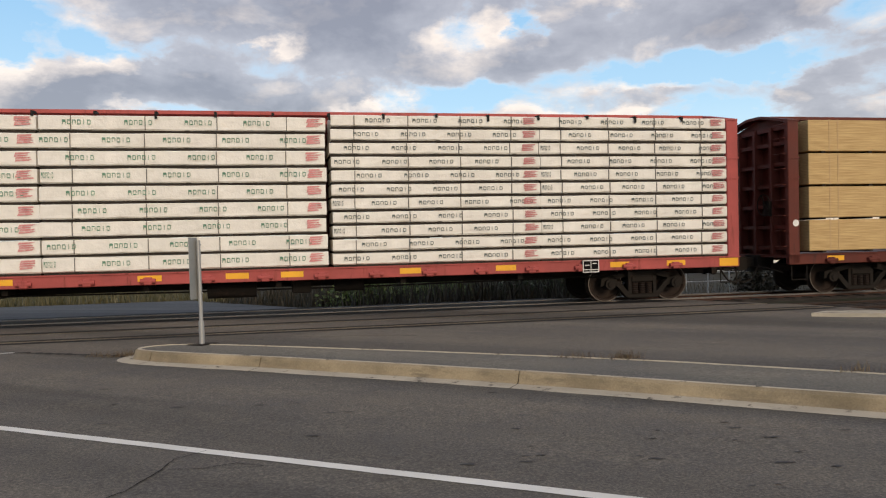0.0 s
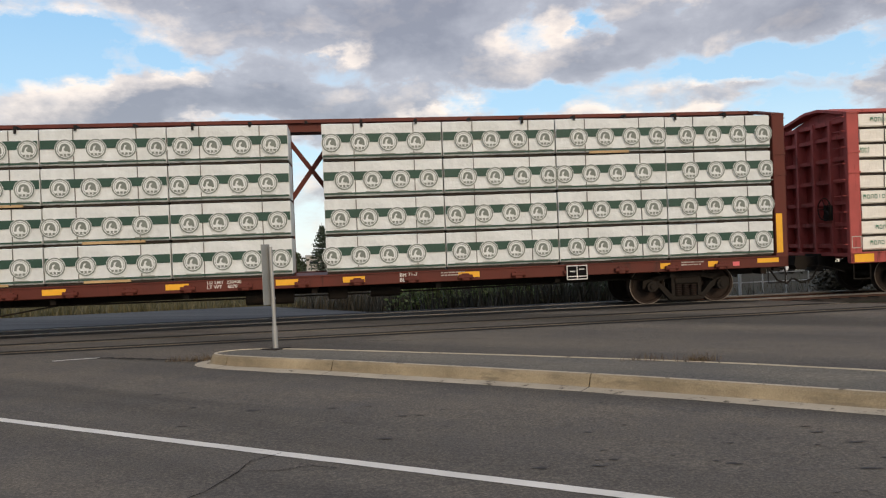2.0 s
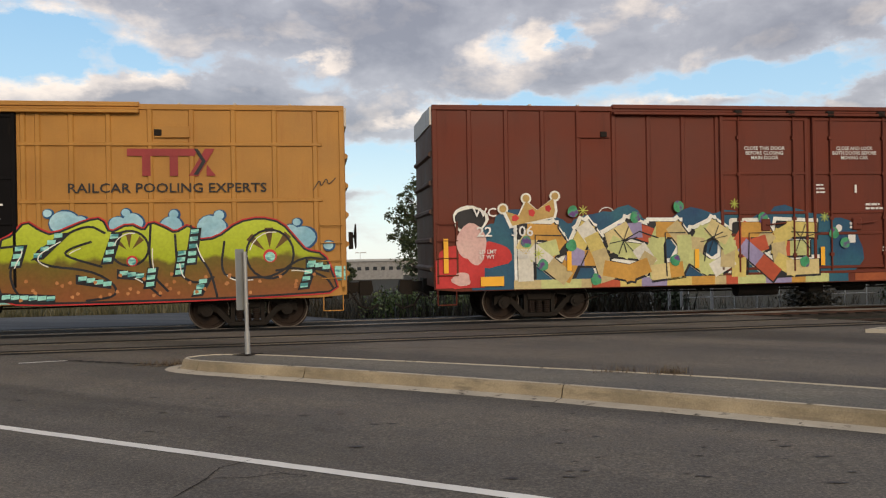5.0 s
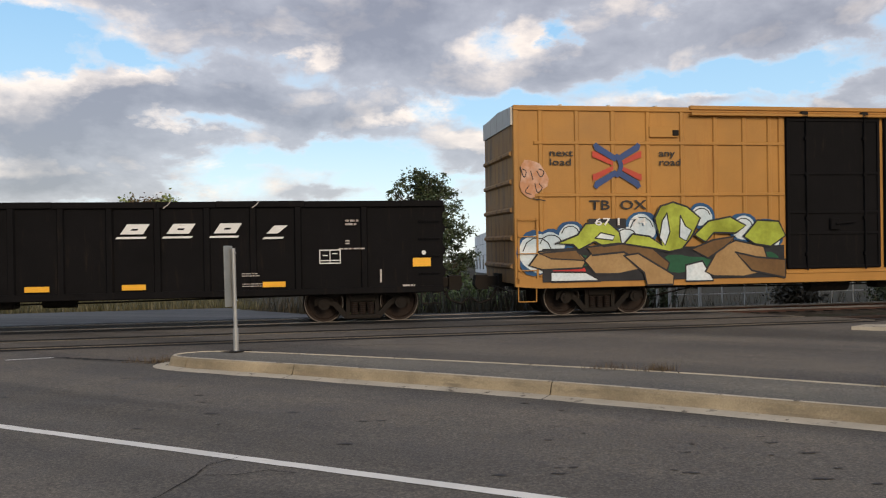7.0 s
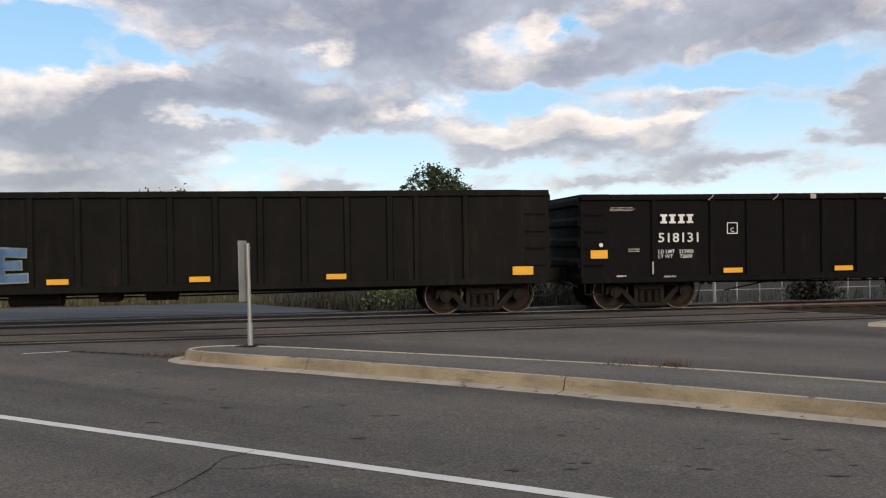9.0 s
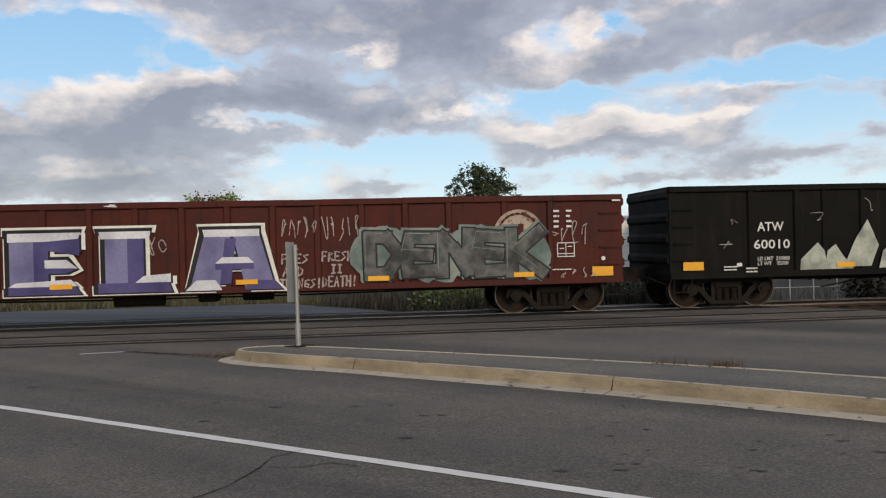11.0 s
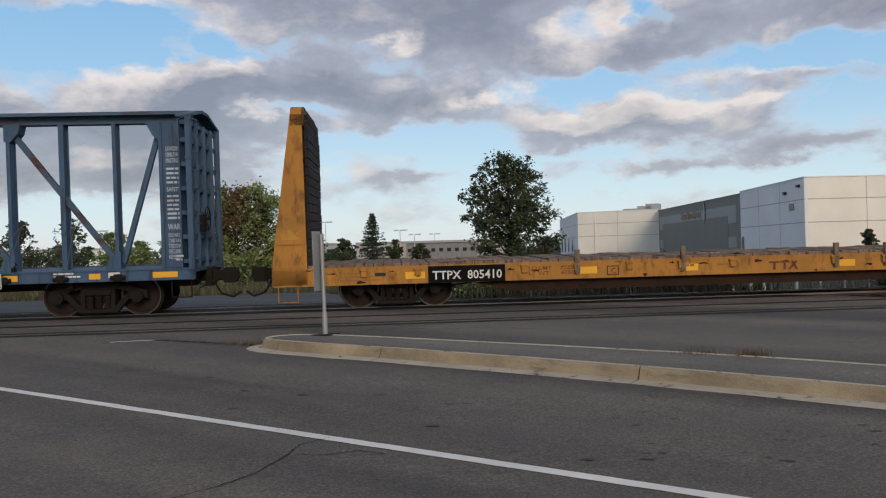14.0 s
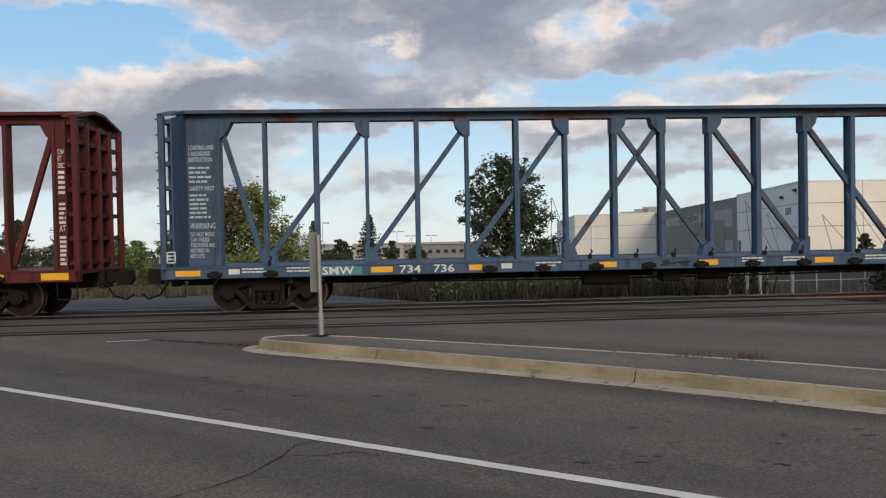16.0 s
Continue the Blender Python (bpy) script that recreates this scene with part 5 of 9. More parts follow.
# right-hand piece: magenta shapes with a mint edge over an orange haze
made("orange_haze", orange_haze, box_d, lambda bm: [blob(bm, x, z, rx, rz, SIDE - 0.004 - 0.0006 * k, rnd, 0.05) for k, (x, z, rx, rz) in enumerate(((4.6, 1.5, 1.2, 0.62), (5.7, 2.3, 0.75, 0.5), (6.6, 2.0, 1.3, 0.7), (7.9, 1.55, 0.9, 0.6), (8.5, 1.2, 0.85, 0.35), (3.4, 1.2, 0.8, 0.35)))] + [box(bm, (1.2, SIDE - 0.006, 0.8), (9.4, SIDE - 0.004, 1.02))])
BULGES = (
    ([(4.59, 1.64), (4.65, 2.07), (4.96, 2.27), (5.31, 2.16), (5.45, 1.77), (5.37, 1.51), (5.06, 1.63), (4.79, 1.46)], 2),
    ([(5.39, 2.1), (5.7, 2.27), (5.92, 2.08), (5.94, 1.83), (6.3, 1.79), (6.1, 1.36), (6.64, 1.26), (6.78, 0.92), (6.52, 0.76), (6.01, 1.02), (5.63, 1.19), (5.55, 1.58), (5.4, 1.74)], 2),
    ([(3.05, 1.95), (3.13, 2.12), (3.36, 2.17), (3.37, 1.99), (3.17, 1.79)], 2),
    ([(3.45, 1.78), (3.69, 2.18), (4.07, 2.37), (4.36, 2.44), (4.44, 2.11), (4.24, 1.86), (3.96, 1.58), (3.55, 1.45), (3.39, 1.63)], 1),
    ([(2.93, 1.61), (3.36, 1.51), (3.92, 1.58), (4.38, 1.52), (4.69, 1.26), (4.66, 0.95), (4.35, 0.82), (3.89, 0.8), (3.36, 0.93), (3.0, 1.04), (2.82, 1.33)], 2),
    ([(4.44, 1.16), (4.58, 1.39), (4.98, 1.3), (5.49, 1.33), (5.8, 1.16), (6.5, 0.79), (5.46, 0.8), (4.51, 0.87)], 1),
    ([(6.67, 2.14), (7.04, 2.36), (7.43, 2.3), (7.76, 1.92), (7.9, 1.39), (7.75, 0.98), (7.4, 0.82), (6.83, 0.89), (6.74, 1.15), (6.93, 1.51), (6.81, 1.85)], 2),
    ([(6.7, 0.92), (6.8, 1.2), (7.1, 1.22), (7.35, 1.05), (7.3, 0.84), (6.85, 0.8)], 2),
    ([(8.0, 1.2), (8.1, 1.45), (8.3, 1.4), (8.28, 1.08), (8.08, 1.0)], 2))
dark_teal = spray("sprayed_dark_teal", [(0.35, (0.02, 0.10, 0.11)), (0.65, (0.04, 0.17, 0.17))], 3.0)
pale_mint = spray("sprayed_pale_mint", [(0.35, (0.26, 0.58, 0.50)), (0.65, (0.38, 0.68, 0.60))], 3.0)
rim_pale = spray("sprayed_pale_edge", [(0.3, (0.55, 0.62, 0.58)), (0.7, (0.70, 0.74, 0.70))], 3.0)
for k, (pts, smooth) in enumerate(BULGES):
    shaded_shape(box_d, pts, SIDE - 0.012 - 0.004 * k, lime_rim, pale_mint, dark_teal, rim_pale, magenta, cream_line, rnd, smooth)
made("graffiti_hole", pale_mint, box_d, lambda bm: flat(bm, closed([(7.33, 1.86), (7.49, 1.9), (7.6, 1.64), (7.53, 1.33), (7.34, 1.28), (7.25, 1.55)]), SIDE - 0.054))
made("graffiti_hole", dark_teal, box_d, lambda bm: flat(bm, closed([(4.86, 1.98), (5.0, 2.05), (5.2, 1.6), (5.1, 1.58)], 1), SIDE - 0.054))
made("graffiti_hole", lime_rim, box_d, lambda bm: flat(bm, closed([(3.6, 1.32), (3.9, 1.36), (4.3, 1.25), (4.0, 1.14)], 1), SIDE - 0.054))
made("graffiti_dark", ink_line, box_d, lambda bm: [flat(bm, closed(q, 2), SIDE - 0.0525 - 0.0001 * k) for k, q in enumerate((
    [(2.88, 1.45), (3.1, 1.5), (3.2, 1.2), (3.1, 1.02), (2.95, 1.1)], [(4.4, 1.46), (4.62, 1.3), (4.6, 1.0), (4.4, 0.9), (4.35, 1.2)], [(4.3, 2.38), (4.4, 2.15), (4.2, 2.1)],
    [(4.9, 1.95), (5.2, 2.05), (5.35, 1.75), (5.15, 1.7), (4.95, 1.75)], [(5.55, 2.2), (5.8, 2.15), (5.85, 1.9), (5.6, 1.85)], [(5.6, 1.5), (5.85, 1.4), (6.15, 1.05), (5.8, 1.15)], [(7.35, 2.25), (7.65, 2.0), (7.8, 1.6), (7.65, 1.65), (7.5, 2.0)], [(6.72, 1.9), (6.9, 1.8), (6.98, 1.55), (6.8, 1.62)]))])
# left-hand piece: patchwork shapes with cream edges on a navy cloud
made("navy_cloud", navy_haze, box_d, lambda bm: [blob(bm, -8.0 + k * 0.62, 1.8 + 0.18 * math.sin(k * 1.7), 0.75, 0.74 - 0.2 * (k == 0), SIDE - 0.013 - 0.0005 * k, rnd, 0.07) for k in range(15)] + [box(bm, (-8.6, SIDE - 0.022, 0.79), (1.0, SIDE - 0.021, 1.5))])
sl = angular("rasdore", -7.4, 1.10, 7.5, 1.08, 8)
graffiti_layer(box_d, "graffiti_edge", [[(px - 0.02, pz + 0.04) for px, pz in q] for q in sl], 0.50, SIDE - 0.0225, cream_line)
graffiti_layer(box_d, "graffiti_rim", [[(px + 0.02, pz - 0.02) for px, pz in q] for q in sl], 0.435, SIDE - 0.032, ink_line)
PATCHES = [spray("sprayed_" + nm, [(0.35, tuple(v * 0.8 for v in c)), (0.65, c)], 1.6) for nm, c in (("straw", (0.66, 0.52, 0.16)), ("pale_lime", (0.56, 0.58, 0.24)), ("lavender", (0.33, 0.28, 0.46)), ("amber", (0.58, 0.30, 0.06)), ("off_white", (0.74, 0.70, 0.60)), ("pale_gold", (0.70, 0.56, 0.26)), ("coral", (0.52, 0.09, 0.04)), ("sand", (0.56, 0.44, 0.22)))]
rp = random.Random(77)
for k, st in enumerate(sl):
    line = []
    for a, b in zip(st, st[1:]):
        line += [tuple(v + (w - v) * q / 3 for v, w in zip(a, b)) for q in range(3)]
    line.append(st[-1])
    for q in range(0, len(line) - 1, 2):
        bit = line[q:q + 3]
        made("graffiti_fill", rp.choice(PATCHES), box_d, lambda bm: slab_strokes(bm, [bit[0], bit[-1]], 0.37, SIDE - 0.040 - 0.0004 * k - 0.0003 * q))
made("graffiti_seams", ink_line, box_d, lambda bm: [ribbon(bm, [(px + 0.24, pz - 0.08) for px, pz in s[: len(s) // 2]], 0.028, SIDE - 0.058) for s in sl] + [ribbon(bm, [(-7.2 + k * 1.15 + 0.35 * math.cos(a), 1.9 + 0.35 * math.sin(a)), (-7.2 + k * 1.15 - 0.35 * math.cos(a), 1.9 - 0.35 * math.sin(a))], 0.02, SIDE - 0.059) for k in (2, 4, 6) for a in (0.2, 1.2, 2.3)])
x = -7.6
while x < 0.2:
    w = 0.25 + 0.5 * rp.random()
    made("graffiti_floor", rp.choice(PATCHES), box_d, lambda bm: box(bm, (x, SIDE - 0.036, 0.79), (x + w, SIDE - 0.034, 1.0)))
    x += w
made("bubbles", spray("sprayed_bubble", [(0.35, (0.03, 0.22, 0.10)), (0.5, (0.05, 0.33, 0.14)), (0.62, (0.12, 0.05, 0.2))], 5.0), box_d, lambda bm: [blob(bm, x, z, 0.13, 0.14, SIDE - 0.06, rnd, 0.05) for x, z in ((-6.15, 2.6), (-4.6, 2.45), (-3.5, 2.7), (-1.3, 2.4), (-5.6, 0.98), (-7.3, 1.9), (-6.9, 1.35), (-6.2, 1.8), (-3.6, 1.4), (-0.2, 1.3), (0.6, 2.0), (0.9, 1.75))])
made("spark_marks", lime_rim, box_d, lambda bm: [ribbon(bm, [(x + 0.12 * math.cos(a), z + 0.12 * math.sin(a)), (x - 0.12 * math.cos(a), z - 0.12 * math.sin(a))], 0.018, SIDE - 0.06) for x, z in ((-5.9, 2.62), (-2.05, 2.75), (0.35, 2.4), (-7.0, 1.62)) for a in (0, 0.8, 1.57, 2.36)])
crown = [(-7.62, 2.28), (-7.78, 2.62), (-7.45, 2.52), (-7.28, 2.86), (-7.02, 2.64), (-6.62, 2.92), (-6.58, 2.62), (-6.62, 2.48)]
made("crown_edge", cream_line, box_d, lambda bm: (flat(bm, [(x * 1.0 + (x + 7.1) * 0.12, z + (z - 2.6) * 0.18) for x, z in crown], SIDE - 0.030), [blob(bm, x, z, 0.13, 0.13, SIDE - 0.032, rnd, 0) for x, z in ((-7.84, 2.68), (-7.28, 2.92), (-6.58, 2.97))]))
made("crown_fill", spray("sprayed_gold", [(0.3, (0.42, 0.26, 0.08)), (0.7, (0.55, 0.36, 0.12))], 2.0), box_d, lambda bm: (flat(bm, crown, SIDE - 0.040), [blob(bm, x, z, 0.085, 0.085, SIDE - 0.042, rnd, 0) for x, z in ((-7.84, 2.68), (-7.28, 2.92), (-6.58, 2.97))]))
made("crown_gems", crimson, box_d, lambda bm: [blob(bm, x, z, 0.09, 0.09, SIDE - 0.046, rnd, 0.1, 5) for x, z in ((-7.55, 2.46), (-7.15, 2.58), (-6.75, 2.68))])
made("red_patch", crimson, box_d, lambda bm: (blob(bm, -8.9, 1.35, 0.56, 0.5, SIDE - 0.0245, rnd, 0.05), blob(bm, -8.1, 1.6, 0.45, 0.3, SIDE - 0.0255, rnd, 0.08), box(bm, (-9.45, SIDE - 0.0265, 0.85), (-8.3, SIDE - 0.0235, 1.5))))
made("dark_patch", ink_line, box_d, lambda bm: (blob(bm, -8.62, 2.42, 0.36, 0.28, SIDE - 0.030, rnd, 0.05), blob(bm, -8.55, 1.1, 0.5, 0.22, SIDE - 0.020, rnd, 0.1)))
made("dark_patch_edge", cream_line, box_d, lambda bm: blob(bm, -8.62, 2.44, 0.42, 0.33, SIDE - 0.024, rnd, 0.05))
made("pale_patch", flesh_plain, box_d, lambda bm: (blob(bm, -8.6, 1.92, 0.36, 0.42, SIDE - 0.034, rnd, 0.04), blob(bm, -8.5, 1.6, 0.2, 0.22, SIDE - 0.035, rnd, 0.04), blob(bm, -8.85, 1.05, 0.22, 0.16, SIDE - 0.036, rnd, 0.1)))
made("warning_plate", orange_tape, box_d, lambda bm: box(bm, (-8.4, SIDE - 0.075, 0.88), (-7.85, SIDE - 0.06, 1.1)))
for x in (-9.21, -6.26, -3.05, 0.28, 2.99, 6.25):
    reflector(box_d, x, 1.6 if x < -9 else 1.43, 0.8 if x < -9 else 0.46, 0.11, SIDE - 0.074, True)
brake_wheel(box_d, 9.6, -0.9, 2.15, 1)

# yellow box car
CAR_E = -68.27
ribs_e = [s * q for s in (-1, 1) for q in (2.8, 3.1, 3.78, 4.55, 5.42, 6.3, 7.2, 8.1, 9.0)]
# end paint: grime plus the shade on the car's end, both as colour
box_e = boxcar(CAR_E, 9.66, yellow_paint, "yellow box car with dark doors and spray-painted sides", 0.72, 5.1, 2.7, ribs_e, black_paint, (4.18, 2.93), surface("grimy_shaded_yellow_end_paint", (0.30, 0.16, 0.06), 0.65, dirt=(0.10, 0.06, 0.035), dirt_at=0.48, streak=VERT, dirt_scale=1.4, spread=0.2))
lettering("RAILCAR POOLING EXPERTS", 0.2, 3.71, 3.12, black_ink, box_e, SIDE - 0.008, width=4.21)
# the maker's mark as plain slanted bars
made("red_bars_mark", surface("brick_red_mark_paint", (0.30, 0.045, 0.045), 0.6), box_e, lambda bm: [flat(bm, [(4.94 + (a - 5.1) * 0.894, zz - 0.02) for a, zz in p], SIDE - 0.009) for p in (
    [(5.1, 4.10), (6.0, 4.10), (6.0, 3.94), (5.1, 3.94)], [(5.45, 3.94), (5.65, 3.94), (5.65, 3.50), (5.45, 3.50)], [(6.0, 4.10), (6.78, 4.10), (6.70, 3.94), (6.0, 3.9401)], [(6.1, 3.94), (6.3, 3.94), (6.3, 3.50), (6.1, 3.50)],
    [(6.55, 3.50), (6.78, 3.50), (7.18, 4.10), (6.95, 4.10)], [(6.98, 3.72), (7.0, 3.74), (7.2, 3.50), (6.98, 3.50)])])
made("chevron_mark", black_ink, box_e, lambda bm: (flat(bm, [(6.36, 4.08), (6.44, 4.08), (6.61, 3.80), (6.52, 3.80)], SIDE - 0.0105), flat(bm, [(6.52, 3.80), (6.61, 3.80), (6.43, 3.50), (6.34, 3.50)], SIDE - 0.0105)))
lettering("next\nload", 0.16, -8.78, 3.86, black_ink, box_e, SIDE - 0.008, width=0.58)
lettering("any\nroad", 0.16, -6.03, 3.86, black_ink, box_e, SIDE - 0.008, width=0.56)
lettering("TB  OX", 0.22, -7.81, 2.58, black_ink, box_e, SIDE - 0.008, width=1.45)
lettering("67 1  74", 0.17, -7.7, 2.2, white_ink, box_e, SIDE - 0.075, width=1.3)
mark_red, mark_blue = surface("mark_red", (0.50, 0.06, 0.035), 0.5), surface("mark_blue", (0.035, 0.07, 0.19), 0.5)
for sx in (-1, 1):
    for sz in (-1, 1):
        made("crossed_mark_red", mark_red, box_e, lambda bm: flat(bm, [(-7.1 + sx * a, 3.63 + sz * b) for a, b in ((0.62, 0.36), (0.62, 0.20), (0.56, 0.19), (0.10, 0.0), (0.10, 0.10), (0.52, 0.33))], SIDE - 0.009))
        made("crossed_mark_blue", mark_blue, box_e, lambda bm: flat(bm, [(-7.1 + sx * a, 3.63 + sz * b) for a, b in ((0.52, 0.56), (0.60, 0.50), (0.56, 0.38), (0.06, 0.10), (0.0, 0.16), (0.03, 0.24), (0.46, 0.50))], SIDE - 0.0105))
made("crossed_mark_blue", mark_blue, box_e, lambda bm: ribbon(bm, soft_curve([(-7.1, 3.86), (-7.02, 3.72), (-7.0, 3.63), (-7.02, 3.54), (-7.1, 3.40)]), 0.11, SIDE - 0.0115))
for s in (-1, 1):
    made("route_plate", yellow_paint, box_e, lambda bm: box(bm, (s * 5.9 - 0.38, SIDE - 0.03, 4.32), (s * 5.9 + 0.38, SIDE + 0.01, 4.58), None, 0.01))
for s in (-1, 1):
    made("route_plate_box", dark_iron, box_e, lambda bm: box(bm, (s * 5.9 - s * 0.3 - 0.08, SIDE - 0.05, 4.36), (s * 5.9 - s * 0.3 + 0.08, SIDE - 0.02, 4.5), None, 0.01))
rnd = random.Random(31)
made("stencil_lines", white_ink, box_e, lambda bm: (bars(bm, 0.95, 4.3, 0.9, 2, 0.09, 0.04, SIDE - 0.036, rnd), bars(bm, 0.35, 2.85, 0.4, 5, 0.1, 0.05, SIDE - 0.036, rnd), bars(bm, 1.8, 2.85, 0.6, 4, 0.1, 0.045, SIDE - 0.036, rnd), bars(bm, 1.1, 2.4, 0.55, 2, 0.12, 0.06, SIDE - 0.036, rnd), bars(bm, 1.8, 2.25, 0.7, 2, 0.1, 0.06, SIDE - 0.036, rnd), blob(bm, 0.85, 1.75, 0.1, 0.1, SIDE - 0.036, rnd, 0), box(bm, (1.5, SIDE - 0.037, 1.15), (1.55, SIDE - 0.035, 1.4)), bars(bm, 1.75, 1.15, 0.35, 2, 0.09, 0.05, SIDE - 0.036, rnd)))
made("scrawl", ink_line, box_e, lambda bm: ribbon(bm, soft_curve([(8.95, 3.15), (9.1, 3.4), (9.12, 3.2), (9.25, 3.45), (9.28, 3.25), (9.45, 3.42)]), 0.02, SIDE - 0.008))
reflector(box_e, 0.45, 1.45, 0.42, 0.1, SIDE - 0.036, True)
# lime piece fading to brown, with a red edge and pale blue bubbles behind it
BUBBLES = ((3.3, 2.67, 0.09), (3.64, 2.45, 0.30), (4.91, 2.67, 0.09), (5.05, 2.45, 0.22), (4.75, 2.4, 0.2), (5.92, 2.63, 0.10), (5.86, 2.36, 0.24), (6.89, 2.60, 0.11), (6.72, 2.3, 0.32), (8.58, 2.42, 0.09), (8.72, 2.08, 0.27), (9.28, 1.89, 0.11), (2.45, 1.75, 0.34), (2.3, 1.15, 0.3), (8.45, 2.2, 0.18), (3.95, 2.4, 0.22))
made("bubbles", deep_blue, box_e, lambda bm: [blob(bm, x, z, r + 0.035, r * 0.92 + 0.03, SIDE - 0.0095 - 0.0006 * k, rnd, 0.03) for k, (x, z, r) in enumerate(BUBBLES)])
made("bubbles", bubble_blue, box_e, lambda bm: [blob(bm, x - 0.015, z + 0.01, r, r * 0.9, SIDE - 0.020 - 0.0004 * k, rnd, 0.03) for k, (x, z, r) in enumerate(BUBBLES)])
made("graffiti_mint", mint, box_e, lambda bm: (box(bm, (9.4, SIDE - 0.028, 1.1), (9.64, SIDE - 0.026, 1.42)), box(bm, (2.15, SIDE - 0.028, 0.74), (3.6, SIDE - 0.026, 0.9))))
WHOLE = [(2.32, 2.08), (2.6, 2.19), (2.85, 2.49), (3.1, 2.3), (3.38, 2.18), (4.1, 2.49), (4.39, 2.54), (4.55, 2.2), (4.97, 2.41), (5.28, 2.25), (5.42, 2.45), (5.71, 2.32), (5.93, 2.19), (6.27, 2.39), (6.38, 2.02), (6.83, 2.07), (7.29, 2.42), (7.75, 2.51), (8.21, 2.41), (8.56, 1.98), (8.75, 1.76), (9.14, 1.69), (9.33, 1.25), (9.44, 0.88), (8.65, 0.84), (6.81, 0.78), (4.73, 0.76), (2.72, 0.76), (2.3, 0.88)]
whole = closed(WHOLE, 1)
made("graffiti_glow", crimson, box_e, lambda bm: flat(bm, grown(whole, 0.075), SIDE - 0.034))
made("graffiti_shadow", ink_line, box_e, lambda bm: flat(bm, grown(whole, 0.045), SIDE - 0.038))
made("graffiti_fill", lime_brown, box_e, lambda bm: flat(bm, whole, SIDE - 0.043))
ring = lambda x, z, r, k=1.0, n=22: [(x + r * math.cos(2 * math.pi * i / n), z + r * k * math.sin(2 * math.pi * i / n)) for i in range(n + 1)]
LETTER_EDGES = [soft_curve(q) for q in (
    [(4.46, 2.24), (4.1, 2.44), (3.38, 2.06), (2.95, 1.77), (3.23, 1.54), (4.16, 1.44), (4.66, 1.13), (4.69, 0.85), (4.07, 0.78)], [(4.17, 2.05), (3.73, 1.91), (3.59, 1.76), (4.38, 1.51)], [(2.35, 1.95), (2.8, 2.0), (2.5, 1.5), (2.6, 1.0), (2.9, 0.8)],
    [(5.42, 2.42), (5.37, 1.65), (5.47, 1.26), (5.76, 0.95)], [(5.93, 2.18), (5.96, 1.48), (6.06, 1.25), (6.36, 1.09), (6.74, 1.23)], [(6.27, 2.37), (6.37, 1.78), (6.67, 1.39), (6.81, 0.8)],
    [(6.98, 2.01), (6.89, 1.38), (7.12, 1.18), (7.58, 1.21), (8.04, 1.2), (8.67, 1.66), (9.21, 1.57)], [(8.1, 1.35), (8.55, 1.42), (9.2, 1.2), (9.35, 0.95)], [(4.9, 1.35), (5.2, 1.2), (5.6, 0.85)])] + [ring(4.97, 1.9, 0.40, 0.95), ring(7.97, 1.72, 0.52, 1.05)]
made("graffiti_seams", ink_line, box_e, lambda bm: [ribbon(bm, q, 0.05, SIDE - 0.050 - 0.0003 * k) for k, q in enumerate(LETTER_EDGES)])
BRICKS = ((6.18, 1.55, 0.02, 0.16, 5), (4.42, 1.6, 0.05, 0.17, 4), (5.92, 1.3, 0.02, 0.14, 4), (3.0, 1.72, 0.14, 0.14, 4), (8.62, 0.95, 0.05, 0.15, 4), (5.3, 1.05, 0.02, 0.15, 3), (3.9, 1.2, 0.17, -0.04, 4), (6.3, 0.85, 0.06, 0.12, 3), (2.55, 1.55, 0.04, 0.16, 3), (4.75, 1.3, 0.17, -0.03, 3), (8.8, 1.45, 0.16, -0.05, 3), (2.35, 0.84, 0.18, -0.01, 6))
made("graffiti_wedges", spray("sprayed_brown_wedges", [(0.35, (0.10, 0.055, 0.015)), (0.65, (0.15, 0.08, 0.02))], 2.0), box_e, lambda bm: [flat(bm, [(x + r0 * math.cos(a), z + r0 * math.sin(a)), (x + r1 * math.cos(a - 0.16), z + r1 * math.sin(a - 0.16)), (x + r1 * math.cos(a + 0.16), z + r1 * math.sin(a + 0.16))], SIDE - 0.0515) for x, z, r0, r1 in ((4.97, 1.82, 0.08, 0.40), (7.97, 1.7, 0.15, 0.62)) for a in (0.85, 1.6, 2.4)])
made("graffiti_bricks", ink_line, box_e, lambda bm: [flat(bm, [(x - 0.06, z - 0.05), (x + 0.2, z - 0.03), (x + n * dx + 0.22, z + n * dz - 0.02), (x + n * dx - 0.02, z + n * dz - 0.03)] if dz > 0 else [(x - 0.05, z - 0.06), (x + n * dx, z + n * dz - 0.02), (x + n * dx, z + n * dz + 0.14), (x - 0.05, z + 0.15)], SIDE - 0.0555) for x, z, dx, dz, n in BRICKS])
made("graffiti_hole", crimson, box_e, lambda bm: [flat(bm, ring(x, z, r)[:-1], SIDE - 0.054) for x, z, r in ((5.02, 1.62, 0.12), (7.97, 1.68, 0.15))])
made("graffiti_hole", mint, box_e, lambda bm: [flat(bm, ring(x, z, r)[:-1], SIDE - 0.057) for x, z, r in ((5.02, 1.61, 0.085), (7.97, 1.66, 0.11))])
made("graffiti_bricks", mint, box_e, lambda bm: [flat(bm, [(x + q * dx, z + q * dz), (x + q * dx + 0.17, z + q * dz + 0.02), (x + q * dx + 0.18, z + q * dz + 0.11), (x + q * dx + 0.01, z + q * dz + 0.10)], SIDE - 0.059) for x, z, dx, dz, n in BRICKS for q in range(n)])
made("graffiti_highlight", cream_line, box_e, lambda bm: [ribbon(bm, [(px + 0.06, pz - 0.05) for px, pz in q[len(q) // 4: len(q) // 2]], 0.022, SIDE - 0.062) for q in LETTER_EDGES])
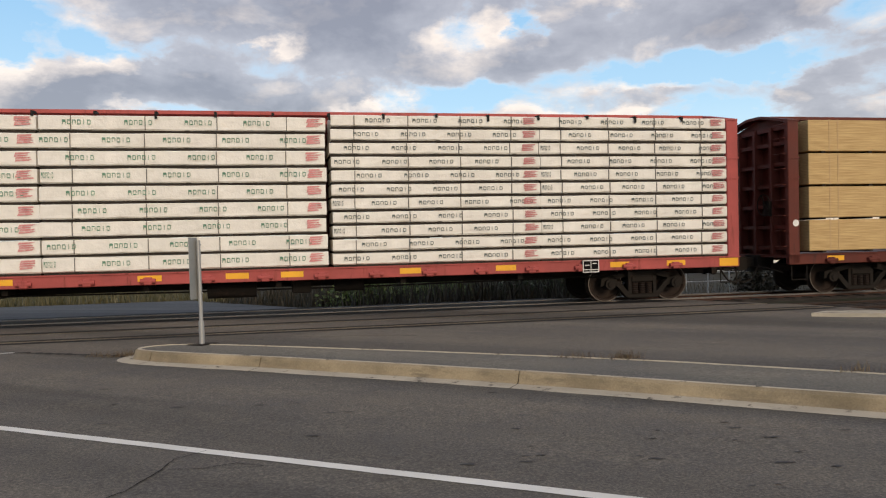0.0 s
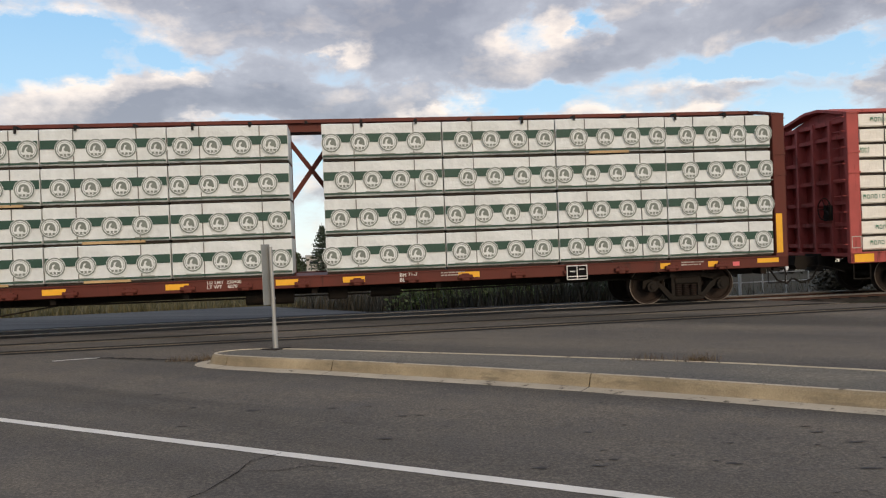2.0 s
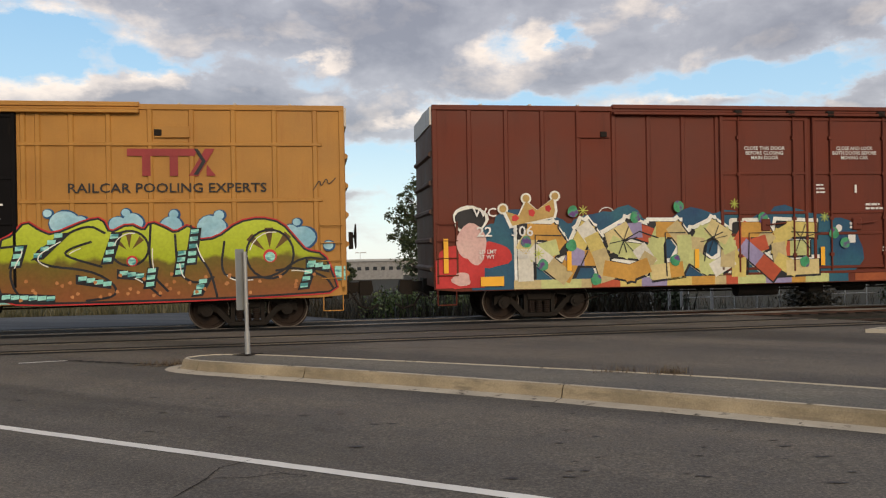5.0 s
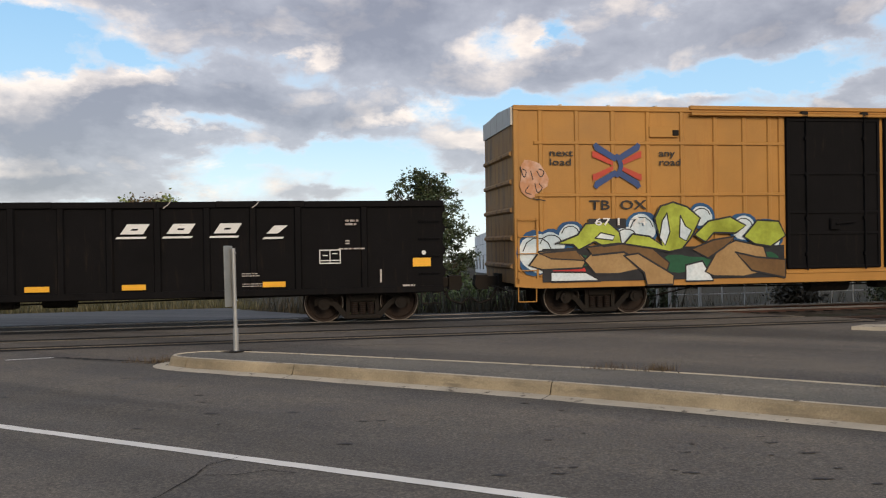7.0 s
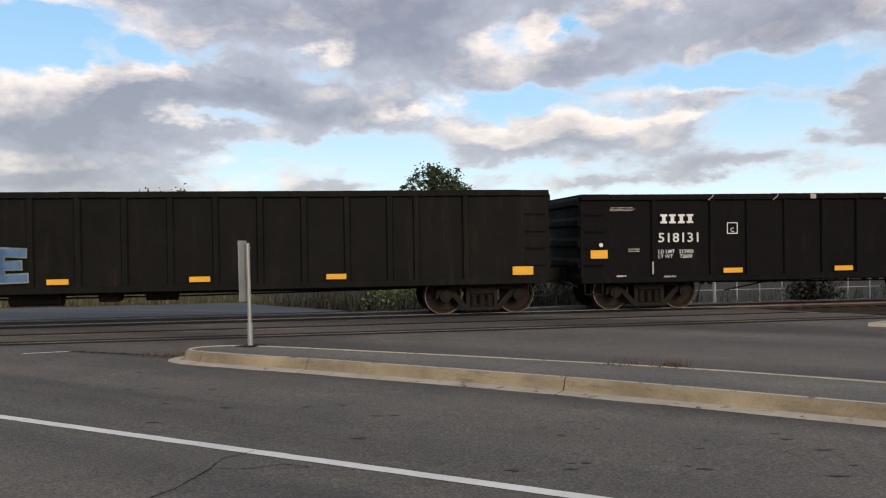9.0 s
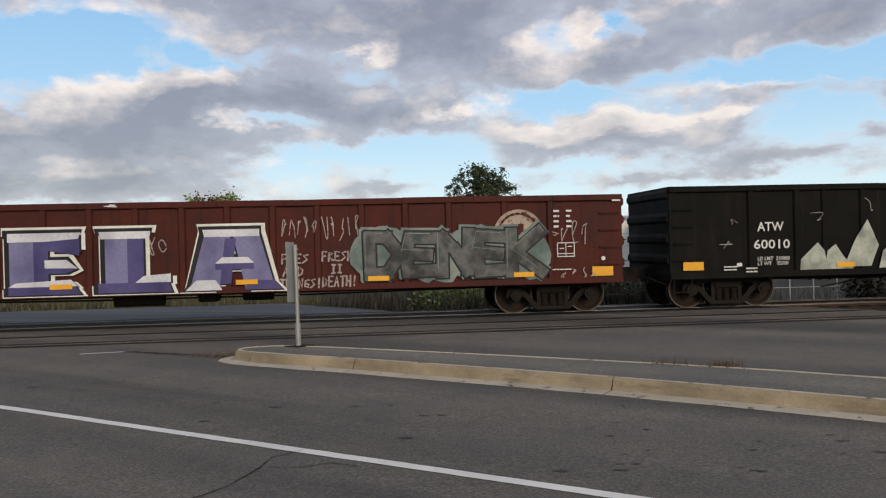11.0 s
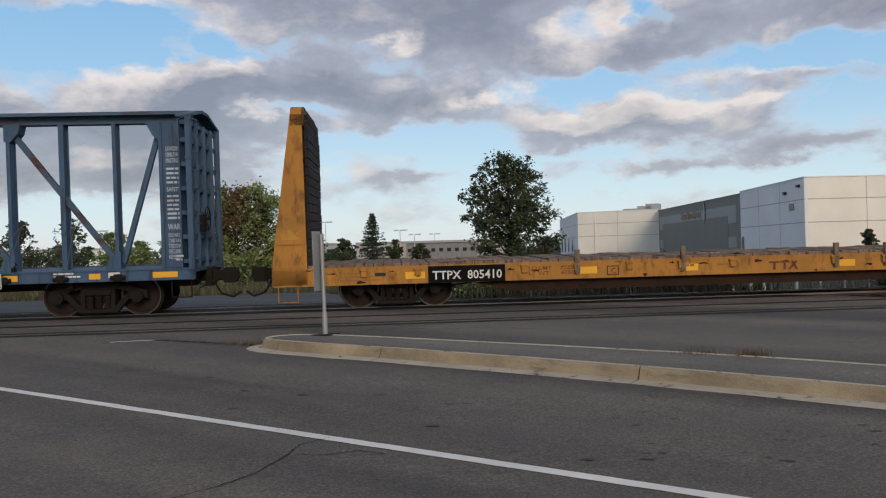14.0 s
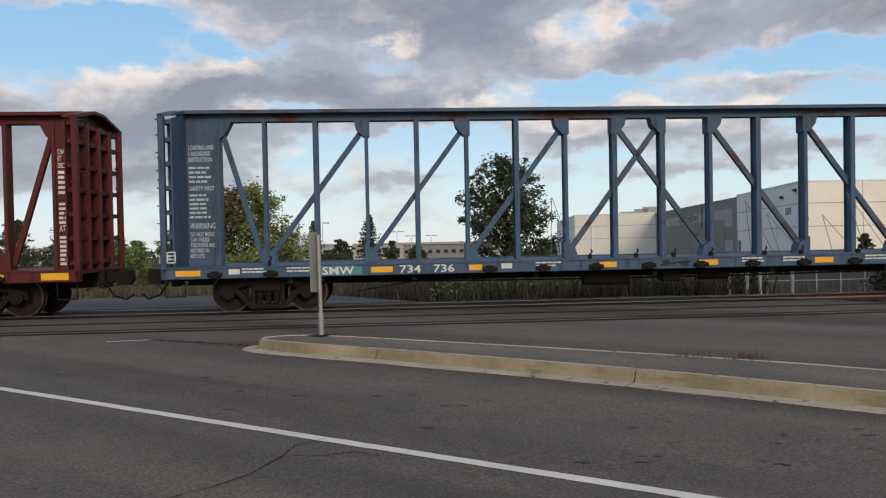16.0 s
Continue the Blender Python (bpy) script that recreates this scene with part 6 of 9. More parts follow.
made("graffiti_spots", spray("sprayed_orange_spots", [(0.3, (0.42, 0.15, 0.045)), (0.7, (0.55, 0.24, 0.09))], 2), box_e, lambda bm: [blob(bm, 2.7 + rnd.random() * 6.4, 0.82 + rnd.random() * 0.5, 0.038, 0.038, SIDE - 0.064, rnd, 0.1) for k in range(40)])
# tan and green angular piece on the other half
def painted(car, name, poly, y, material, line=0.045):
    pts = [(-7.81 + (a - 285) * 0.00725, 2.58 - (b - 455) * 0.00655) for a, b in poly]
    made(name, material, car, lambda bm: flat(bm, pts, y))
    if line:
        made(name + "_outline", ink_line, car, lambda bm: ribbon(bm, pts + pts[:2], line, y - 0.004))


mid_tan = spray("sprayed_tan", [(0.3, (0.33, 0.19, 0.075)), (0.7, (0.42, 0.26, 0.11))], 1.2)
mid_brown = spray("sprayed_brown", [(0.3, (0.13, 0.065, 0.022)), (0.7, (0.19, 0.10, 0.035))], 1.2)
olive_lime = spray("sprayed_olive_lime", [(0.35, (0.24, 0.27, 0.02)), (0.6, (0.42, 0.48, 0.06))], 1.6)
bottle_green = spray("sprayed_bottle_green", [(0.3, (0.006, 0.05, 0.022)), (0.7, (0.012, 0.10, 0.045))], 1.6)
pale_ice = spray("sprayed_ice_white", [(0.35, (0.48, 0.58, 0.62)), (0.6, (0.72, 0.76, 0.76))], 1.6)
BUBBLES = ((-9.12, 1.56, 0.44, 0.46), (-8.78, 1.75, 0.34, 0.3), (-8.3, 2.0, 0.27, 0.24), (-6.5, 2.1, 0.36, 0.36), (-6.9, 1.95, 0.3, 0.2), (-4.95, 2.4, 0.28, 0.24), (-3.85, 2.1, 0.32, 0.3), (-3.2, 1.9, 0.36, 0.36))
for k, (a, b, c, d) in enumerate(BUBBLES):
    made("bubble_halo", deep_blue, box_e, lambda bm: blob(bm, a, b, c + 0.08, d + 0.08, SIDE - 0.008 - 0.0006 * k, rnd, 0.04))
    made("bubble", pale_ice, box_e, lambda bm: blob(bm, a, b, c, d, SIDE - 0.014 - 0.0006 * k, rnd, 0.05))
made("bubble_shade", ink_line, box_e, lambda bm: [ribbon(bm, [(a + c * 0.8 * math.cos(t), b + d * 0.8 * math.sin(t)) for t in (0.2, 0.7, 1.2, 1.8, 2.4, 3.0)], 0.025, SIDE - 0.021) for a, b, c, d in BUBBLES])
made("soot_band", ink_line, box_e, lambda bm: (box(bm, (-7.85, SIDE - 0.022, 2.12), (-6.9, SIDE - 0.020, 2.36)), box(bm, (-9.0, SIDE - 0.022, 0.86), (-2.75, SIDE - 0.020, 1.66))))
for x, z, rx, rz in ((-8.1, 1.35, 0.5, 0.14), (-5.4, 1.25, 0.7, 0.2), (-3.4, 1.3, 0.5, 0.2)):
    made("graffiti_green", bottle_green, box_e, lambda bm: blob(bm, x, z, rx, rz, SIDE - 0.026, rnd, 0.15))
painted(box_e, "graffiti_strip", [(150, 680), (270, 684), (320, 716), (150, 716)], SIDE - 0.028, pale_ice)
painted(box_e, "graffiti_strip", [(620, 665), (680, 650), (720, 725), (620, 725)], SIDE - 0.028, pale_ice)
painted(box_e, "graffiti_red", [(155, 672), (265, 668), (270, 682), (155, 682)], SIDE - 0.031, crimson, 0)
painted(box_e, "graffiti_tan", [(75, 655), (110, 605), (235, 598), (270, 640), (255, 668), (120, 672)], SIDE - 0.034, mid_tan)
painted(box_e, "graffiti_brown", [(108, 612), (235, 602), (262, 640), (150, 632)], SIDE - 0.040, mid_brown, 0.03)
painted(box_e, "graffiti_tan", [(262, 640), (300, 600), (400, 590), (470, 640), (480, 672), (380, 692), (300, 690)], SIDE - 0.046, mid_tan)
painted(box_e, "graffiti_brown", [(272, 592), (380, 580), (490, 590), (560, 655), (540, 720), (500, 728), (470, 660), (400, 612), (290, 622)], SIDE - 0.052, mid_brown)
painted(box_e, "graffiti_tan", [(400, 625), (450, 618), (575, 700), (572, 735), (480, 735), (470, 690)], SIDE - 0.058, mid_tan)
painted(box_e, "graffiti_tan", [(690, 690), (735, 610), (800, 575), (905, 600), (930, 690), (830, 712), (720, 708)], SIDE - 0.036, mid_tan)
painted(box_e, "graffiti_brown", [(640, 605), (720, 572), (800, 560), (760, 600), (700, 640)], SIDE - 0.042, mid_brown)
painted(box_e, "graffiti_brown", [(800, 620), (880, 640), (985, 650), (985, 720), (860, 690)], SIDE - 0.042, mid_brown)
painted(box_e, "graffiti_lime", [(165, 578), (240, 547), (268, 507), (345, 500), (385, 538), (392, 582), (330, 590), (300, 572), (245, 602), (225, 582)], SIDE - 0.050, olive_lime)
painted(box_e, "graffiti_eye", [(300, 560), (320, 540), (368, 552), (362, 568)], SIDE - 0.056, pale_ice, 0.03)
painted(box_e, "graffiti_lime", [(400, 582), (430, 546), (490, 556), (535, 590), (520, 540), (508, 490), (530, 445), (575, 430), (625, 448), (672, 490), (640, 560), (605, 604), (560, 614), (500, 600)], SIDE - 0.064, olive_lime)
painted(box_e, "graffiti_gap", [(535, 500), (552, 470), (562, 540), (545, 590), (525, 560)], SIDE - 0.070, pale_ice, 0.03)
painted(box_e, "graffiti_gap", [(600, 480), (618, 520), (640, 535), (620, 575), (596, 560)], SIDE - 0.070, pale_ice, 0.03)
painted(box_e, "graffiti_lime", [(650, 552), (700, 502), (780, 486), (838, 520), (800, 548), (720, 545), (690, 580)], SIDE - 0.064, olive_lime)
painted(box_e, "graffiti_lime", [(830, 560), (880, 500), (960, 505), (985, 560), (930, 600), (870, 590)], SIDE - 0.060, olive_lime)
made("tag_haze", spray("sprayed_pink_haze", [(0.4, (0.52, 0.24, 0.12)), (0.6, (0.62, 0.40, 0.30))], 3.0), box_e, lambda bm: blob(bm, -9.2, 3.32, 0.34, 0.44, SIDE - 0.004, rnd, 0.12))
made("tag_scrawl", ink_line, box_e, lambda bm: [ribbon(bm, soft_curve(p), 0.022, SIDE - 0.008) for p in ([(-9.5, 3.6), (-9.42, 3.3), (-9.34, 3.5), (-9.45, 3.55)], [(-9.25, 3.5), (-9.2, 3.3)], [(-9.1, 3.5), (-9.0, 3.32), (-8.9, 3.5), (-9.05, 3.55)], [(-9.3, 3.15), (-9.42, 3.0), (-9.25, 2.95)], [(-9.15, 3.2), (-9.1, 2.95), (-8.95, 3.1), (-9.05, 3.2)], [(-9.2, 2.85), (-8.9, 2.8)])])
brake_wheel(box_e, 9.75, -0.9, 2.1, 1)
for s in (-1, 1):
    truck(box_d, s * 6.87)
    truck(box_e, s * 7.42)


# ---- gondolas ----
def gondola(x, half, paint, label, z0, top, ribs):
    car = rail_car("gondola_car", x, label)
    rnd = random.Random(int(-x))
    for side in (-1, 1):
        def wall(bm, side=side):
            y0, y1 = sorted((side * (HALF - 0.06), side * (HALF - 0.10)))
            nx = 40
            cols = []
            for i in range(nx + 1):
                px = -half + 2 * half * i / nx
                d = 0.02 * noise.noise(Vector((px * 0.8, side, x)))
                cols.append([bm.verts.new((px, (y0 if side < 0 else y1) + d, z)) for z in (z0 + 0.1, (z0 + top) / 2, top - 0.05)])
            for a, b in zip(cols, cols[1:]):
                for k in range(2):
                    bm.faces.new((a[k], b[k], b[k + 1], a[k + 1]))
            box(bm, (-half, y0 + (0.03 if side < 0 else -0.03), z0 + 0.1), (half, y1 + (0.03 if side < 0 else -0.03), top - 0.05))
        made("side_wall", paint, car, wall)

        def chord(bm, side=side):
            y0, y1 = sorted((side * (HALF + 0.01), side * (HALF - 0.14)))
            px = -half
            while px < half:
                w = min(0.6 + 1.6 * rnd.random(), half - px)
                dz = 0.012 * (rnd.random() - 0.5)
                box(bm, (px, y0, top - 0.14 + dz), (px + w, y1, top + dz), None, 0.012)
                px += w
        made("top_chord", paint, car, chord)
        made("bottom_chord", paint, car, lambda bm, side=side: box(bm, (-half, min(side * HALF, side * (HALF - 0.08)), z0), (half, max(side * HALF, side * (HALF - 0.08)), z0 + 0.15), None, 0.012))
    for r in ribs:
        for side in (-1, 1):
            made("side_stake", paint, car, lambda bm, r=r, side=side: prism_xy(bm, [(r - 0.09, side * (HALF - 0.07)), (r - 0.055, side * (HALF - 0.002)), (r + 0.055, side * (HALF - 0.002)), (r + 0.09, side * (HALF - 0.07))], z0 + 0.12, top - 0.12))
    made("floor", dark_iron, car, lambda bm: box(bm, (-half, -1.45, z0 + 0.12), (half, 1.45, z0 + 0.22)))
    for sgn in (-1, 1):
        made("end_wall", paint, car, lambda bm, sgn=sgn: (box(bm, (min(sgn * half, sgn * (half - 0.06)), -1.48, z0), (max(sgn * half, sgn * (half - 0.06)), 1.48, top)), [prism(bm, [(sgn * half, z), (sgn * (half + 0.06), z + 0.06), (sgn * (half + 0.06), z + 0.18), (sgn * half, z + 0.26)], -1.45, 1.45) for z in (z0 + 0.35, z0 + 0.85, z0 + 1.35, top - 0.3)]))

        a, b = sorted((sgn * (half - 0.1), sgn * (half - 0.55)))
        for z in (z0 + 0.45, z0 + 0.85, z0 + 1.25, z0 + 1.65):
            made("grab_iron", paint, car, lambda bm: pipe(bm, [(a, SIDE + 0.05, z), (a, SIDE - 0.04, z), (b, SIDE - 0.04, z), (b, SIDE + 0.05, z)], 0.013))
        for z in (z0 + 0.5, z0 + 1.0, z0 + 1.5):
            made("grab_iron", paint, car, lambda bm: pipe(bm, [(sgn * half, -0.95, z), (sgn * (half + 0.12), -0.95, z), (sgn * (half + 0.12), -1.4, z), (sgn * half, -1.4, z)], 0.013))
        coupler(car, half, sgn)
        step_iron(car, sgn * (half - 0.3), sgn)
    underframe(car, half, z0 + 0.12, 0.5)
    return car


CAR_F = -89.9
gon_f = gondola(CAR_F, 10.26, black_paint, "black steel gondola car with white lettering", 0.70, 2.83, [-8.43, -6.94, -5.99, -4.99, -3.98, -3.03, -2.08, -1.1, -0.1, 0.9, 1.9, 2.9, 3.9, 4.95, 5.95, 6.94, 8.43])
Y = SIDE - 0.004
made("initial_blocks", white_ink, gon_f, lambda bm: [(box(bm, (a, Y, 2.12), (a + 0.17, Y + 0.001, 2.17)), box(bm, (a + 0.04, Y, 2.17), (a + 0.13, Y + 0.001, 2.29)), box(bm, (a, Y, 2.29), (a + 0.17, Y + 0.001, 2.34))) for a in (-8.28, -8.06, -7.83, -7.61)])
lettering("518131", 0.22, -8.34, 1.67, white_ink, gon_f, Y, width=1.03)
lettering("LD LMT   213400\nLT WT     72600", 0.085, -8.34, 1.40, white_ink, gon_f, Y, width=0.9)
# railway mark as four slanted blocks with rules under them
made("slanted_mark", white_ink, gon_f, lambda bm: [(flat(bm, [(a - 0.1, 2.12), (a + 0.38, 2.12), (a + 0.52, 2.34), (a + 0.05, 2.34)], Y), flat(bm, [(a - 0.2, 2.02), (a + 0.42, 2.02), (a + 0.46, 2.065), (a - 0.16, 2.065)], Y)) for a in (3.23, 4.2, 5.2)] + [flat(bm, [(6.25, 2.1), (6.5, 2.1), (6.72, 2.28), (6.42, 2.28)], Y), flat(bm, [(6.16, 1.98), (6.6, 1.98), (6.64, 2.025), (6.2, 2.025)], Y)])
made("mark_cutouts", black_paint, gon_f, lambda bm: [flat(bm, [(a + dx, 2.17 + dz), (a + dx + 0.14, 2.17 + dz), (a + dx + 0.17, 2.21 + dz), (a + dx + 0.03, 2.21 + dz)], Y - 0.002) for a in (3.23, 4.2, 5.2) for dx, dz in ((0.12, 0.03),)])
framed_mark(gon_f, 7.41, 1.4, 0.48, 0.32, Y, white_ink)
framed_mark(gon_f, -6.57, 1.85, 0.28, 0.28, Y, white_ink, False)
lettering("C", 0.1, -6.48, 1.9, white_ink, gon_f, Y - 0.001)
rnd = random.Random(51)
made("stencil_lines", dim_ink, gon_f, lambda bm: (bars(bm, -9.55, 2.5, 0.75, 3, 0.035, 0.014, Y, rnd, False), bars(bm, -9.1, 1.5, 0.3, 2, 0.05, 0.025, Y, rnd), bars(bm, -9.4, 0.85, 0.3, 1, 0.1, 0.04, Y, rnd), bars(bm, -8.2, 0.82, 0.3, 1, 0.1, 0.04, Y, rnd), bars(bm, 5.7, 1.2, 0.4, 2, 0.05, 0.02, Y, rnd), bars(bm, 5.7, 0.97, 0.5, 2, 0.05, 0.02, Y, rnd), bars(bm, 8.0, 2.35, 0.35, 2, 0.08, 0.045, Y, rnd), bars(bm, 8.0, 1.9, 0.1, 2, 0.06, 0.03, Y, rnd), bars(bm, 7.85, 1.72, 0.6, 1, 0.06, 0.03, Y, rnd), bars(bm, 9.3, 0.85, 0.3, 1, 0.1, 0.04, Y, rnd), bars(bm, -1.5, 0.8, 0.4, 1, 0.1, 0.04, Y, rnd), box(bm, (8.78, Y, 0.95), (8.82, Y + 0.001, 1.25)), box(bm, (-8.5, Y, 0.9), (-8.46, Y + 0.001, 1.2))))
made("bent_wire", dim_ink, gon_f, lambda bm: [pipe(bm, [(k, SIDE - 0.02, 2.83), (k - 0.06, SIDE - 0.03, 2.75), (k - 0.16, SIDE - 0.03, 2.68)], 0.012) for k in (-6.9, -5.2, 0.5, 4.2, 6.1, -2.2)] + [box(bm, (-4.35, SIDE - 0.013, 2.7), (-4.2, SIDE - 0.011, 2.82))])
for x in (-6.42, -3.46, -1.52, 1.42, 3.4, 6.4):
    reflector(gon_f, x, 0.96, 0.5, 0.12)
for x in (-9.83, 9.75):
    reflector(gon_f, x, 1.4, 0.42, 0.2)
for s in (-1, 1):
    truck(gon_f, s * 8.4)
made("round_mark", white_ink, gon_f, lambda bm: [blob(bm, x, 1.62, 0.05, 0.05, Y, rnd, 0) for x in (-9.78, 9.8)])

CAR_G = -111.55
gon_g = gondola(CAR_G, 10.6, old_black, "weathered black gondola car with chalky graffiti patches", 0.74, 2.95, [-8.6, -7.45] + [-6.75 + 0.97 * k for k in range(15)] + [7.45, 8.6])
lettering("ATW", 0.21, -8.46, 1.85, white_ink, gon_g, Y, width=0.66)
lettering("60010", 0.21, -8.55, 1.43, white_ink, gon_g, Y, width=0.9)
lettering("LD LMT  210300\nLT WT    75700", 0.085, -8.46, 1.15, white_ink, gon_g, Y, width=0.8)
rnd = random.Random(61)
made("chalky_peaks", bone, gon_g, lambda bm: [flat(bm, [(x + a, z) for a, z in pts], Y - 0.0015 * k) for k, (x, pts) in enumerate(((-7.4, [(0, 0.9), (0.02, 1.15), (0.45, 1.55), (0.62, 1.35), (0.7, 0.9)]), (-6.8, [(0, 0.9), (0.1, 1.35), (0.3, 1.5), (0.5, 1.2), (0.75, 0.9)]), (-6.3, [(0, 0.95), (0.3, 1.6), (0.62, 2.08), (0.75, 1.8), (0.9, 1.45), (0.7, 0.95)]), (-5.4, [(0, 0.9), (0.1, 1.3), (0.25, 1.45), (0.5, 1.35), (0.6, 0.9)]), (-4.8, [(0, 0.9), (0.1, 1.4), (0.3, 1.6), (0.55, 1.3), (0.65, 0.9)])))])
sg = angular("rnre", -3.5, 1.06, 2.5, 0.62, 5)
graffiti_layer(gon_g, "graffiti_edge", sg, 0.22, Y - 0.002, grey_teal)
graffiti_layer(gon_g, "graffiti_fill", sg, 0.15, Y - 0.014, steel_blue)
made("scratches", dim_ink, gon_g, lambda bm: [ribbon(bm, soft_curve([(x + 0.5 * rnd.random(), z + 0.4 * rnd.random()) for _ in range(5)]), 0.012, Y) for x, z in ((-9.3, 1.9), (-7.2, 2.0), (-5.9, 2.2), (-4.3, 2.2), (-2.6, 2.1), (-9.5, 1.4))])
for x in (-10.05, 9.95):
    reflector(gon_g, x, 1.05, 0.5, 0.2)
for x in (-6.26, -3.33, -0.37, 2.6, 5.6):
    reflector(gon_g, x, 1.0, 0.45, 0.12, SIDE - 0.022)
made("stencil_lines", white_ink, gon_g, lambda bm: (bars(bm, -9.3, 1.0, 0.35, 2, 0.07, 0.03, Y, rnd), box(bm, (-8.98, Y, 1.02), (-8.85, Y + 0.001, 1.1)), bars(bm, -8.75, 0.95, 0.3, 2, 0.08, 0.035, Y, rnd)))
for s in (-1, 1):
    truck(gon_g, s * 9.05)

CAR_H = -133.5
gon_h = gondola(CAR_H, 10.2, gondola_brown, "brown gondola car with block and scrawled graffiti", 0.72, 2.80, [-8.48, -6.86, -5.86, -4.85, -3.88, -2.88, -1.9, -0.9, 0.1, 1.1, 2.1, 3.1, 4.1, 5.1, 6.1, 7.4, 8.48])
Y = SIDE - 0.004
# the railway's initials as plain blocks, the number as it stands
made("initial_blocks", white_ink, gon_h, lambda bm: [(box(bm, (a, Y, 2.2), (a + 0.21, Y + 0.001, 2.26)), box(bm, (a + 0.04, Y, 2.26), (a + 0.17, Y + 0.001, 2.4)), box(bm, (a, Y, 2.4), (a + 0.21, Y + 0.001, 2.46))) for a in (-8.27, -7.96, -7.65, -7.33)])
lettering("518328", 0.21, -8.29, 1.79, white_ink, gon_h, Y, width=1.18)
lettering("LD LMT   213500\nLT WT     72500", 0.085, -8.25, 1.45, white_ink, gon_h, Y, width=1.1)
rnd = random.Random(71)


def scrawl(bm, x, z, w, h, n, y, width=0.022):
    for k in range(n):
        pts, px = [], x + w * k / n
        for i in range(5):
            pts.append((px + w / n * 0.9 * rnd.random(), z + h * rnd.random()))
        ribbon(bm, soft_curve(pts), width, y - 0.001 * k)


made("tag_scrawl", tag_white, gon_h, lambda bm: (scrawl(bm, -9.45, 1.6, 0.8, 0.7, 4, Y), scrawl(bm, -9.4, 1.15, 0.8, 0.25, 5, Y), scrawl(bm, -8.0, 1.5, 0.9, 0.35, 3, Y - 0.002), scrawl(bm, -6.6, 1.9, 0.5, 0.5, 3, Y), scrawl(bm, 2.3, 1.8, 0.8, 0.7, 5, Y), scrawl(bm, 3.2, 1.8, 0.9, 0.7, 5, Y), scrawl(bm, -0.9, 1.55, 0.7, 0.5, 3, Y), scrawl(bm, 8.5, 1.6, 0.9, 0.6, 4, Y), scrawl(bm, 8.7, 0.85, 0.9, 0.25, 4, Y)))
BLOCK = {"F": [[(0, 0), (0, 1), (0.8, 1)], [(0, 0.52), (0.6, 0.52)]], "R": [[(0, 0), (0, 1), (0.75, 0.85), (0, 0.5), (0.85, 0)]], "E": [[(0.8, 1), (0, 1), (0, 0), (0.8, 0)], [(0, 0.5), (0.6, 0.5)]], "S": [[(0.8, 0.95), (0.1, 0.8), (0.75, 0.35), (0, 0.0)]],
         "H": [[(0, 0), (0, 1)], [(0, 0.5), (0.8, 0.5)], [(0.8, 0), (0.8, 1)]], "A": [[(0, 0), (0.4, 1), (0.8, 0)], [(0.2, 0.4), (0.65, 0.4)]], "N": [[(0, 0), (0, 1), (0.75, 0), (0.75, 1)]], "D": [[(0, 0), (0, 1), (0.75, 0.6), (0.6, 0.15), (0, 0)]], "T": [[(0, 1), (0.85, 1)], [(0.42, 1), (0.42, 0)]],
         "I": [[(0.4, 0), (0.4, 1)], [(0.1, 1), (0.7, 1)], [(0.1, 0), (0.7, 0)]], "G": [[(0.8, 0.9), (0.1, 0.8), (0.05, 0.1), (0.75, 0.1), (0.75, 0.45), (0.45, 0.45)]], "!": [[(0.4, 0.35), (0.45, 1)], [(0.4, 0.0), (0.4, 0.08)]]}


def block_word(word, x, z, w, h):
    step = w / len(word)
    return [[(x + (k + px * 0.8) * step + 0.05 * (pz - 0.5) * h, z + pz * h + 0.02 * (rnd.random() - 0.5)) for px, pz in st] for k, c in enumerate(word) for st in BLOCK[c]]


for word, x, z, w, h in (("FRES", 2.3, 1.36, 0.62, 0.2), ("AND", 2.32, 1.08, 0.5, 0.2), ("THINGS!", 2.25, 0.8, 0.95, 0.2), ("FRESH", 3.2, 1.4, 0.72, 0.2), ("II", 3.4, 1.12, 0.28, 0.18), ("DEATH!", 3.2, 0.82, 0.8, 0.22)):
    made("tag_word", tag_white, gon_h, lambda bm: [ribbon(bm, st, 0.042, Y - 0.002) for st in block_word(word, x, z, w, h)])
made("yellowed_tag", surface("yellowed_worn_tag_paint", (0.20, 0.165, 0.105), 0.75, var=0.3, dirt=(0.12, 0.028, 0.02), dirt_at=0.5, dirt_scale=6, spread=0.05), gon_h, lambda bm: [blob(bm, -6.35, 1.45, 0.42, 0.62, Y, rnd, 0.1), blob(bm, -5.8, 1.4, 0.2, 0.5, Y - 0.001, rnd, 0.15)])
made("tag_scrawl", dim_ink, gon_h, lambda bm: (scrawl(bm, -6.75, 0.95, 0.95, 1.1, 8, Y - 0.003, 0.018), scrawl(bm, -6.6, 0.85, 0.8, 0.2, 5, Y - 0.003, 0.018)))
# four slab letters with a pale outline, bevel faces and dark sides


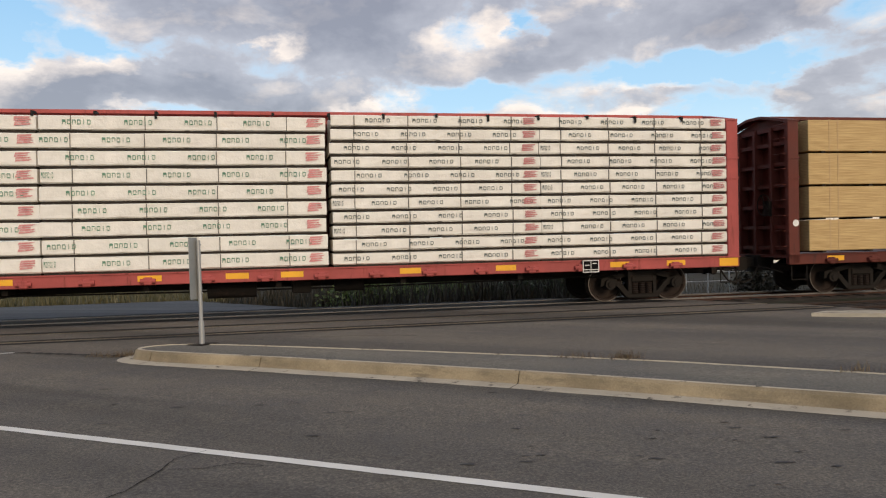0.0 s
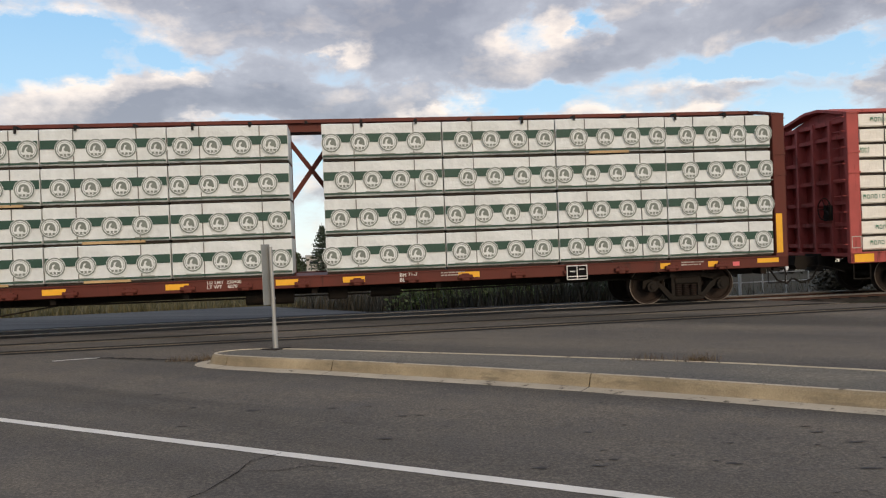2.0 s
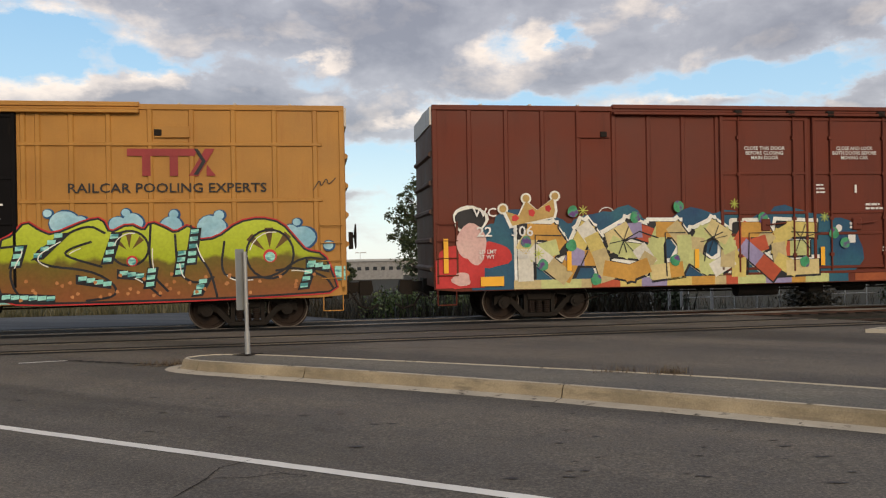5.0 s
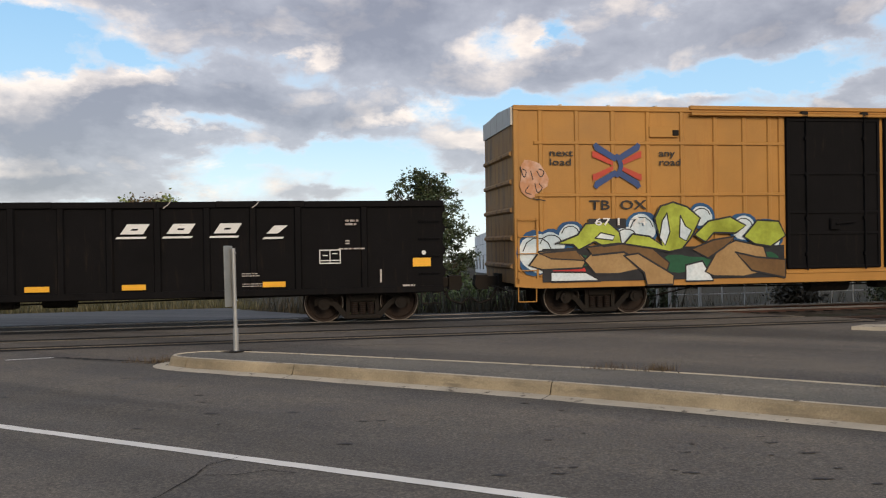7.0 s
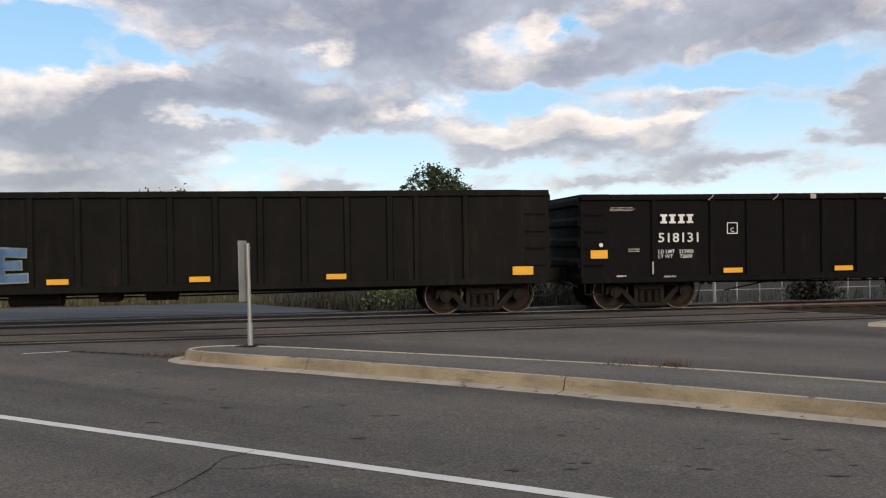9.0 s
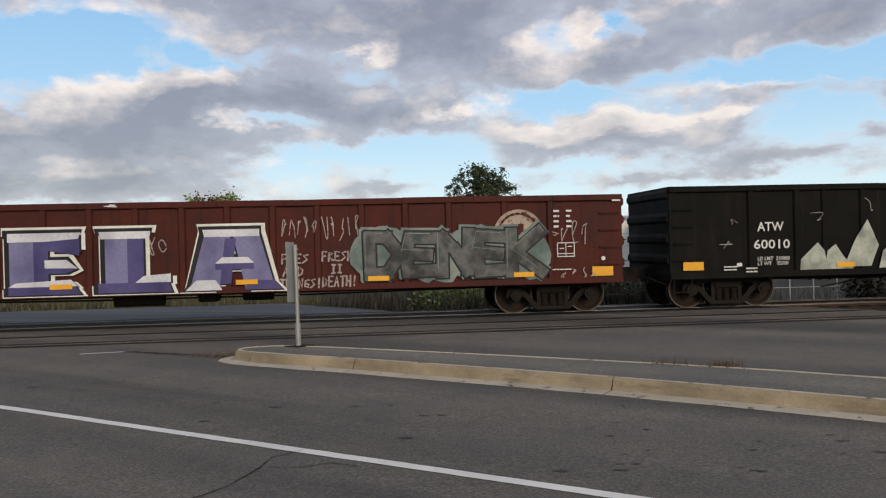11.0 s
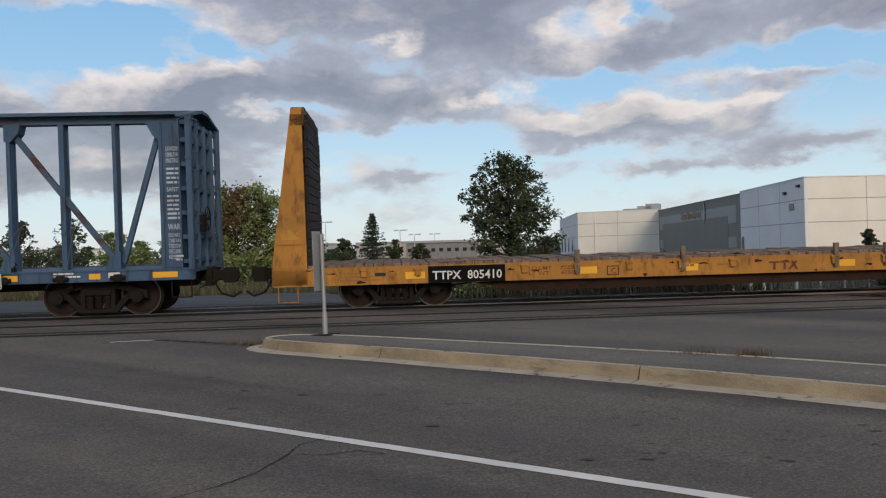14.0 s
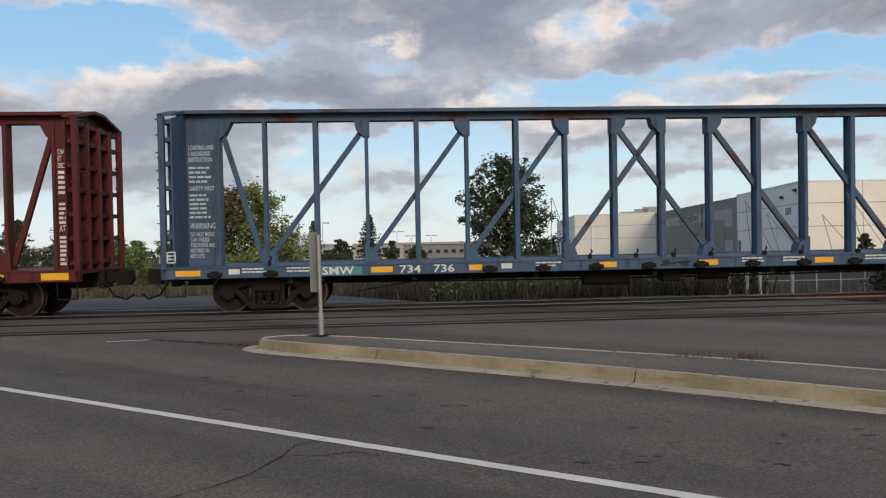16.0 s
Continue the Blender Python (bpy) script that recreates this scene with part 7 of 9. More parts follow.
def slab(car, x, w, bits):
    z0, z1 = 0.80, 2.16
    P = lambda q: [(x + a * w, z0 + b * (z1 - z0)) for a, b in q]
    grow = lambda q, d: [(a + (d if a > x + w / 2 else -d), b + (d if b > (z0 + z1) / 2 else -d * 0.4)) for a, b in q]
    made("slab_outline", cream_line, car, lambda bm: [flat(bm, grow(P(q), 0.13), Y - 0.001 - 0.0005 * k) for k, (q, _) in enumerate(bits)])
    made("slab_side", ink_line, car, lambda bm: [flat(bm, [(a - 0.03, b) for a, b in grow(P(q), 0.075)], Y - 0.006 - 0.0005 * k) for k, (q, _) in enumerate(bits)])
    for m, nm in ((lilac, "slab_face"), (violet, "slab_shade"), (pale_face, "slab_light")):
        if any(c == nm for _, c in bits):
            made(nm, m, car, lambda bm: [flat(bm, P(q), Y - 0.012 - 0.0008 * k) for k, (q, c) in enumerate(bits) if c == nm])


SLAB_E = [([(0.02, 0.0), (0.55, 0.0), (0.55, 1.0), (0.02, 1.0)], "slab_face"), ([(0.35, 0.12), (0.55, 0.12), (0.55, 0.9), (0.35, 0.9)], "slab_shade"), ([(0.0, 0.86), (0.95, 0.86), (1.0, 1.0), (0.0, 1.0)], "slab_light"), ([(0.5, 0.72), (0.98, 0.62), (0.98, 0.9), (0.5, 0.86)], "slab_shade"), ([(0.5, 0.42), (0.95, 0.42), (0.8, 0.56), (0.5, 0.56)], "slab_light"), ([(0.5, 0.34), (0.8, 0.34), (0.95, 0.42), (0.5, 0.43)], "slab_shade"), ([(0.0, 0.0), (1.0, 0.0), (0.92, 0.13), (0.0, 0.13)], "slab_shade"), ([(0.0, 0.13), (0.95, 0.13), (0.85, 0.24), (0.1, 0.2)], "slab_light")]
SLAB_L = [([(0.1, 0.0), (0.6, 0.0), (0.6, 1.0), (0.1, 1.0)], "slab_face"), ([(0.4, 0.15), (0.62, 0.15), (0.62, 0.95), (0.4, 0.95)], "slab_shade"), ([(0.05, 0.88), (0.7, 0.88), (0.72, 1.0), (0.02, 1.0)], "slab_light"), ([(0.0, 0.0), (1.0, 0.0), (0.95, 0.16), (0.0, 0.16)], "slab_shade"), ([(0.5, 0.16), (0.98, 0.16), (0.98, 0.3), (0.62, 0.27)], "slab_light")]
SLAB_A = [([(0.0, 0.0), (0.35, 0.0), (0.5, 1.0), (0.2, 1.0)], "slab_face"), ([(0.5, 1.0), (0.8, 1.0), (1.0, 0.0), (0.65, 0.0)], "slab_face"), ([(0.35, 0.1), (0.48, 0.1), (0.55, 0.85), (0.42, 0.85)], "slab_shade"), ([(0.18, 0.88), (0.82, 0.88), (0.82, 1.0), (0.16, 1.0)], "slab_light"), ([(0.3, 0.44), (0.75, 0.44), (0.68, 0.54), (0.38, 0.54)], "slab_light"), ([(0.3, 0.34), (0.75, 0.34), (0.75, 0.44), (0.3, 0.44)], "slab_shade"), ([(-0.05, 0.0), (0.38, 0.0), (0.3, 0.17), (0.08, 0.17)], "slab_light"), ([(0.64, 0.0), (1.08, 0.0), (0.98, 0.15), (0.68, 0.15)], "slab_shade")]
for x, w, bits in ((-5.55, 1.5, SLAB_E), (-3.62, 1.55, SLAB_E), (-1.72, 1.6, SLAB_L), (0.25, 1.9, SLAB_A)):
    slab(gon_h, x, w, bits)
made("round_emblem", tag_worn, gon_h, lambda bm: blob(bm, 7.72, 1.92, 0.58, 0.56, Y, rnd, 0.0, 32))
made("emblem_ring", gondola_brown, gon_h, lambda bm: [ribbon(bm, [(7.72 + 0.47 * math.cos(a), 1.92 + 0.46 * math.sin(a)) for a in [0.1 + 2 * math.pi * (i + q) / 22 for q in (0, 0.55)]], 0.06, Y - 0.002) for i in range(22)] + [blob(bm, 7.72, 1.95, 0.16, 0.2, Y - 0.002, rnd, 0.2, 7)])
made("grey_cloud", grey_teal, gon_h, lambda bm: [blob(bm, 4.25 + 0.42 * k, 1.5 + 0.1 * math.sin(k * 1.3), 0.42, 0.56 + 0.05 * math.sin(k * 2.1), Y - 0.004 - 0.0004 * k, rnd, 0.07) for k in range(10)])
sd = angular("denek", 4.2, 1.04, 4.1, 0.9, 9)
graffiti_layer(gon_h, "graffiti_edge", [[(px - 0.03, pz + 0.03) for px, pz in q] for q in sd], 0.40, Y - 0.0085, grey_teal)
graffiti_layer(gon_h, "graffiti_rim", sd, 0.35, Y - 0.012, ink_line)
graffiti_layer(gon_h, "graffiti_fill", sd, 0.27, Y - 0.022, silver_grey)
made("graffiti_highlight", grey_teal, gon_h, lambda bm: [ribbon(bm, [(px - 0.1, pz + 0.1) for px, pz in q[:3]], 0.02, Y - 0.036) for q in sd])
framed_mark(gon_h, 8.62, 1.35, 0.42, 0.34, Y, white_ink)
made("stencil_lines", white_ink, gon_h, lambda bm: (bars(bm, 8.55, 2.4, 0.15, 4, 0.12, 0.05, Y, rnd), bars(bm, 8.85, 2.4, 0.15, 4, 0.12, 0.05, Y, rnd), bars(bm, 8.5, 1.05, 0.55, 1, 0.05, 0.025, Y, rnd), box(bm, (-6.95 - 0.5, Y, 0.88), (-6.95 - 0.2, Y + 0.001, 0.98)), box(bm, (-8.62, Y, 0.95), (-8.58, Y + 0.001, 1.5)), bars(bm, -9.3, 0.85, 0.25, 1, 0.05, 0.03, Y, rnd), bars(bm, -8.2, 0.85, 0.25, 1, 0.05, 0.03, Y, rnd), blob(bm, -9.75, 1.3, 0.05, 0.05, Y, rnd, 0), blob(bm, 9.72, 1.3, 0.05, 0.05, Y, rnd, 0)))
made("worn_top_corner", white_ink, gon_h, lambda bm: [box(bm, (9.95, SIDE - 0.013, 2.63), (10.15, SIDE - 0.011, 2.67)), blob(bm, -1.4, 2.73, 0.12, 0.03, SIDE - 0.013, rnd, 0.3)])
for x in (-5.39, -2.5, 1.51, 4.46, 7.82):
    reflector(gon_h, x, 0.97, 0.48, 0.11, SIDE - 0.05)
for x in (-9.75, 9.7):
    reflector(gon_h, x, 1.0, 0.5, 0.22)
for s in (-1, 1):
    truck(gon_h, s * 8.59)

# ---- yellow bulkhead flat car ----
CAR_I = -155.45
faded_yellow = surface("faded_yellow_panel", (0.50, 0.25, 0.045), 0.6, dirt=(0.25, 0.12, 0.03), dirt_at=0.5)
belly_rust = surface("rusty_brown_girder", (0.040, 0.019, 0.011), 0.85, var=0.3, dirt=(0.02, 0.012, 0.008), dirt_at=0.5)
faded_stencil = surface("faded_dark_stencil", (0.14, 0.065, 0.022), 0.7, dirt=(0.35, 0.16, 0.035), dirt_at=0.55, dirt_scale=8)
rusty_yellow = surface("rusted_brown_yellow_paint", (0.15, 0.075, 0.025), 0.8, var=0.3, dirt=(0.05, 0.028, 0.016), dirt_at=0.48, streak=VERT, spread=0.2)
flat_car = rail_car("bulkhead_flat_car", CAR_I, "weathered yellow bulkhead flat car, empty, with wooden deck")
HF = 10.22
for side in (-1, 1):
    made("side_sill", flat_yellow, flat_car, lambda bm, side=side: (prism(bm, [(-HF, 0.98), (HF, 0.98), (HF, 0.60), (HF - 0.1, 0.59), (-HF + 0.1, 0.59), (-HF, 0.60)], min(side * HALF, side * (HALF - 0.07)), max(side * HALF, side * (HALF - 0.07))), box(bm, (-HF, side * (HALF - 0.02) - 0.03, 0.96), (HF, side * (HALF - 0.02) + 0.03, 1.0))))
made("fish_belly", belly_rust, flat_car, lambda bm: [prism(bm, [(-5.6, 0.56), (5.6, 0.56), (4.6, 0.34), (-4.6, 0.34)], y - 0.03, y + 0.03) for y in (-1.3, -0.35, 0.35, 1.3)])
rnd = random.Random(81)
k = -9.4
while k < 9.3:
    w = 0.19 + 0.02 * rnd.random()
    made("deck_plank", deck_wood, flat_car, lambda bm: box(bm, (k, -1.5 - 0.06 * rnd.random(), 0.99 + 0.01 * rnd.random()), (k + w, 1.5, 1.04 + 0.05 * rnd.random()), None, 0.006))
    k += w + 0.012
made("loose_boards", deck_wood, flat_car, lambda bm: [box(bm, (a, y, 1.075), (a + 0.9 + 0.5 * rnd.random(), y + 0.14, 1.105), pose(0, 0, 0, 0, 0, 1.5 * rnd.random())) for a, y in ((-6.5, -1.3), (-2.0, -0.9), (-0.3, -1.2), (1.2, -0.6), (3.2, -1.1), (6.2, -1.3), (7.4, -0.8))])
for x in [-8.15 + 1.232 * q for q in range(15) if q not in (2, 8)]:
    made("stake_pocket", flat_yellow, flat_car, lambda bm: (box(bm, (x - 0.07, SIDE - 0.06, 0.76), (x + 0.07, SIDE, 0.96), None, 0.015), box(bm, (x - 0.09, SIDE - 0.07, 0.9), (x + 0.09, SIDE, 0.96), None, 0.01)))
for x in (-3.22, -0.72, 2.97, 4.2, 6.64):
    made("wooden_stake", deck_wood, flat_car, lambda bm: box(bm, (x - 0.05, SIDE - 0.07, 0.7), (x + 0.055, SIDE + 0.02, 1.24 + 0.08 * rnd.random()), pose(0, 0, 0, 0, 0.0, 0)))
for sgn in (-1, 1):
    for y in (SIDE, HALF - 0.1):
        made("bulkhead_post", flat_yellow, flat_car, lambda bm: (prism(bm, [(sgn * (HF - 0.0), 0.62), (sgn * (HF - 0.02), 1.15), (sgn * (HF - 0.52), 4.63), (sgn * (HF - 0.76), 4.66), (sgn * (HF - 0.8), 0.62)], y, y + 0.1), box(bm, (min(sgn * (HF - 0.06), sgn * (HF - 0.72)), y - 0.03, 1.0), (max(sgn * (HF - 0.06), sgn * (HF - 0.72)), y + 0.12, 1.06)), box(bm, (min(sgn * (HF - 0.12), sgn * (HF - 0.72)), y - 0.03, 1.55), (max(sgn * (HF - 0.12), sgn * (HF - 0.72)), y + 0.12, 1.6))))
    for y in (-0.75, 0.0, 0.75):
        made("bulkhead_rib", rusty_yellow, flat_car, lambda bm: prism(bm, [(sgn * (HF - 0.1), 0.9), (sgn * (HF - 0.6), 4.3), (sgn * (HF - 0.76), 4.3), (sgn * (HF - 0.76), 0.9)], y - 0.04, y + 0.04))
    for z in (1.7, 2.6, 3.5):
        made("bulkhead_crossbar", rusty_yellow, flat_car, lambda bm: box(bm, (min(sgn * (HF - 0.76), sgn * (HF - 0.34 - 0.08 * z)), -1.45, z - 0.04), (max(sgn * (HF - 0.76), sgn * (HF - 0.34 - 0.08 * z)), 1.45, z + 0.04)))
    made("bulkhead_top", rusty_yellow, flat_car, lambda bm: prism_yz(bm, min(sgn * (HF - 0.5), sgn * (HF - 0.8)), max(sgn * (HF - 0.5), sgn * (HF - 0.8)), [(-HALF, 4.25), (HALF, 4.25), (HALF, 4.48), (1.3, 4.70), (-1.3, 4.70), (-HALF, 4.5)]))
    for q in range(17):
        made("bulkhead_plank", bulk_wood, flat_car, lambda bm: box(bm, (min(sgn * (HF - 0.80), sgn * (HF - 0.88)), -1.5 + 0.12 * max(0, q - 14), 1.06 + q * 0.205), (max(sgn * (HF - 0.80), sgn * (HF - 0.88 - 0.015 * rnd.random())), 1.5 - 0.12 * max(0, q - 14), 1.255 + q * 0.205), None, 0.008))
    coupler(flat_car, HF, sgn)
    step_iron(flat_car, sgn * (HF - 0.35), sgn, flat_yellow, 0.6)
    made("faded_panel", faded_yellow, flat_car, lambda bm: box(bm, (sgn * (HF - 0.42) - 0.2, SIDE - 0.006, 1.66), (sgn * (HF - 0.42) + 0.2, SIDE - 0.002, 1.9)))
    truck(flat_car, sgn * 7.4)
brake_wheel(flat_car, HF - 0.05, -0.6, 1.5, 1)
made("number_panel", black_paint, flat_car, lambda bm: box(bm, (-6.68, SIDE - 0.012, 0.595), (-4.90, SIDE, 0.975)))
lettering("TTPX  805410", 0.19, -6.58, 0.67, white_ink, flat_car, SIDE - 0.018, width=1.6)
made("maker_mark", surface("dull_brown_mark_paint", (0.16, 0.05, 0.025), 0.7), flat_car, lambda bm: [flat(bm, p, SIDE - 0.005) for p in ([(1.35, 0.86), (1.6, 0.86), (1.6, 0.82), (1.35, 0.82)], [(1.45, 0.82), (1.51, 0.82), (1.51, 0.66), (1.45, 0.66)], [(1.62, 0.86), (1.87, 0.86), (1.85, 0.82), (1.62, 0.82)], [(1.70, 0.82), (1.76, 0.82), (1.76, 0.66), (1.70, 0.66)], [(1.80, 0.66), (1.87, 0.66), (2.06, 0.86), (1.99, 0.86)], [(1.88, 0.86), (1.95, 0.86), (2.06, 0.66), (1.99, 0.66)])])
lettering("LD LMT    252500\nLT WT      87500", 0.085, -4.35, 0.82, faded_stencil, flat_car, SIDE - 0.004, width=1.2)
lettering("C", 0.11, -2.42, 0.70, black_ink, flat_car, SIDE - 0.004)
framed_mark(flat_car, -2.52, 0.65, 0.28, 0.22, SIDE - 0.004, black_ink, False)
lettering("RSH 72", 0.11, 5.25, 0.63, black_ink, flat_car, SIDE - 0.004, width=0.5)
made("stencil_plate", black_paint, flat_car, lambda bm: box(bm, (4.5, SIDE - 0.006, 0.62), (5.0, SIDE - 0.001, 0.92)))
framed_mark(flat_car, 4.5, 0.62, 0.5, 0.3, SIDE - 0.008, white_ink)
made("stencil_lines", surface("faded_brown_stencil", (0.30, 0.14, 0.04), 0.7), flat_car, lambda bm: (bars(bm, 7.5, 0.84, 1.1, 3, 0.08, 0.035, SIDE - 0.004, rnd), bars(bm, -8.7, 0.84, 1.0, 3, 0.08, 0.035, SIDE - 0.004, rnd), bars(bm, -0.9, 0.8, 0.6, 1, 0.08, 0.05, SIDE - 0.004, rnd), bars(bm, 0.1, 0.8, 0.6, 1, 0.08, 0.05, SIDE - 0.004, rnd)))
for x in (-3.2, 1.0 - 1.8, 3.0, 6.0, -7.2):
    made("yellow_strip", orange_tape, flat_car, lambda bm: box(bm, (x, SIDE - 0.004, 0.70), (x + 0.45, SIDE - 0.001, 0.86)))
made("chipped_patch", belly_rust, flat_car, lambda bm: [blob(bm, x, 0.62 + 0.34 * rnd.random(), 0.03 + 0.09 * rnd.random(), 0.012 + 0.025 * rnd.random(), SIDE - 0.003, rnd, 0.35, 9) for x in [-9.9 + 0.33 * q + 0.2 * rnd.random() for q in range(60) if q % 2]])
made("sill_slot", black_ink, flat_car, lambda bm: [box(bm, (x, SIDE - 0.004, 0.78), (x + 0.25, SIDE - 0.001, 0.86)) for x in (6.05, 7.0 - 0.9 + 0.9, -7.9)])
underframe(flat_car, HF, 0.9, 0.4)
# ---- ground, road, tracks ----
def world_at(u, n, z=0.0):
    p = US * u + NS * n
    return Vector((p.x, p.y, z))


STATIONS = [(-3000, 0.0), (-60, 0.0), (3, 0.0), (15, 0.17), (21.6, 0.17), (24.0, 0.02), (27, -0.35), (60, -0.9), (3000, -0.9)]


def ground_z(n):
    for (a, za), (b, zb) in zip(STATIONS, STATIONS[1:]):
        if a <= n <= b:
            return za + (zb - za) * (n - a) / (b - a)
    return 0.0


def sheet(name, material, spans, lift, label="", drop=0.0):
    """A sheet over the ground: spans of n, each with its two ends in u, cut at every bend of the ground."""
    bm = bmesh.new()
    for (n0, a0, b0), (n1, a1, b1) in zip(spans, spans[1:]):
        cuts = sorted({n0, n1, *[s for s, _ in STATIONS if n0 < s < n1]})
        for p, q in zip(cuts, cuts[1:]):
            f = [(p - n0) / (n1 - n0), (q - n0) / (n1 - n0)]
            row = [(a0 + (a1 - a0) * k, b0 + (b1 - b0) * k) for k in f]
            quad = [world_at(row[0][0], p, ground_z(p) + lift), world_at(row[0][1], p, ground_z(p) + lift), world_at(row[1][1], q, ground_z(q) + lift), world_at(row[1][0], q, ground_z(q) + lift)]
            bm.faces.new([bm.verts.new(v) for v in quad])
            if drop:
                low = [bm.verts.new(v - Vector((0, 0, drop))) for v in quad]
                top = [bm.verts.new(v) for v in quad]
                for i in range(4):
                    bm.faces.new((top[i], top[(i + 1) % 4], low[(i + 1) % 4], low[i]))
    me = bpy.data.meshes.new(name)
    bm.to_mesh(me)
    bm.free()
    me.materials.append(material)
    return tagged(new(name, me), label, kind="structure")


def asphalt(name, base, tint):
    """Worn asphalt: stones, tyre-polished lanes along the road, stains and fine cracks."""
    m, nd, lk, bs = nodes_of(name)
    co = nd.new("ShaderNodeTexCoord").outputs["Object"]
    rot = nd.new("ShaderNodeMapping")
    rot.inputs["Rotation"].default_value = (0, 0, radians(28.5))
    lk.new(co, rot.inputs[0])
    lanes = noise_node(nd, lk, rot.outputs[0], 0.55, 4.0, 0.55, (0.06, 1.0, 1.0))
    blot = noise_node(nd, lk, co, 0.9, 6.0, 0.65)
    stone = noise_node(nd, lk, co, 42.0, 4.0, 0.8)
    fine = noise_node(nd, lk, co, 9.0, 6.0, 0.7)
    c = ramp_node(nd, lk, lanes.outputs[0], [(0.35, tuple(b * 0.66 for b in base)), (0.5, base), (0.66, tint)]).outputs[0]
    c = mix_node(nd, lk, 1.0, c, ramp_node(nd, lk, blot.outputs[0], [(0.3, (0.78, 0.78, 0.8)), (0.62, (1.1, 1.08, 1.03))]).outputs[0], "MULTIPLY")
    c = mix_node(nd, lk, 1.0, c, ramp_node(nd, lk, stone.outputs[0], [(0.34, (0.55, 0.55, 0.55)), (0.52, (1, 1, 1)), (0.70, (1.9, 1.85, 1.75))]).outputs[0], "MULTIPLY")
    c = mix_node(nd, lk, 1.0, c, ramp_node(nd, lk, fine.outputs[0], [(0.30, (0.8, 0.8, 0.8)), (0.5, (1, 1, 1))]).outputs[0], "MULTIPLY")
    lk.new(c, bs.inputs["Base Color"])
    lk.new(ramp_node(nd, lk, blot.outputs[0], [(0.3, (0.7, 0.7, 0.7)), (0.7, (0.9, 0.9, 0.9))]).outputs[0], bs.inputs["Roughness"])
    bs.inputs["Specular IOR Level"].default_value = 0.2
    b = nd.new("ShaderNodeBump")
    b.inputs["Strength"].default_value, b.inputs["Distance"].default_value = 0.6, 0.008
    lk.new(stone.outputs[0], b.inputs["Height"])
    lk.new(b.outputs[0], bs.inputs["Normal"])
    return m


road_asphalt = asphalt("worn_asphalt", (0.130, 0.117, 0.103), (0.178, 0.154, 0.126))
cross_asphalt = asphalt("crossing_asphalt", (0.122, 0.107, 0.092), (0.165, 0.142, 0.117))
far_asphalt = asphalt("far_road_asphalt", (0.066, 0.071, 0.08), (0.09, 0.093, 0.10))
dirt = surface("dry_dirt_and_grass", (0.034, 0.028, 0.017), 0.95, var=0.4, scale=0.25, grain=6, bump=0.6, dirt=(0.028, 0.030, 0.013), dirt_at=0.5, dirt_scale=0.6)
ballast_mat = surface("brown_track_ballast", (0.052, 0.042, 0.033), 0.95, var=0.45, scale=3, grain=22, bump=1.0, dirt=(0.03, 0.023, 0.018), dirt_at=0.52, dirt_scale=4)
rail_steel = surface("rail_head_steel", (0.17, 0.15, 0.135), 0.4, 0.7, 0.2)
rail_bright = rail_steel
rail_rust_head = surface("dull_rusty_rail_head", (0.045, 0.03, 0.024), 0.7, 0.3, 0.2)
rail_rust = surface("rusty_rail_web", (0.07, 0.035, 0.025), 0.8, 0.2, 0.3)
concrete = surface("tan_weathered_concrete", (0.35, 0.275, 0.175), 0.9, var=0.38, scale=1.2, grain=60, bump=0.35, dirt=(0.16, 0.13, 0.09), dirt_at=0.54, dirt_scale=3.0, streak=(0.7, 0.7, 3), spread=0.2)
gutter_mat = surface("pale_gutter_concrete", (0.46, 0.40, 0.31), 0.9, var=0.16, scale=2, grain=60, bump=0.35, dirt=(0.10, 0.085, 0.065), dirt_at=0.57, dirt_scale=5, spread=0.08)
# near-black colour stands in for the train's shade between the main rails
train_shade_panel = surface("black_panel_train_shade", (0.016, 0.014, 0.013), 0.85, var=0.4, scale=1.2, bump=0.4, dirt=(0.034, 0.028, 0.023), dirt_at=0.55, streak=(0.3, 1, 1))
island_fill = asphalt("island_asphalt", (0.145, 0.136, 0.118), (0.185, 0.168, 0.142))
white_line = surface("white_road_paint", (0.75, 0.72, 0.66), 0.7, var=0.1, grain=70, bump=0.25, dirt=(0.42, 0.39, 0.36), dirt_at=0.61, dirt_scale=5, spread=0.1)

# the sheet lies lower under the crossing, so that the flangeways are open
sheet("ground", dirt, [(-3000, -3000, 3000), (-60, -3000, 3000), (3000, -3000, 3000)], -0.13, "dry dirt ground with sparse grass")
NEAR_RAILS, MAIN_RAILS = (15.06, 16.60), (19.4, 20.9)


def right_end(n):
    """Where the paving ends to the east of the crossing, in a worn curve."""
    pts = ((13.0, 12.6), (13.6, 11.8), (15.0, 11.65), (16.0, 11.45), (16.8, 11.0), (17.7, 10.7), (19.0, 10.1), (20.7, 8.3), (24.4, 5.2))
    if n <= pts[0][0]:
        return 60
    for (a, ua), (b, ub) in zip(pts, pts[1:]):
        if n <= b:
            return ua + (ub - ua) * (n - a) / (b - a)
    return pts[-1][1]


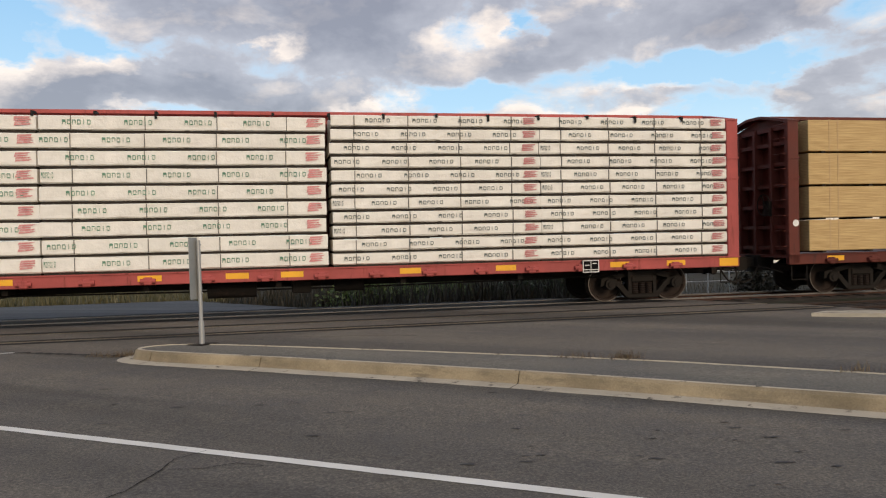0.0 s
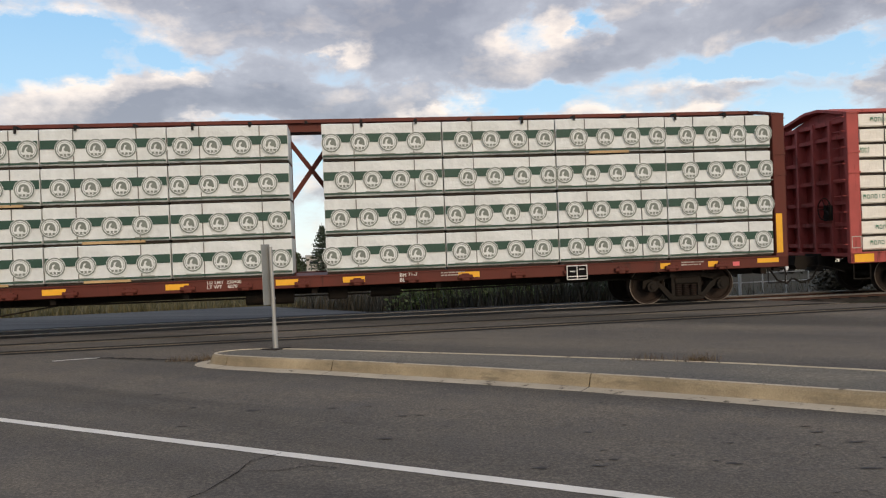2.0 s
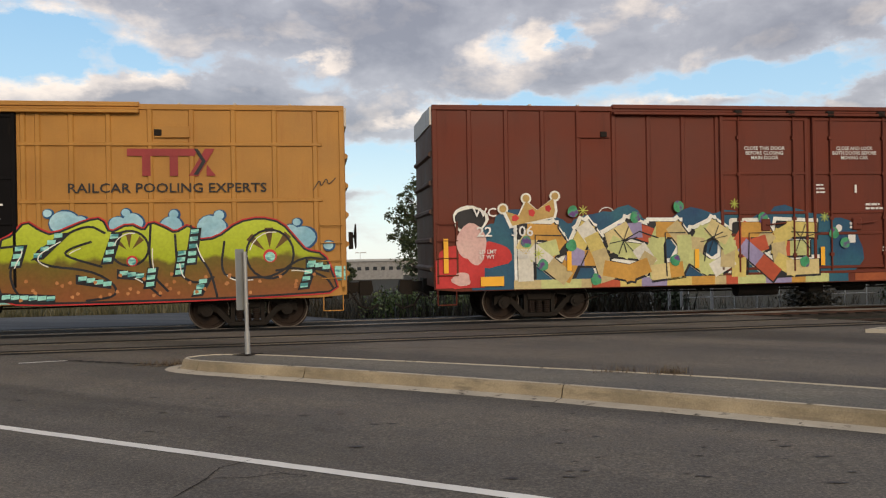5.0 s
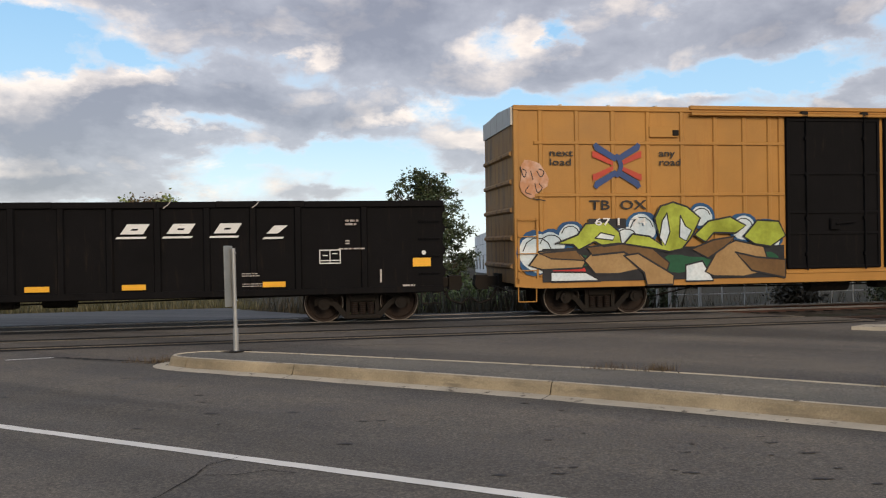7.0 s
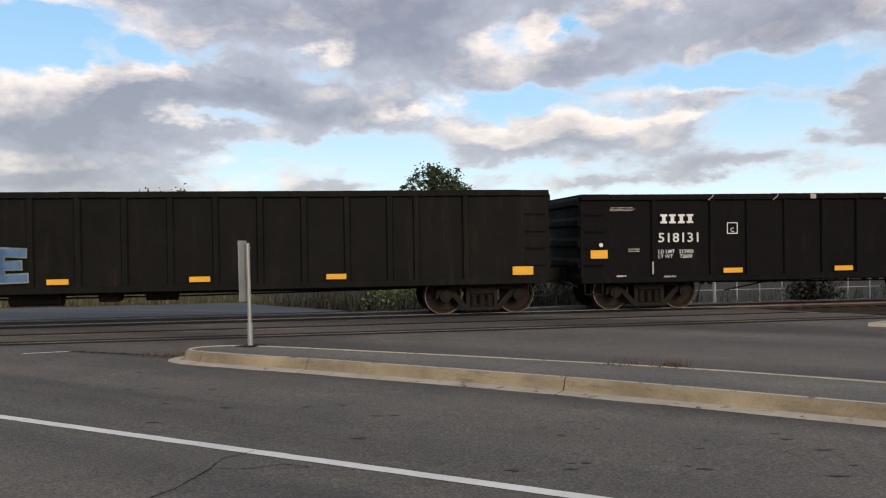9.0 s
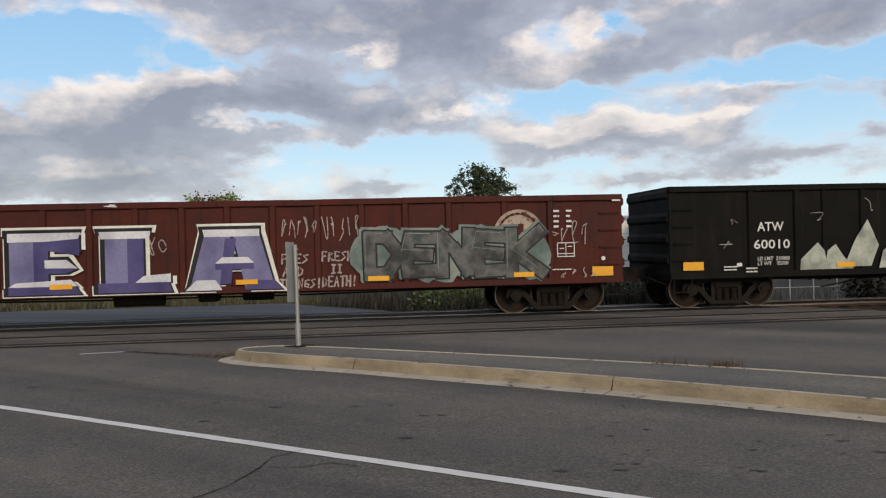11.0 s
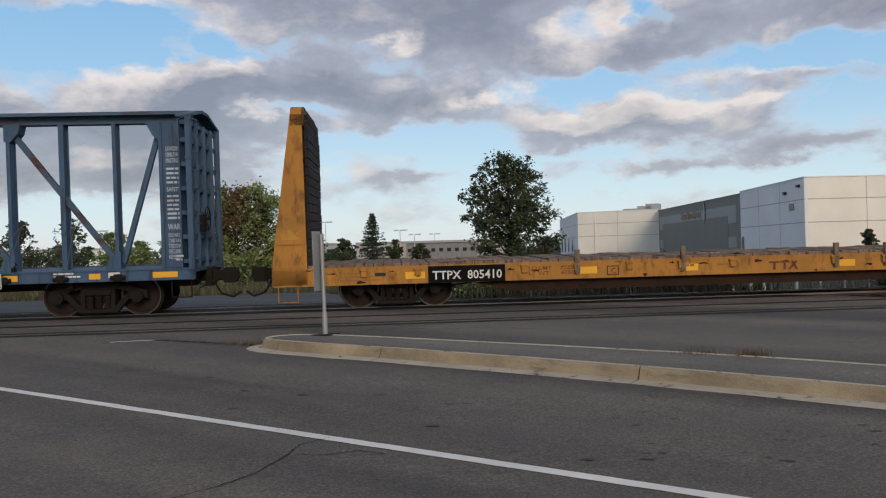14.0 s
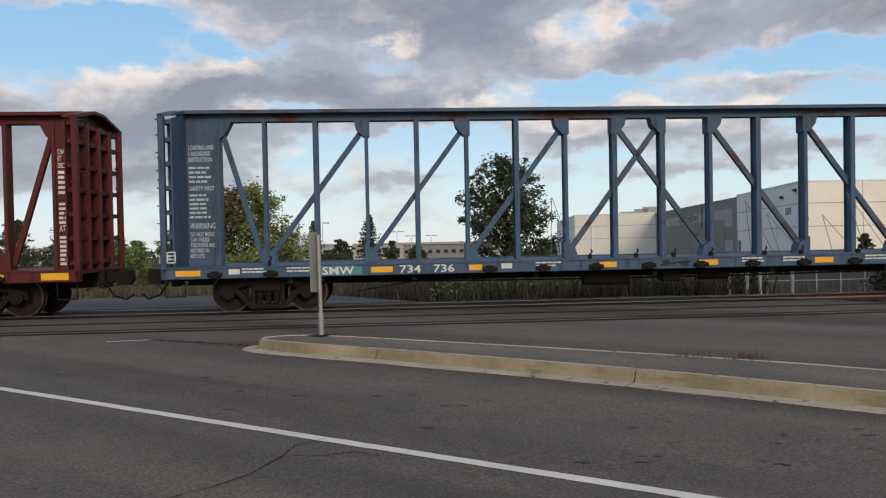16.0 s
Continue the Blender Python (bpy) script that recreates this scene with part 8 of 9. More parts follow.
sheet("road", road_asphalt, [(-60, -70, 60), (12.8, -70, 60), (13.1, -70, 12.5), (13.6, -70, 11.8), (14.93, -70, right_end(14.93))], 0.0, "worn grey asphalt with tyre-polished lanes", 0.12)
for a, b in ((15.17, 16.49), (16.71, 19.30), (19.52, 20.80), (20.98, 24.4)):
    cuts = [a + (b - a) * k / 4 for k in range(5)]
    under_train = a > 19.4 and b < 20.9
    sheet("crossing_panel", train_shade_panel if under_train else cross_asphalt, [(c, -70, right_end(c)) for c in cuts], 0.0, "black panel between the main rails, train shade painted in" if under_train else "brownish asphalt between the crossing rails", 0.12)
sheet("road_beyond", far_asphalt, [(24.4, -70, 5.0), (30, -90, 1.5), (36, -100, -0.9), (41, -110, -3.1), (45, -120, -4.2)], 0.004, "pale grey road going on beyond the tracks")
sheet("side_street", far_asphalt, [(45, -120, -50), (400, -620, -520)], 0.004, "pale grey street leading away beyond the tracks")


sheet("worn_apron", cross_asphalt, [(12.35, -2.3, -1.95), (13.5, -3.95, -0.9), (14.68, -4.6, 1.0)], 0.004, "brown dirt-stained asphalt beside the island")


def rails(name, ns, z):
    for n in ns:
        bm = bmesh.new()
        m = pose(*(world_at(0, n)), 0, 0, HEADING)
        box(bm, (-150, -0.036, z - 0.045), (150, 0.036, z), m, 0.006)
        ob = new(name, mesh_of(name, bm, rail_steel))
        tagged(ob, "long steel rail worn bright on its head", kind="structure")
        part("rail_web", (lambda b: (box(b, (-150, -0.012, z - 0.14), (150, 0.012, z - 0.045), m), box(b, (-150, -0.07, z - 0.16), (150, 0.07, z - 0.14), m), b)[2])(bmesh.new()), rail_rust, ob)


rubber_and_shade = surface("rubber_seal_and_train_shade", (0.009, 0.008, 0.008), 0.85, var=0.3, scale=1.0, dirt=(0.03, 0.025, 0.021), dirt_at=0.58, streak=(0.5, 1, 1))
# last two strips widen the main rails' seals with painted train shade
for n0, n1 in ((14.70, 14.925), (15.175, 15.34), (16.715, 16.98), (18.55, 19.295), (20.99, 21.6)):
    sheet("rail_seal_and_shade", rubber_and_shade, [(n0, -70, right_end(n0) - 0.3), (n1, -70, right_end(n1) - 0.3)], 0.005, "dark crossing-rail seal, widened by painted train shade at main rails")
rail_steel = rail_rust_head
rails("near_rail", NEAR_RAILS, 0.150)
rail_steel = rail_bright
rails("main_rail", MAIN_RAILS, RAIL)
# ballast shoulders east of the crossing
for n0, n1, nm in ((14.0, 17.6, "near_ballast"), (18.2, 22.2, "main_ballast")):
    bm = bmesh.new()
    prof = [(n0, -0.12), (n0 + 0.7, 0.09), (n1 - 0.7, 0.09), (n1, -0.12)]
    u0 = right_end(n0) - 0.2
    cols = [[bm.verts.new(world_at(u0 + 0.0 + k * 3.0 if k else right_end((n0 + n1) / 2) - 0.3, n, z + 0.02 * noise.noise(Vector((k, n, 0))))) for n, z in prof] for k in range(45)]
    for a, b in zip(cols, cols[1:]):
        for k in range(3):
            bm.faces.new((a[k], b[k], b[k + 1], a[k + 1]))
    tagged(new(nm, mesh_of(nm, bm, ballast_mat)), "brown crushed-stone ballast under the rails", kind="structure")
tie_wood = surface("grey_creosoted_tie", (0.04, 0.032, 0.026), 0.9, var=0.3, bump=0.5)
bm = bmesh.new()
box(bm, (-0.11, -1.25, -0.16), (0.11, 1.25, 0.02), None, 0.01)
tie_mesh = mesh_of("tie", bm, tie_wood)
for nm, nc in (("near_ballast", 15.76), ("main_ballast", 20.15)):
    host = bpy.data.objects[nm]
    for k in range(40):
        o = new("tie", tie_mesh)
        p = world_at(right_end(nc) + 0.4 + k * 0.52, nc, 0.085)
        o.matrix_world = pose(p.x, p.y, p.z, 0, 0, HEADING)
        o.parent = host

# white edge line, stub of an old line, cracks, oil stains
def strip(name, pts, w, material, lift, label, jag=0.0, cuts=1):
    rnd, bm = random.Random(len(pts)), bmesh.new()
    full = []
    for a, b in zip(pts, pts[1:]):
        full += [tuple(x + (y - x) * k / cuts for x, y in zip(a, b)) for k in range(cuts)]
    full.append(pts[-1])
    rows = []
    for i, (u, n) in enumerate(full):
        q = full[min(i + 1, len(full) - 1)]
        p = full[max(i - 1, 0)]
        d = Vector((q[0] - p[0], q[1] - p[1])).normalized()
        s = Vector((-d.y, d.x)) * w / 2 * (1 + jag * (rnd.random() - 0.5))
        o = Vector((rnd.random() - 0.5, rnd.random() - 0.5)) * jag * w
        rows.append([bm.verts.new(world_at(u + o.x + e * s.x, n + o.y + e * s.y, ground_z(n + e * s.y) + lift)) for e in (-1, 1)])
    for a, b in zip(rows, rows[1:]):
        bm.faces.new((a[0], b[0], b[1], a[1]))
    return tagged(new(name, mesh_of(name, bm, material)), label, kind="structure")


crack_mat = surface("dark_crack_filler", (0.022, 0.02, 0.018), 0.9)
oil = surface("dark_oil_stain", (0.04, 0.037, 0.036), 0.6, var=0.3)
strip("edge_line", [(-16, 18.03 - 0.0), (-9, 12.76), (-3.5, 8.62), (0.06, 5.94), (3.0, 3.73), (9, -0.8)][1:], 0.115, white_line, 0.005, "painted white lane line on the road", 0.06, 24)
strip("old_line", [(-4.6, 13.42), (-3.9, 13.54)], 0.07, white_line, 0.005, "short worn white line by the crossing", 0.2, 6)
strip("seam", [(-3.9, 13.54), (-3.2, 13.1), (-2.6, 12.75), (-2.1, 12.4)], 0.10, crack_mat, 0.005, "dark dirty seam in the asphalt", 0.9, 10)
strip("crack", [(-0.5, 6.45), (-0.75, 6.22), (-0.80, 5.95), (-0.96, 5.5), (-1.15, 5.25), (-1.36, 5.05), (-1.9, 4.7)], 0.011, crack_mat, 0.005, "branching crack in the asphalt", 0.9, 6)
strip("crack", [(-0.80, 5.95), (-0.5, 5.9), (-0.3, 5.98), (-0.1, 5.85)], 0.008, crack_mat, 0.0052, "branching crack in the asphalt", 0.9, 6)
strip("crack", [(0.2, 14.0), (0.9, 13.7), (1.4, 13.75), (2.3, 13.3)], 0.02, crack_mat, 0.005, "thin crack in the asphalt", 0.9, 6)
rnd = random.Random(91)
bm = bmesh.new()
for k in range(190):
    t = rnd.random()
    u, n = -6 + 13 * t + rnd.gauss(0, 0.4), 10.9 - 0.75 * (-6 + 13 * t + 3.0) - 0.75 + rnd.gauss(0, 0.75)
    r, long = 0.006 + 0.020 * rnd.random() ** 2.5, 1.4 + 2.2 * rnd.random()
    ph = rnd.random() * 6
    bm.faces.new([bm.verts.new(world_at(u + r * long * math.cos(a) * (1 + 0.4 * math.sin(3 * a + ph)), n - r * 0.5 * math.cos(a) + r * math.sin(a) * (1 + 0.3 * math.sin(2 * a + ph)), ground_z(n) + 0.0045)) for a in [2 * math.pi * i / 10 for i in range(10)]])
tagged(new("oil_stains", mesh_of("oil_stains", bm, oil)), "scattered dark oil and tar spots on asphalt", kind="stuff")

# ---- traffic island ----
near_edge = [(9.5, 1.6), (7.0, 4.0), (4.48, 6.39), (2.61, 8.15), (1.2, 9.3), (-0.15, 10.38), (-1.2, 11.15)]
nose = [(-1.85, 11.65), (-2.1, 12.05), (-1.95, 12.45), (-1.5, 12.62)]
far_edge = [(-0.95, 12.45), (0.17, 11.72), (2.2, 10.3), (4.12, 8.88), (5.35, 7.75), (8.0, 5.1), (11.0, 2.2)]
loop = soft_curve(near_edge + nose + far_edge, 2)


def inset(pts, d):
    out = []
    for i, p in enumerate(pts):
        a, b = pts[max(i - 1, 0)], pts[min(i + 1, len(pts) - 1)]
        t = Vector((b[0] - a[0], b[1] - a[1])).normalized()
        out.append((p[0] + t.y * d, p[1] - t.x * d))
    return out


def kerb_profile():
    return [(-0.13, 0.004), (0.075, 0.018), (0.090, 0.03), (0.115, 0.118), (0.145, 0.146), (0.19, 0.15), (0.2, 0.10)]


rings = [[(u, n, z) for u, n in inset(loop, -d * -1.0)] for d, z in kerb_profile()]
mid = Vector((2.0, 9.4))
if (Vector(rings[-2][10][:2]) - mid).length > (Vector(rings[0][10][:2]) - mid).length:
    rings = [[(u, n, z) for u, n in inset(loop, -d)] for d, z in kerb_profile()]
island = tagged(new("traffic_island"), "raised traffic island with tan concrete kerb and asphalt top", "traffic island")
# joints of the kerb, along its near edge and back along its far one
near_half = [i for i, q in enumerate(loop) if i < len(loop) * 0.5]
cut = sorted({min(near_half, key=lambda i: abs(loop[i][0] - u)) for u in (5.2, 2.35, -0.13, -1.72)} | {i for i in range(len(loop) // 2 + 4, len(loop) - 4, 9)})
marks = [0, *cut, len(loop) - 1]
joints = list(zip(marks, marks[1:]))
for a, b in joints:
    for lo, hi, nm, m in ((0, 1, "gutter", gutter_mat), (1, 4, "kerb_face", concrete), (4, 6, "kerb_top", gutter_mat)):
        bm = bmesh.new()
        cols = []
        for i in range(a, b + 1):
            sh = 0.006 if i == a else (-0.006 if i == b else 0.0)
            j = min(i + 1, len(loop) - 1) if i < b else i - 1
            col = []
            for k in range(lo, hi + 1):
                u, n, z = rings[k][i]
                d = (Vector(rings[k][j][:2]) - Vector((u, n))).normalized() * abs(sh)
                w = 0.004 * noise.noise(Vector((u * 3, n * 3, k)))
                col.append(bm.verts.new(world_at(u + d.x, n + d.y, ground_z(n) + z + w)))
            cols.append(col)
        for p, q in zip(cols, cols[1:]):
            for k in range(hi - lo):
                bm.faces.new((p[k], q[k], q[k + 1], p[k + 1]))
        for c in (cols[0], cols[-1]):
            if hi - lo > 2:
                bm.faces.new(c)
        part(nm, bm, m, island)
bm = bmesh.new()
top = [(u, n) for u, n, _ in rings[5]]
k, j = 0, len(top) - 1
vs = [bm.verts.new(world_at(u, n, ground_z(n) + 0.138)) for u, n in top]
while k + 1 < j:
    if j - 1 > k + 1:
        bm.faces.new((vs[k], vs[k + 1], vs[j - 1], vs[j]))
    else:
        bm.faces.new((vs[k], vs[k + 1], vs[j]))
    k, j = k + 1, j - 1
part("island_top", bm, island_fill, island, "speckled grey asphalt infill")

# sign on a post at the island's nose, seen from behind and edge-on
sign = tagged(new("road_sign"), "narrow grey-backed road sign on a galvanised post", "road sign")
base = world_at(-1.05, 12.3, ground_z(12.3) + 0.138)
sign.matrix_world = pose(base.x, base.y, base.z, 0, -1.2, -29)
zinc = surface("dull_galvanised_steel", (0.36, 0.355, 0.34), 0.55, 0.5, 0.15)
made("post", zinc, sign, lambda bm: (tube(bm, (0, 0, 0.3), (0, 0, 1.52), 0.03, 12), tube(bm, (0, 0, 0.0), (0, 0, 0.34), 0.042, 12)))
made("sign_plate", surface("dull_aluminium_sign_back", (0.30, 0.30, 0.285), 0.5, 0.5, 0.15), sign, lambda bm: box(bm, (-0.045, -0.155, 0.66), (-0.038, 0.02, 1.56), None, 0.003))
made("base_plate", dark_iron, sign, lambda bm: box(bm, (-0.16, -0.16, 0.0), (0.16, 0.16, 0.012), None, 0.004))
made("bolt", zinc, sign, lambda bm: [tube(bm, (-0.05, 0, z), (0.05, 0, z), 0.012, 6) for z in (0.75, 1.45)])

# ---- plants ----
def leaf_mat(name, dark, mid, light):
    m, nd, lk, bs = nodes_of(name)
    g = nd.new("ShaderNodeNewGeometry")
    lk.new(ramp_node(nd, lk, g.outputs["Random Per Island"], [(0.0, dark), (0.5, mid), (1.0, light)]).outputs[0], bs.inputs["Base Color"])
    bs.inputs["Roughness"].default_value = 0.6
    return m


green_leaf = leaf_mat("mid_green_leaves", (0.06, 0.10, 0.025), (0.12, 0.18, 0.045), (0.24, 0.27, 0.09))
dark_leaf = leaf_mat("dark_green_leaves", (0.022, 0.034, 0.013), (0.036, 0.054, 0.018), (0.07, 0.088, 0.035))
red_leaf = leaf_mat("bright_mixed_green_leaves", (0.075, 0.11, 0.028), (0.165, 0.215, 0.06), (0.31, 0.32, 0.125))
spruce_leaf = leaf_mat("blue_green_needles", (0.02, 0.034, 0.02), (0.036, 0.056, 0.034), (0.06, 0.08, 0.046))
weed_leaf = leaf_mat("dry_weeds", (0.016, 0.015, 0.008), (0.03, 0.026, 0.013), (0.062, 0.045, 0.023))
bark = surface("grey_brown_bark", (0.07, 0.05, 0.038), 0.9, var=0.3, scale=4, bump=0.8)


def leaf(bm, p, r, rnd):
    d = Vector((rnd.gauss(0, 1), rnd.gauss(0, 1), rnd.gauss(0, 0.6))).normalized()
    s = d.cross(Vector((rnd.gauss(0, 1), rnd.gauss(0, 1), rnd.gauss(0, 1)))).normalized() * r * 0.5
    d = d * r
    bm.faces.new([bm.verts.new(v) for v in (p - d, p + s, p + d, p - s)])


def far_spot(az, dist):
    return Vector((-math.sin(radians(az)) * dist, math.cos(radians(az)) * dist, -1.0))


def tree(az, dist, height, width, seed, leaves, count, label, low=0.18, stems=1, rusty=None):
    """Stems, limbs that reach an uneven outline, twigs with clusters of leaves; gaps stay open between them."""
    rnd = random.Random(seed)
    th = tagged(new("tree"), label, "tree", "trees beyond the tracks")
    th.location = far_spot(az, dist)
    clumps, ph = [], [rnd.random() * 6.283 for _ in range(3)]

    def wood(bm):
        roots = []
        for s in range(stems):
            b = Vector((rnd.gauss(0, 0.3), rnd.gauss(0, 0.3), 0)) if stems > 1 else Vector((0, 0, 0))
            top = Vector((b.x * 2.5 + rnd.gauss(0, 0.03) * height, b.y * 2.5, height * (0.86 if stems == 1 else 0.7)))
            tube(bm, b, top, 0.026 * height / stems ** 0.6, 8, 0.006 * height)
            roots.append((b, top))
        for k in range(int(26 + width * 7)):
            a, f = rnd.random() * 6.283, rnd.random() ** 0.85
            z = low + (1.0 - low) * f
            out = 0.5 * width * math.sqrt(max(0.02, 1.0 - ((f - 0.36) / 0.66) ** 2))
            out *= (0.80 + 0.13 * math.sin(3 * a + ph[0] + 4 * f) + 0.10 * math.sin(7 * f + ph[1] + a)) * (0.45 + 0.62 * rnd.random() ** 0.5)
            e = Vector((math.cos(a) * out, math.sin(a) * out, z * height))
            b, top = roots[k % stems]
            s0 = b.lerp(top, min(0.96, max(0.1, f * 0.95 - 0.18 * rnd.random())))
            tube(bm, s0, e, 0.007 * height, 5, 0.002 * height)
            for q in range(5):
                t = e + Vector((rnd.gauss(0, 0.06) * width, rnd.gauss(0, 0.06) * width, rnd.gauss(0.0, 0.045) * height))
                t.z = min(t.z, height)
                tube(bm, s0.lerp(e, 0.75), t, 0.003 * height, 4, 0.001 * height)
                clumps.append((t, width * (0.028 + 0.035 * rnd.random())))
            clumps.append((s0.lerp(e, 0.6), width * 0.06))
    made("trunk", bark, th, wood)

    def crown(rust):
        def fill(bm):
            r2 = random.Random(seed + 5)
            for k in range(count):
                c, r = clumps[r2.randrange(len(clumps))]
                q = c + Vector((r2.gauss(0, 0.6), r2.gauss(0, 0.6), r2.gauss(-0.15, 0.5))) * r
                inside = rusty is not None and abs(c.x - rusty * width) < width * (0.02 + 0.075 * c.z / height) and c.z > height * 0.3 and c.y < width * 0.22
                if q.z > height * low * 0.5 and inside == rust:
                    leaf(bm, q, 0.12 * (0.7 + 0.8 * r2.random()), r2)
        return fill
    made("crown", leaves, th, crown(False))
    if rusty is not None:
        made("rusty_leaves", rust_leaf, th, crown(True), "patch of leaves turned rusty brown")
    return th


def spruce(az, dist, height, width, seed):
    """Whorls of drooping branches with gaps between them and a bare leader."""
    rnd = random.Random(seed)
    th = tagged(new("spruce_tree"), "small dark green spruce tree with pointed top", "tree", "trees beyond the tracks")
    th.location = far_spot(az, dist)
    made("trunk", bark, th, lambda bm: tube(bm, (0, 0, 0), (0, 0, height), 0.016 * height, 7, 0.004))

    def crown(bm):
        z = height * 0.05
        while z < height * 0.93:
            f = z / height
            for k in range(8):
                a = 0.79 * k + rnd.random() * 0.6 + z * 2.0
                ln = width / 2 * (1 - f) ** 1.0 * (0.6 + 0.55 * rnd.random()) + 0.04
                lift = 0.05 - 0.45 * (1 - f)
                for i in range(26):
                    g = (i + 0.6) / 26
                    w = 0.22 * ln * (1 - 0.7 * g) + 0.02
                    q = Vector((math.cos(a) * ln * g, math.sin(a) * ln * g, z + ln * (lift * g + 0.22 * g * g)))
                    leaf(bm, q + Vector((rnd.gauss(0, w), rnd.gauss(0, w), rnd.gauss(0, 0.06))), 0.11 + 0.05 * rnd.random(), rnd)
            z += height * (0.034 + 0.016 * rnd.random())
    made("crown", spruce_leaf, th, crown)


rust_leaf = leaf_mat("rusty_leaves", (0.06, 0.042, 0.018), (0.12, 0.075, 0.032), (0.19, 0.14, 0.06))
tree(3.2, 66, 9.9, 7.6, 1, dark_leaf, 17000, "dark green tall deciduous tree with ragged outline", 0.10)
tree(21.7, 72, 8.2, 10.6, 2, red_leaf, 30000, "broad multi-stemmed tree turning rusty in the middle", 0.03, stems=4, rusty=0.03)
tree(25.6, 78, 5.2, 4.5, 3, green_leaf, 8000, "small bright green tree beside a broad one", 0.05)
for az, d, h, w, sd, lf in ((35.5, 92, 6.4, 3.6, 4, dark_leaf), (32.6, 92, 6.6, 3.8, 5, dark_leaf), (30.0, 88, 5.0, 4.2, 6, green_leaf), (38.2, 80, 5.0, 5.0, 7, green_leaf), (28.3, 95, 4.2, 3.6, 8, green_leaf), (14.8, 95, 4.0, 2.6, 9, dark_leaf), (11.4, 100, 3.8, 2.4, 10, dark_leaf), (9.5, 100, 3.2, 2.6, 11, dark_leaf), (43, 85, 6, 5, 12, green_leaf), (48, 80, 6, 5, 13, dark_leaf), (29.0, 80, 3.4, 6, 21, green_leaf), (33.5, 82, 3.6, 7, 22, dark_leaf), (37.0, 84, 3.4, 7, 23, green_leaf), (40.5, 84, 3.8, 7, 24, dark_leaf), (19.0, 84, 3.0, 5, 25, green_leaf), (15.5, 86, 2.4, 5, 26, dark_leaf), (-19.8, 90, 3.3, 1.6, 14, dark_leaf)):
    tree(az, d, h, w, sd, lf, 4200, "young green tree on the far side of the tracks", 0.08)
spruce(12.85, 88, 7.0, 5.4, 1)
spruce(16.7, 98, 6.9, 4.4, 2)
spruce(42, 98, 6.8, 4.6, 3)


def blades(name, spots, hmin, hmax, material, label, seed, w=0.02):
    rnd, bm = random.Random(seed), bmesh.new()
    for p in spots:
        h = hmin + (hmax - hmin) * rnd.random()
        a = rnd.random() * 6.283
        d = Vector((math.cos(a), math.sin(a), 0)) * w
        l = Vector((rnd.gauss(0, 0.25), rnd.gauss(0, 0.25), 1)) * h
        bm.faces.new([bm.verts.new(v) for v in (p - d, p + d, p + l)])
    return tagged(new(name, mesh_of(name, bm, material)), label, "weeds", kind="stuff")


rnd = random.Random(95)
spots = []
for k in range(34000):
    u, n = -9 + 60 * rnd.random() ** 1.3, 24.6 + 15 * rnd.random() ** 1.2
    if u > 5.2 - (n - 24.4) * 0.52 and (u < 11.0 or rnd.random() < 0.12):
        spots.append(world_at(u, n, ground_z(n) - 0.13 - (0.55 if u > 12.5 else 0.0)))
blades("tall_weeds", spots, 0.35, 1.45, weed_leaf, "tall dry brown-green weeds behind the tracks", 96, 0.03)
verge_leaf = leaf_mat("olive_verge_grass", (0.035, 0.035, 0.014), (0.065, 0.06, 0.022), (0.12, 0.10, 0.045))
spots = []
for _ in range(16000):
    n = 45.3 + 22 * rnd.random() ** 1.6
    spots.append(world_at(-60 + 58 * rnd.random() - (n - 45) * 0.3, n, ground_z(n) - 0.13))
blades("roadside_grass", spots, 0.15, 0.75, verge_leaf, "dry grass verge across the road", 97, 0.05)


def bush(u, n, h, w, seed, lf, count):
    r = random.Random(seed)
    p = world_at(u, n, ground_z(n) - 0.13)
    th = tagged(new("bush"), "dark tangled bush beside the railway", "bush", "bushes by the tracks")
    th.location = p
    made("stems", bark, th, lambda bm: [tube(bm, (0, 0, 0), (r.gauss(0, w * 0.25), r.gauss(0, w * 0.2), h * 0.8), 0.02, 5, 0.006) for _ in range(7)])
    made("foliage", lf, th, lambda bm: [leaf(bm, Vector((r.gauss(0, w * 0.26), r.gauss(0, w * 0.2), abs(r.gauss(0.5, 0.28)) * h)), 0.06 + 0.05 * r.random(), r) for _ in range(count)])


for k, (u, n, h, w) in enumerate(((8.8, 27.5, 1.2, 2.6), (11.0, 28.5, 1.1, 2.2), (5.8, 29, 1.2, 2.5), (13.9, 31, 0.8, 1.2), (19.8, 30.5, 1.0, 1.6), (3.4, 31, 1.1, 2.5), (24.5, 30.5, 1.3, 1.8), (29, 31, 1.4, 2.2))):
    bush(u, n, h, w, 200 + k, (dark_leaf, weed_leaf, green_leaf)[k % 3], 2600)
# tufts in the island's joints
tuft_leaf = leaf_mat("dry_reddish_tufts", (0.05, 0.032, 0.018), (0.10, 0.065, 0.035), (0.16, 0.12, 0.065))
for k, (u, n, m_) in enumerate(((3.98, 8.86, 190), (3.43, 9.17, 60), (3.62, 9.05, 50), (-2.2, 12.4, 120), (-2.05, 12.55, 90), (5.75, 7.2, 60), (-2.5, 12.55, 60))):
    r = random.Random(300 + k)
    blades("weed_tuft", [world_at(u + r.gauss(0, 0.11), n - 0.6 * r.gauss(0, 0.04), ground_z(n) + (0.13 if u > 0 else 0.0)) for _ in range(m_)], 0.03, 0.13, tuft_leaf, "small dry weed tuft at the kerb", 310 + k, 0.004)

